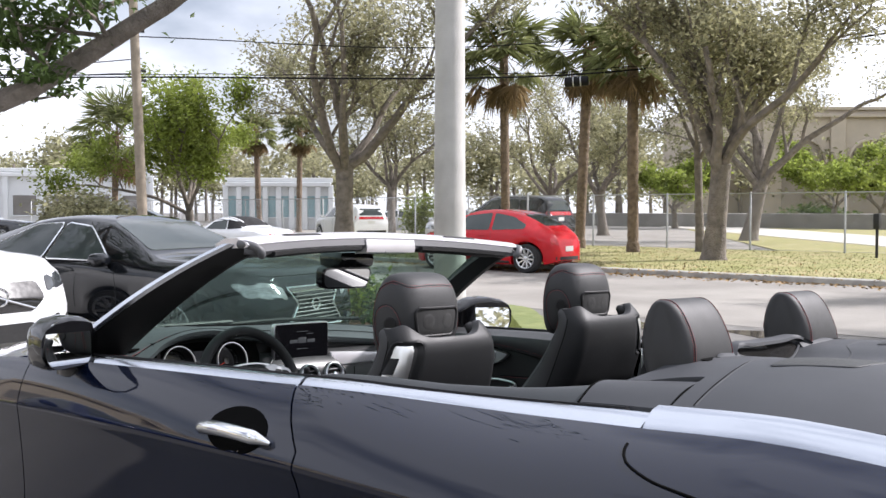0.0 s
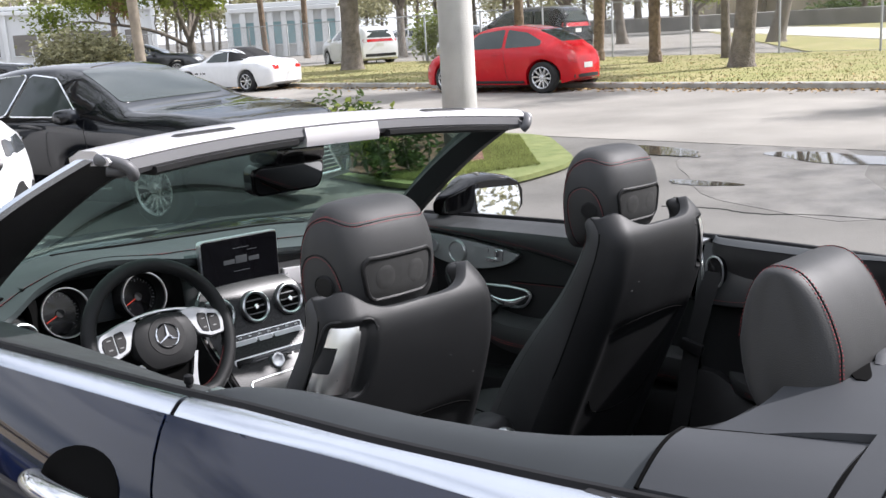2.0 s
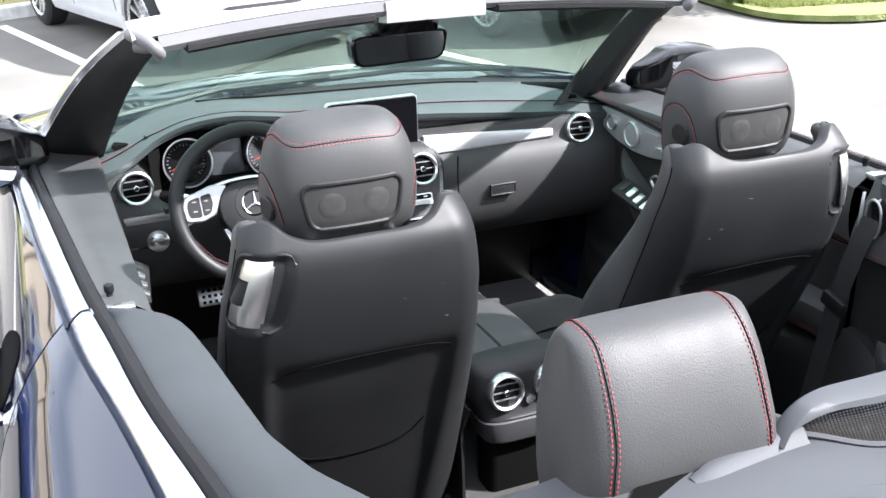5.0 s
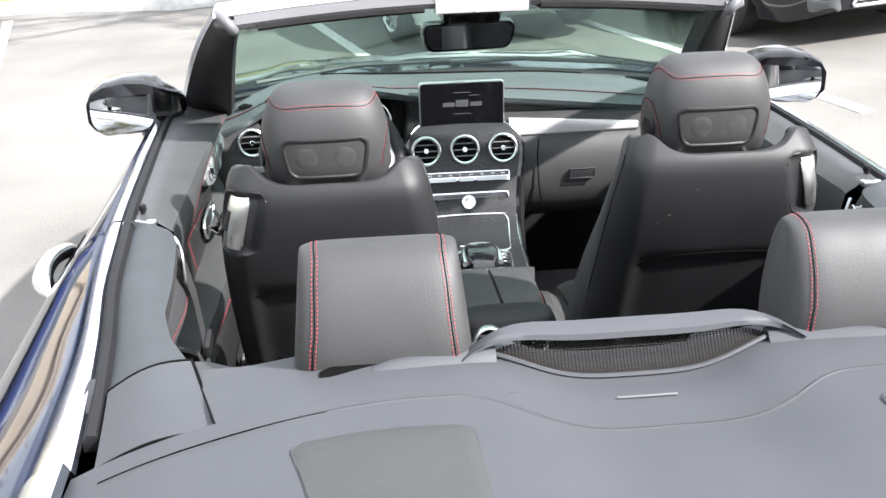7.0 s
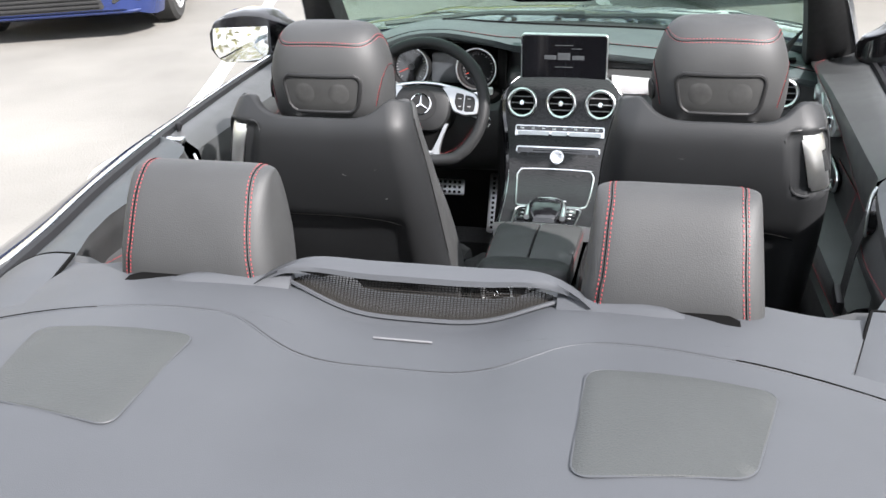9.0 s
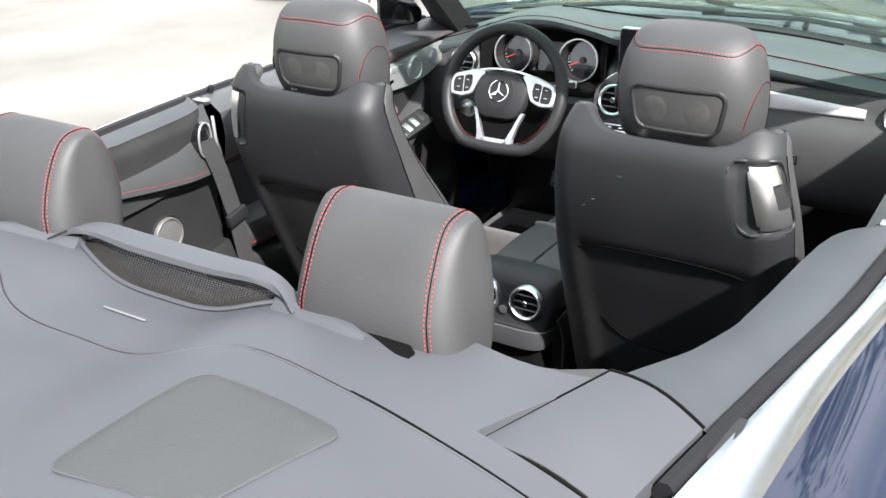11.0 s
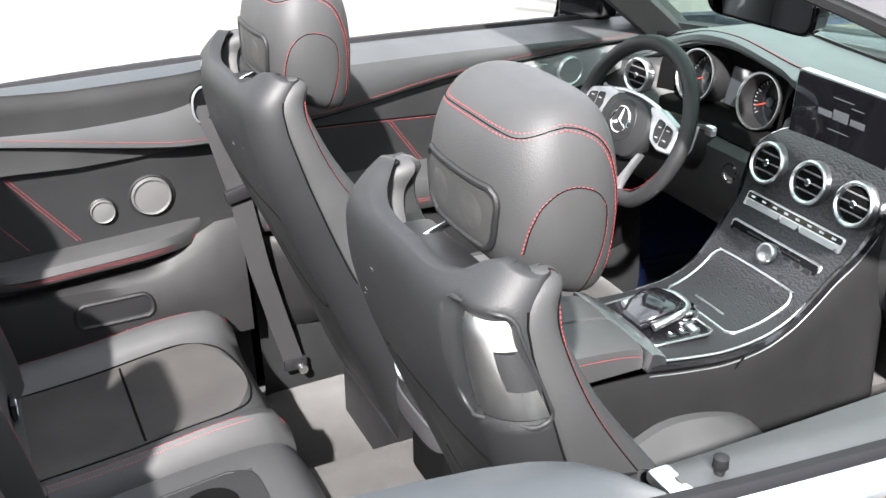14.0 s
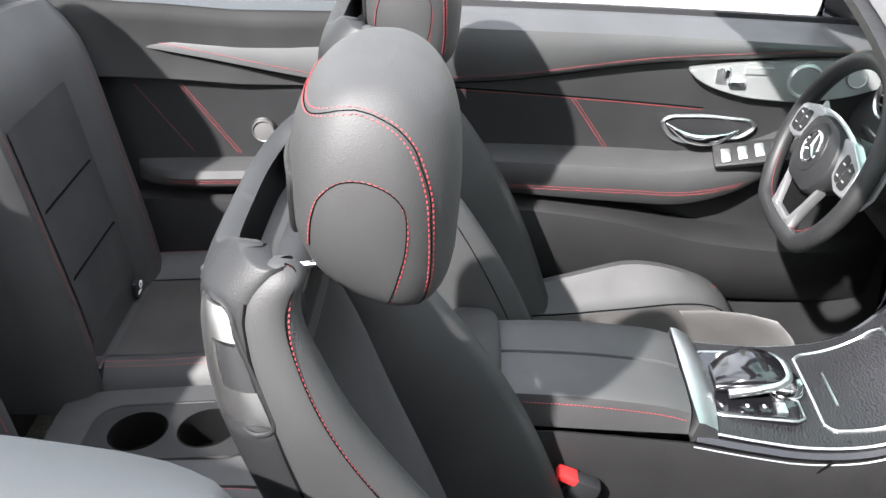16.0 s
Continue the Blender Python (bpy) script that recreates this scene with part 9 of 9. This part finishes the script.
bush("shrub", 85, 33, 4.5, 1.8, 63, 2500, 0.4, LEAFD, "dark hedge before tan building")
for i, (x, y, a, h) in enumerate(((5.45, 5.55, 0.5, 0.55), (5.9, 6.5, 0.55, 0.7), (6.4, 7.3, 0.5, 0.65), (5.55, 7.4, 0.5, 0.6), (7.2, 8.4, 0.6, 0.7))):
    tagged(bush("island_bush", x, y, a, h, 70 + i, 420, 0.10, LEAFG if i % 2 else LEAFD, "low broad-leaved green bush on mulch"), group="island bushes")

# limb of a street tree reaching over the black car
over = empty("overhanging_tree", pose(-4.5, 16.5, 0.1), "dark tree with limb reaching overhead", "tree")
q = random.Random(5)
bm = bmesh.new()
tube(bm, [V(0, 0, -0.1), V(0, 0, 0.3), V(0.2, -0.4, 1.2), V(0.9, -1.3, 1.9)], [0.42, 0.3, 0.26, 0.22], 10)
LIMB = spline([(0.9, -1.3, 1.9), (3.2, -4.4, 2.0), (5.6, -8.0, 2.15), (6.2, -9.5, 2.28), (6.65, -10.1, 2.62), (7.05, -10.5, 2.98), (7.3, -10.75, 3.2), (7.55, -11.0, 3.5), (7.8, -11.4, 3.9)], 0.3)
tube(bm, LIMB, [0.20 - 0.13 * i / (len(LIMB) - 1) for i in range(len(LIMB))], 9)
tips, high = [], []
for i in range(26):
    k = q.randint(int(len(LIMB) * 0.60), len(LIMB) - 1)
    b = q.uniform(0, 6.28)
    p2, _ = limb(bm, LIMB[k], (math.cos(b), math.sin(b), q.uniform(0.1, 1.1)), q.uniform(0.6, 1.5), 0.028, 0.006, q, 0.35, 0.02, 5)
    tips += p2[2:]
for i in range(16):
    b = q.uniform(0, 6.28)
    p1, _ = limb(bm, LIMB[q.randint(4, int(len(LIMB) * 0.7))], (0.5 + math.cos(b), -0.4 + math.sin(b), 1.5), q.uniform(4.0, 6.0), 0.07, 0.02, q, 0.25, 0.04, 5)
    for w in range(6):
        b = q.uniform(0, 6.28)
        p2, _ = limb(bm, p1[q.randint(3, 6)], (math.cos(b), math.sin(b), 0.5), q.uniform(1.2, 2.4), 0.02, 0.006, q, 0.35, 0.0, 4)
        high += p2[2:]
part("trunk", bm, BARK, over)
c, d, u = [], [], []
for i in range(2600):
    p = tips[q.randrange(len(tips))]
    c.append((p.x + q.gauss(0, 0.12), p.y + q.gauss(0, 0.12), p.z + abs(q.gauss(0, 0.12))))
    d.append((q.gauss(0, 1), q.gauss(0, 1), q.gauss(-0.3, 0.6)))
    u.append((q.gauss(0, 0.5), q.gauss(0, 0.5), 1))
for i in range(9000):
    p = high[q.randrange(len(high))]
    c.append((p.x + q.gauss(0, 0.3), p.y + q.gauss(0, 0.3), p.z + q.gauss(0, 0.25)))
    d.append((q.gauss(0, 1), q.gauss(0, 1), q.gauss(-0.3, 0.6)))
    u.append((q.gauss(0, 0.5), q.gauss(0, 0.5), 1))
leaf_mesh("crown", c, d, u, 0.12, 0.06, LEAFD, over)

# far line of trees
c, d, u = [], [], []
trunks = bmesh.new()
for i in range(150):
    az = math.radians(1 + 100 * (i + rnd.random()) / 150)
    R = rnd.uniform(88, 135)
    ctr = V(R * math.sin(az), R * math.cos(az), rnd.uniform(3.8, 6.5))
    tube(trunks, [V(ctr.x, ctr.y, -0.1), V(ctr.x + rnd.uniform(-0.4, 0.4), ctr.y, ctr.z)], [0.25, 0.12], 6)
    for k in range(7):
        cl = ctr + V(rnd.gauss(0, 1.9), rnd.gauss(0, 1.9), rnd.gauss(0, 1.3))
        for w in range(75):
            c.append((cl.x + rnd.gauss(0, 0.9), cl.y + rnd.gauss(0, 0.9), max(0.3, cl.z + rnd.gauss(0, 0.65))))
            d.append((rnd.gauss(0, 1), rnd.gauss(0, 1), rnd.gauss(0, 0.6)))
            u.append((rnd.gauss(0, 0.6), rnd.gauss(0, 0.6), 1))
for i in range(150):
    az = math.radians(101 + 260 * (i + rnd.random()) / 150)
    R = rnd.uniform(45, 70)
    for k in range(4):
        cl = V(R * math.sin(az) + rnd.gauss(0, 2.2), R * math.cos(az) + rnd.gauss(0, 2.2), rnd.uniform(2, 7))
        for w in range(60):
            c.append((cl.x + rnd.gauss(0, 1.1), cl.y + rnd.gauss(0, 1.1), max(0.3, cl.z + rnd.gauss(0, 0.9))))
            d.append((rnd.gauss(0, 1), rnd.gauss(0, 1), rnd.gauss(0, 0.6)))
            u.append((rnd.gauss(0, 0.6), rnd.gauss(0, 0.6), 1))
tagged(part("far_trunks", trunks, BARK), "distant dark trunks of far trees", "trees", kind="stuff")
tagged(leaf_mesh("far_trees", c, d, u, 0.55, 0.36, LEAFO, None), "hazy line of far olive trees", "trees", kind="stuff")

# grass blades and litter
def scatter(n, spot, lo, hi, wide, z, name, material, label, category, flat=False):
    c, d, u = [], [], []
    for i in range(n):
        x, y = spot()
        if flat:
            c.append((x, y, z + 0.012))
            d.append((rnd.gauss(0, 1), rnd.gauss(0, 1), rnd.gauss(0, 0.25)))
            u.append((rnd.gauss(0, 0.2), rnd.gauss(0, 0.2), 1))
        else:
            h = rnd.uniform(lo, hi)
            c.append((x, y, z + h * 0.42))
            d.append((rnd.gauss(0, 0.35), rnd.gauss(0, 0.35), 1))
            u.append((rnd.gauss(0, 1), rnd.gauss(0, 1), 0.1))
    tagged(leaf_mesh(name, c, d, u, hi if flat else (lo + hi) / 2, wide, material, None), label, category, kind="stuff")


scatter(16000, lambda: (16.9 + 11.3 * rnd.random() ** 1.4, rnd.uniform(0, 33)), 0.02, 0.06, 0.02, 0.10, "grass", GRASSB, "sparse grass blades on the strip", "grass")
scatter(1500, lambda: (16.3 + 11.5 * rnd.random() ** 2.0, rnd.uniform(-4, 33)), 0.1, 0.09, 0.05, 0.10, "fallen_leaves", DRYLEAF, "brown fallen leaves on the grass", "leaves", True)
scatter(2500, lambda: (16.45 - abs(rnd.gauss(0, 0.35)), rnd.uniform(-4, 33)), 0.1, 0.10, 0.06, 0.0, "gutter_leaves", DRYLEAF, "brown leaves along the kerb", "leaves", True)
scatter(9000, lambda: (lambda b, k: ((5.15 + 1.5 * b, 5.0 - 0.5 * b + k) if b < 0.9 else (6.5 + 1.9 * (b - 0.9) * 10, 4.6 + 1.8 * (b - 0.9) * 10 + k)))(rnd.random() if rnd.random() < 0.5 else 0.9 + 0.1 * rnd.random(), rnd.uniform(0.02, 0.75)), 0.03, 0.06, 0.012, 0.07, "island_blades", GRASSN, "green grass blades of the island", "grass")
scatter(5000, lambda: (rnd.uniform(-9, 5), 10.4 + 3.0 * rnd.random()), 0.06, 0.14, 0.02, 0.10, "front_blades", GRASSN, "green grass blades behind kerb", "grass")

# ---- poles, wires, fence ----
lp = empty("light_pole", pose(7.5, 6.6, 0.05), "tall pale round concrete light pole", "pole")
part("shaft", lofted([[V(r_ * math.cos(a), r_ * math.sin(a), z) for a in [2 * math.pi * i / 32 for i in range(32)]] for z, r_ in ((-0.05, 0.215), (0.4, 0.214), (3, 0.20), (6, 0.18), (10, 0.15))]), POLEM, lp)
part("stain", lofted([[V(r_ * math.cos(a), r_ * math.sin(a), z + 0.03 * math.sin(5 * a)) for a in [2 * math.pi * i / 32 for i in range(32)]] for z, r_ in ((0.0, 0.2165), (0.16, 0.2165))], caps=False), WET, lp, "dark damp stain at base")
up_ = empty("utility_pole", pose(14.7, 26.6, 0.0, 1.0, -2.6, 0), "weathered leaning wooden utility pole", "pole")
part("shaft", lofted([[V(r_ * math.cos(a), r_ * math.sin(a), z) for a in [2 * math.pi * i / 20 for i in range(20)]] for z, r_ in ((-0.3, 0.17), (4, 0.155), (12, 0.12))]), WOODPOLE, up_)
for z in (5.55, 5.85, 7.1):
    part("bracket", boxed((0.16, -0.05, z), (0.3, 0.08, 0.09), 0.01), DARK, up_)


def sag(a, b, k, n=24):
    a, b = V(a), V(b)
    return [a.lerp(b, i / n) - V(0, 0, k * 4 * (i / n) * (1 - i / n)) for i in range(n + 1)]


def wire(pts, r, label):
    tagged(part("overhead_wire", tubed(pts, r, 5), RUBBER), label, "cable", "overhead wires")


W1 = spline([(8.9, 36, 5.95), (14.8, 26.8, 5.7), (22.5, 15.6, 5.5), (27, 7.7, 6.4), (31, 1.0, 7.6)], 0.5)
wire(W1, 0.028, "thick black overhead cable")
wire([p + V(0, 0, 0.10 + 0.02 * math.sin(i)) for i, p in enumerate(W1)], 0.012, "thin black overhead wire")
wire(spline([(14.8, 26.8, 7.0), (23.5, 20.4, 7.0), (29.1, 8.5, 7.5), (33, 0, 8.2)], 0.5), 0.018, "thin black overhead wire")
wire(sag((14.8, 26.8, 7.0), (-6, 44, 8.2), 0.3), 0.018, "thin black overhead wire")
wire(sag((14.8, 26.8, 5.8), (-6, 46, 6.2), 0.3), 0.022, "thin black overhead wire")
wire(sag((14.8, 26.8, 6.3), (3, 60, 7.2), 0.3), 0.018, "thin black overhead wire")
sp = empty("cable_splice", pose(22.7, 15.3, 5.3), "black cable splice box on wire", "cable box")
ax = V(0.52, -0.85, 0.05).normalized()
part("case", tubed([ax * k for k in (-0.36, -0.34, 0.34, 0.36)], [0.1, 0.15, 0.15, 0.1], 16), RUBBER, sp)
for k in (-0.1, 0.12):
    part("strap", tubed([ax * (k - 0.02), ax * (k + 0.02)], 0.156, 16), GALV, sp)
    part("hanger", tubed([ax * k + V(0, 0, 0.14), ax * k + V(0, 0, 0.28)], 0.012, 5), GALV, sp)

fence = empty("chain_link_fence", pose(28.2, 0, 0.1), "grey chain-link fence with steel posts", "fence")
FH = 1.85
pm = tubed([(0, 0, -0.1), (0, 0, FH + 0.02), (0, 0, FH + 0.05)], [0.035, 0.035, 0.012], 8)
first = part("post", pm, GALV, fence)
for i in range(1, 24):
    ob = new("post", first.data)
    ob.parent = fence
    ob.location = (0.0, -6 + i * 3.05, 0)
    tagged(ob, "")
first.location = (0, -6, 0)
part("top_rail", tubed([(0, -6 + 3 * i, FH) for i in range(24)], 0.022, 6), GALV, fence)
part("bottom_wire", tubed([(0, -6 + 3 * i, 0.03) for i in range(24)], 0.006, 4), GALV, fence)
vv, ff = [], []
for s in (1, -1):
    for i in range(-22, 800):
        y0_ = -6 + i * 0.085
        a, b = (y0_, 0.03), (y0_ + s * FH * 0.98, FH)
        k = len(vv)
        for yy, zz in (a, b):
            vv += [(0.003 * s, yy - 0.0028, zz), (0.003 * s, yy + 0.0028, zz), (0.003 * s + 0.004, yy, zz)]
        ff += [(k, k + 1, k + 4, k + 3), (k + 1, k + 2, k + 5, k + 4), (k + 2, k, k + 3, k + 5)]
me = bpy.data.meshes.new("wire_mesh")
me.from_pydata(vv, [], ff)
me.materials.append(GALV)
ob = new("wire_mesh", me)
ob.parent = fence
tagged(ob, "grey woven wire mesh", kind="stuff")
mb = empty("meter_post", pose(25.6, 7.4, 0.1), "dark meter box on short post", "utility box")
part("post", tubed([(0, 0, -0.05), (0, 0, 0.9)], 0.04, 8), DARK, mb)
part("box", boxed((0, 0, 1.0), (0.2, 0.16, 0.42), 0.02), DARK, mb)

# ---- buildings ----
def building(name, x0, y0, x1, y1, h, depth, wall, label, bays, glass, arch=False, sill=0.9, head=2.6, band=None):
    """A front from one point to another with its bays recessed, and a body behind it."""
    a, b = V(x0, y0, 0), V(x1, y1, 0)
    u = (b - a).normalized()
    n = V(u.y, -u.x, 0)
    L = (b - a).length
    if n.dot(V(-20, -20, 0) - a) < 0:
        n = -n
    ang = math.atan2(u.y, u.x)
    hb = empty(name, pose((x0 + x1) / 2, (y0 + y1) / 2, 0), label, "building")
    mid = (a + b) / 2
    def put(nm, s, o, z, sx, so, sz, m_, lab="", bev=0.03, parent=None):
        bm_ = boxed((0, 0, 0), (sx, so, sz), bev, None, 1)
        bmesh.ops.transform(bm_, matrix=Matrix.Translation(a + u * s + n * o + V(0, 0, z) - mid) @ Matrix.Rotation(ang, 4, "Z"), verts=bm_.verts)
        return part(nm, bm_, m_, parent or hb, lab, smooth=False)
    wallp = put("wall", L / 2, -depth / 2 - 0.35, h / 2, L, depth, h, wall)
    put("parapet", L / 2, -depth / 2 - 0.2, h + 0.15, L + 0.3, depth + 0.3, 0.3, wall, parent=hb)
    step = L / bays
    for i in range(bays):
        s = step * (i + 0.5)
        w = step * 0.62
        put("window", s, -0.33, (sill + head) / 2, w, 0.06, head - sill, glass)
        put("window_sill", s, -0.2, sill - 0.05, w + 0.1, 0.3, 0.1, wall)
        if arch:
            pts = [Vector((w / 2 * math.cos(t), w / 2 * math.sin(t))) for t in [math.pi * j / 14 for j in range(15)]]
            part("arch", slab(pts, a + u * s + n * -0.36 + V(0, 0, head) - mid, u, (0, 0, 1), -0.03, 0.03), glass, hb, smooth=False)
            arc = [a + u * (s + (w / 2 + 0.15) * math.cos(t)) + n * -0.2 + V(0, 0, head + (w / 2 + 0.15) * math.sin(t)) - mid for t in [math.pi * j / 14 for j in range(15)]]
            part("arch_moulding", tubed(arc, 0.16, 6), wall, hb)
    for i in range(bays + 1):
        put("pilaster", step * i, -0.18, h * 0.47, 0.38 if not arch else step * 0.22, 0.36, h * 0.94, wall)
    put("cornice", L / 2, -0.12, h * 0.95, L, 0.5, 0.3, band or wall)
    return hb


building("tan_building", 84, 44, 112, 16, 11.0, 14, STUCCO, "tan stucco building with tall arches", 6, STUCCOD, True, 0.6, 6.0)
building("shop_front", 38.6, 56.5, 44.3, 51.8, 3.4, 8, WHITEWALL, "low white shop with blue front", 8, BLUEWALL, False, 0.9, 2.4)
building("white_building", 25, 82, 42, 72, 4.5, 10, WHITEWALL, "low white building beyond the lot", 7, GREYWALL, False, 1.0, 2.6)
building("pale_warehouse", -4, 78, 20, 88, 5.0, 10, WHITEWALL, "pale low warehouse far beyond lot", 7, GREYWALL, False, 1.2, 2.8)
building("tan_shop", -34, 12, -13, 31, 5.2, 9, STUCCO, "plain tan stucco building beside the lot", 5, GREYWALL, False, 1.0, 2.6)
lw = [(73 - 1.5, 90), (73, 49), (70, 22), (66, -10), (60, -40)]
tagged(part("low_wall", lofted([[V(x - 0.6, y, 0), V(x - 0.5, y, 1.1), V(x + 0.5, y, 1.15), V(x + 0.6, y, 0)] for x, y in lw]), GREYWALL), "low dark embankment wall with rails", "wall", kind="structure")
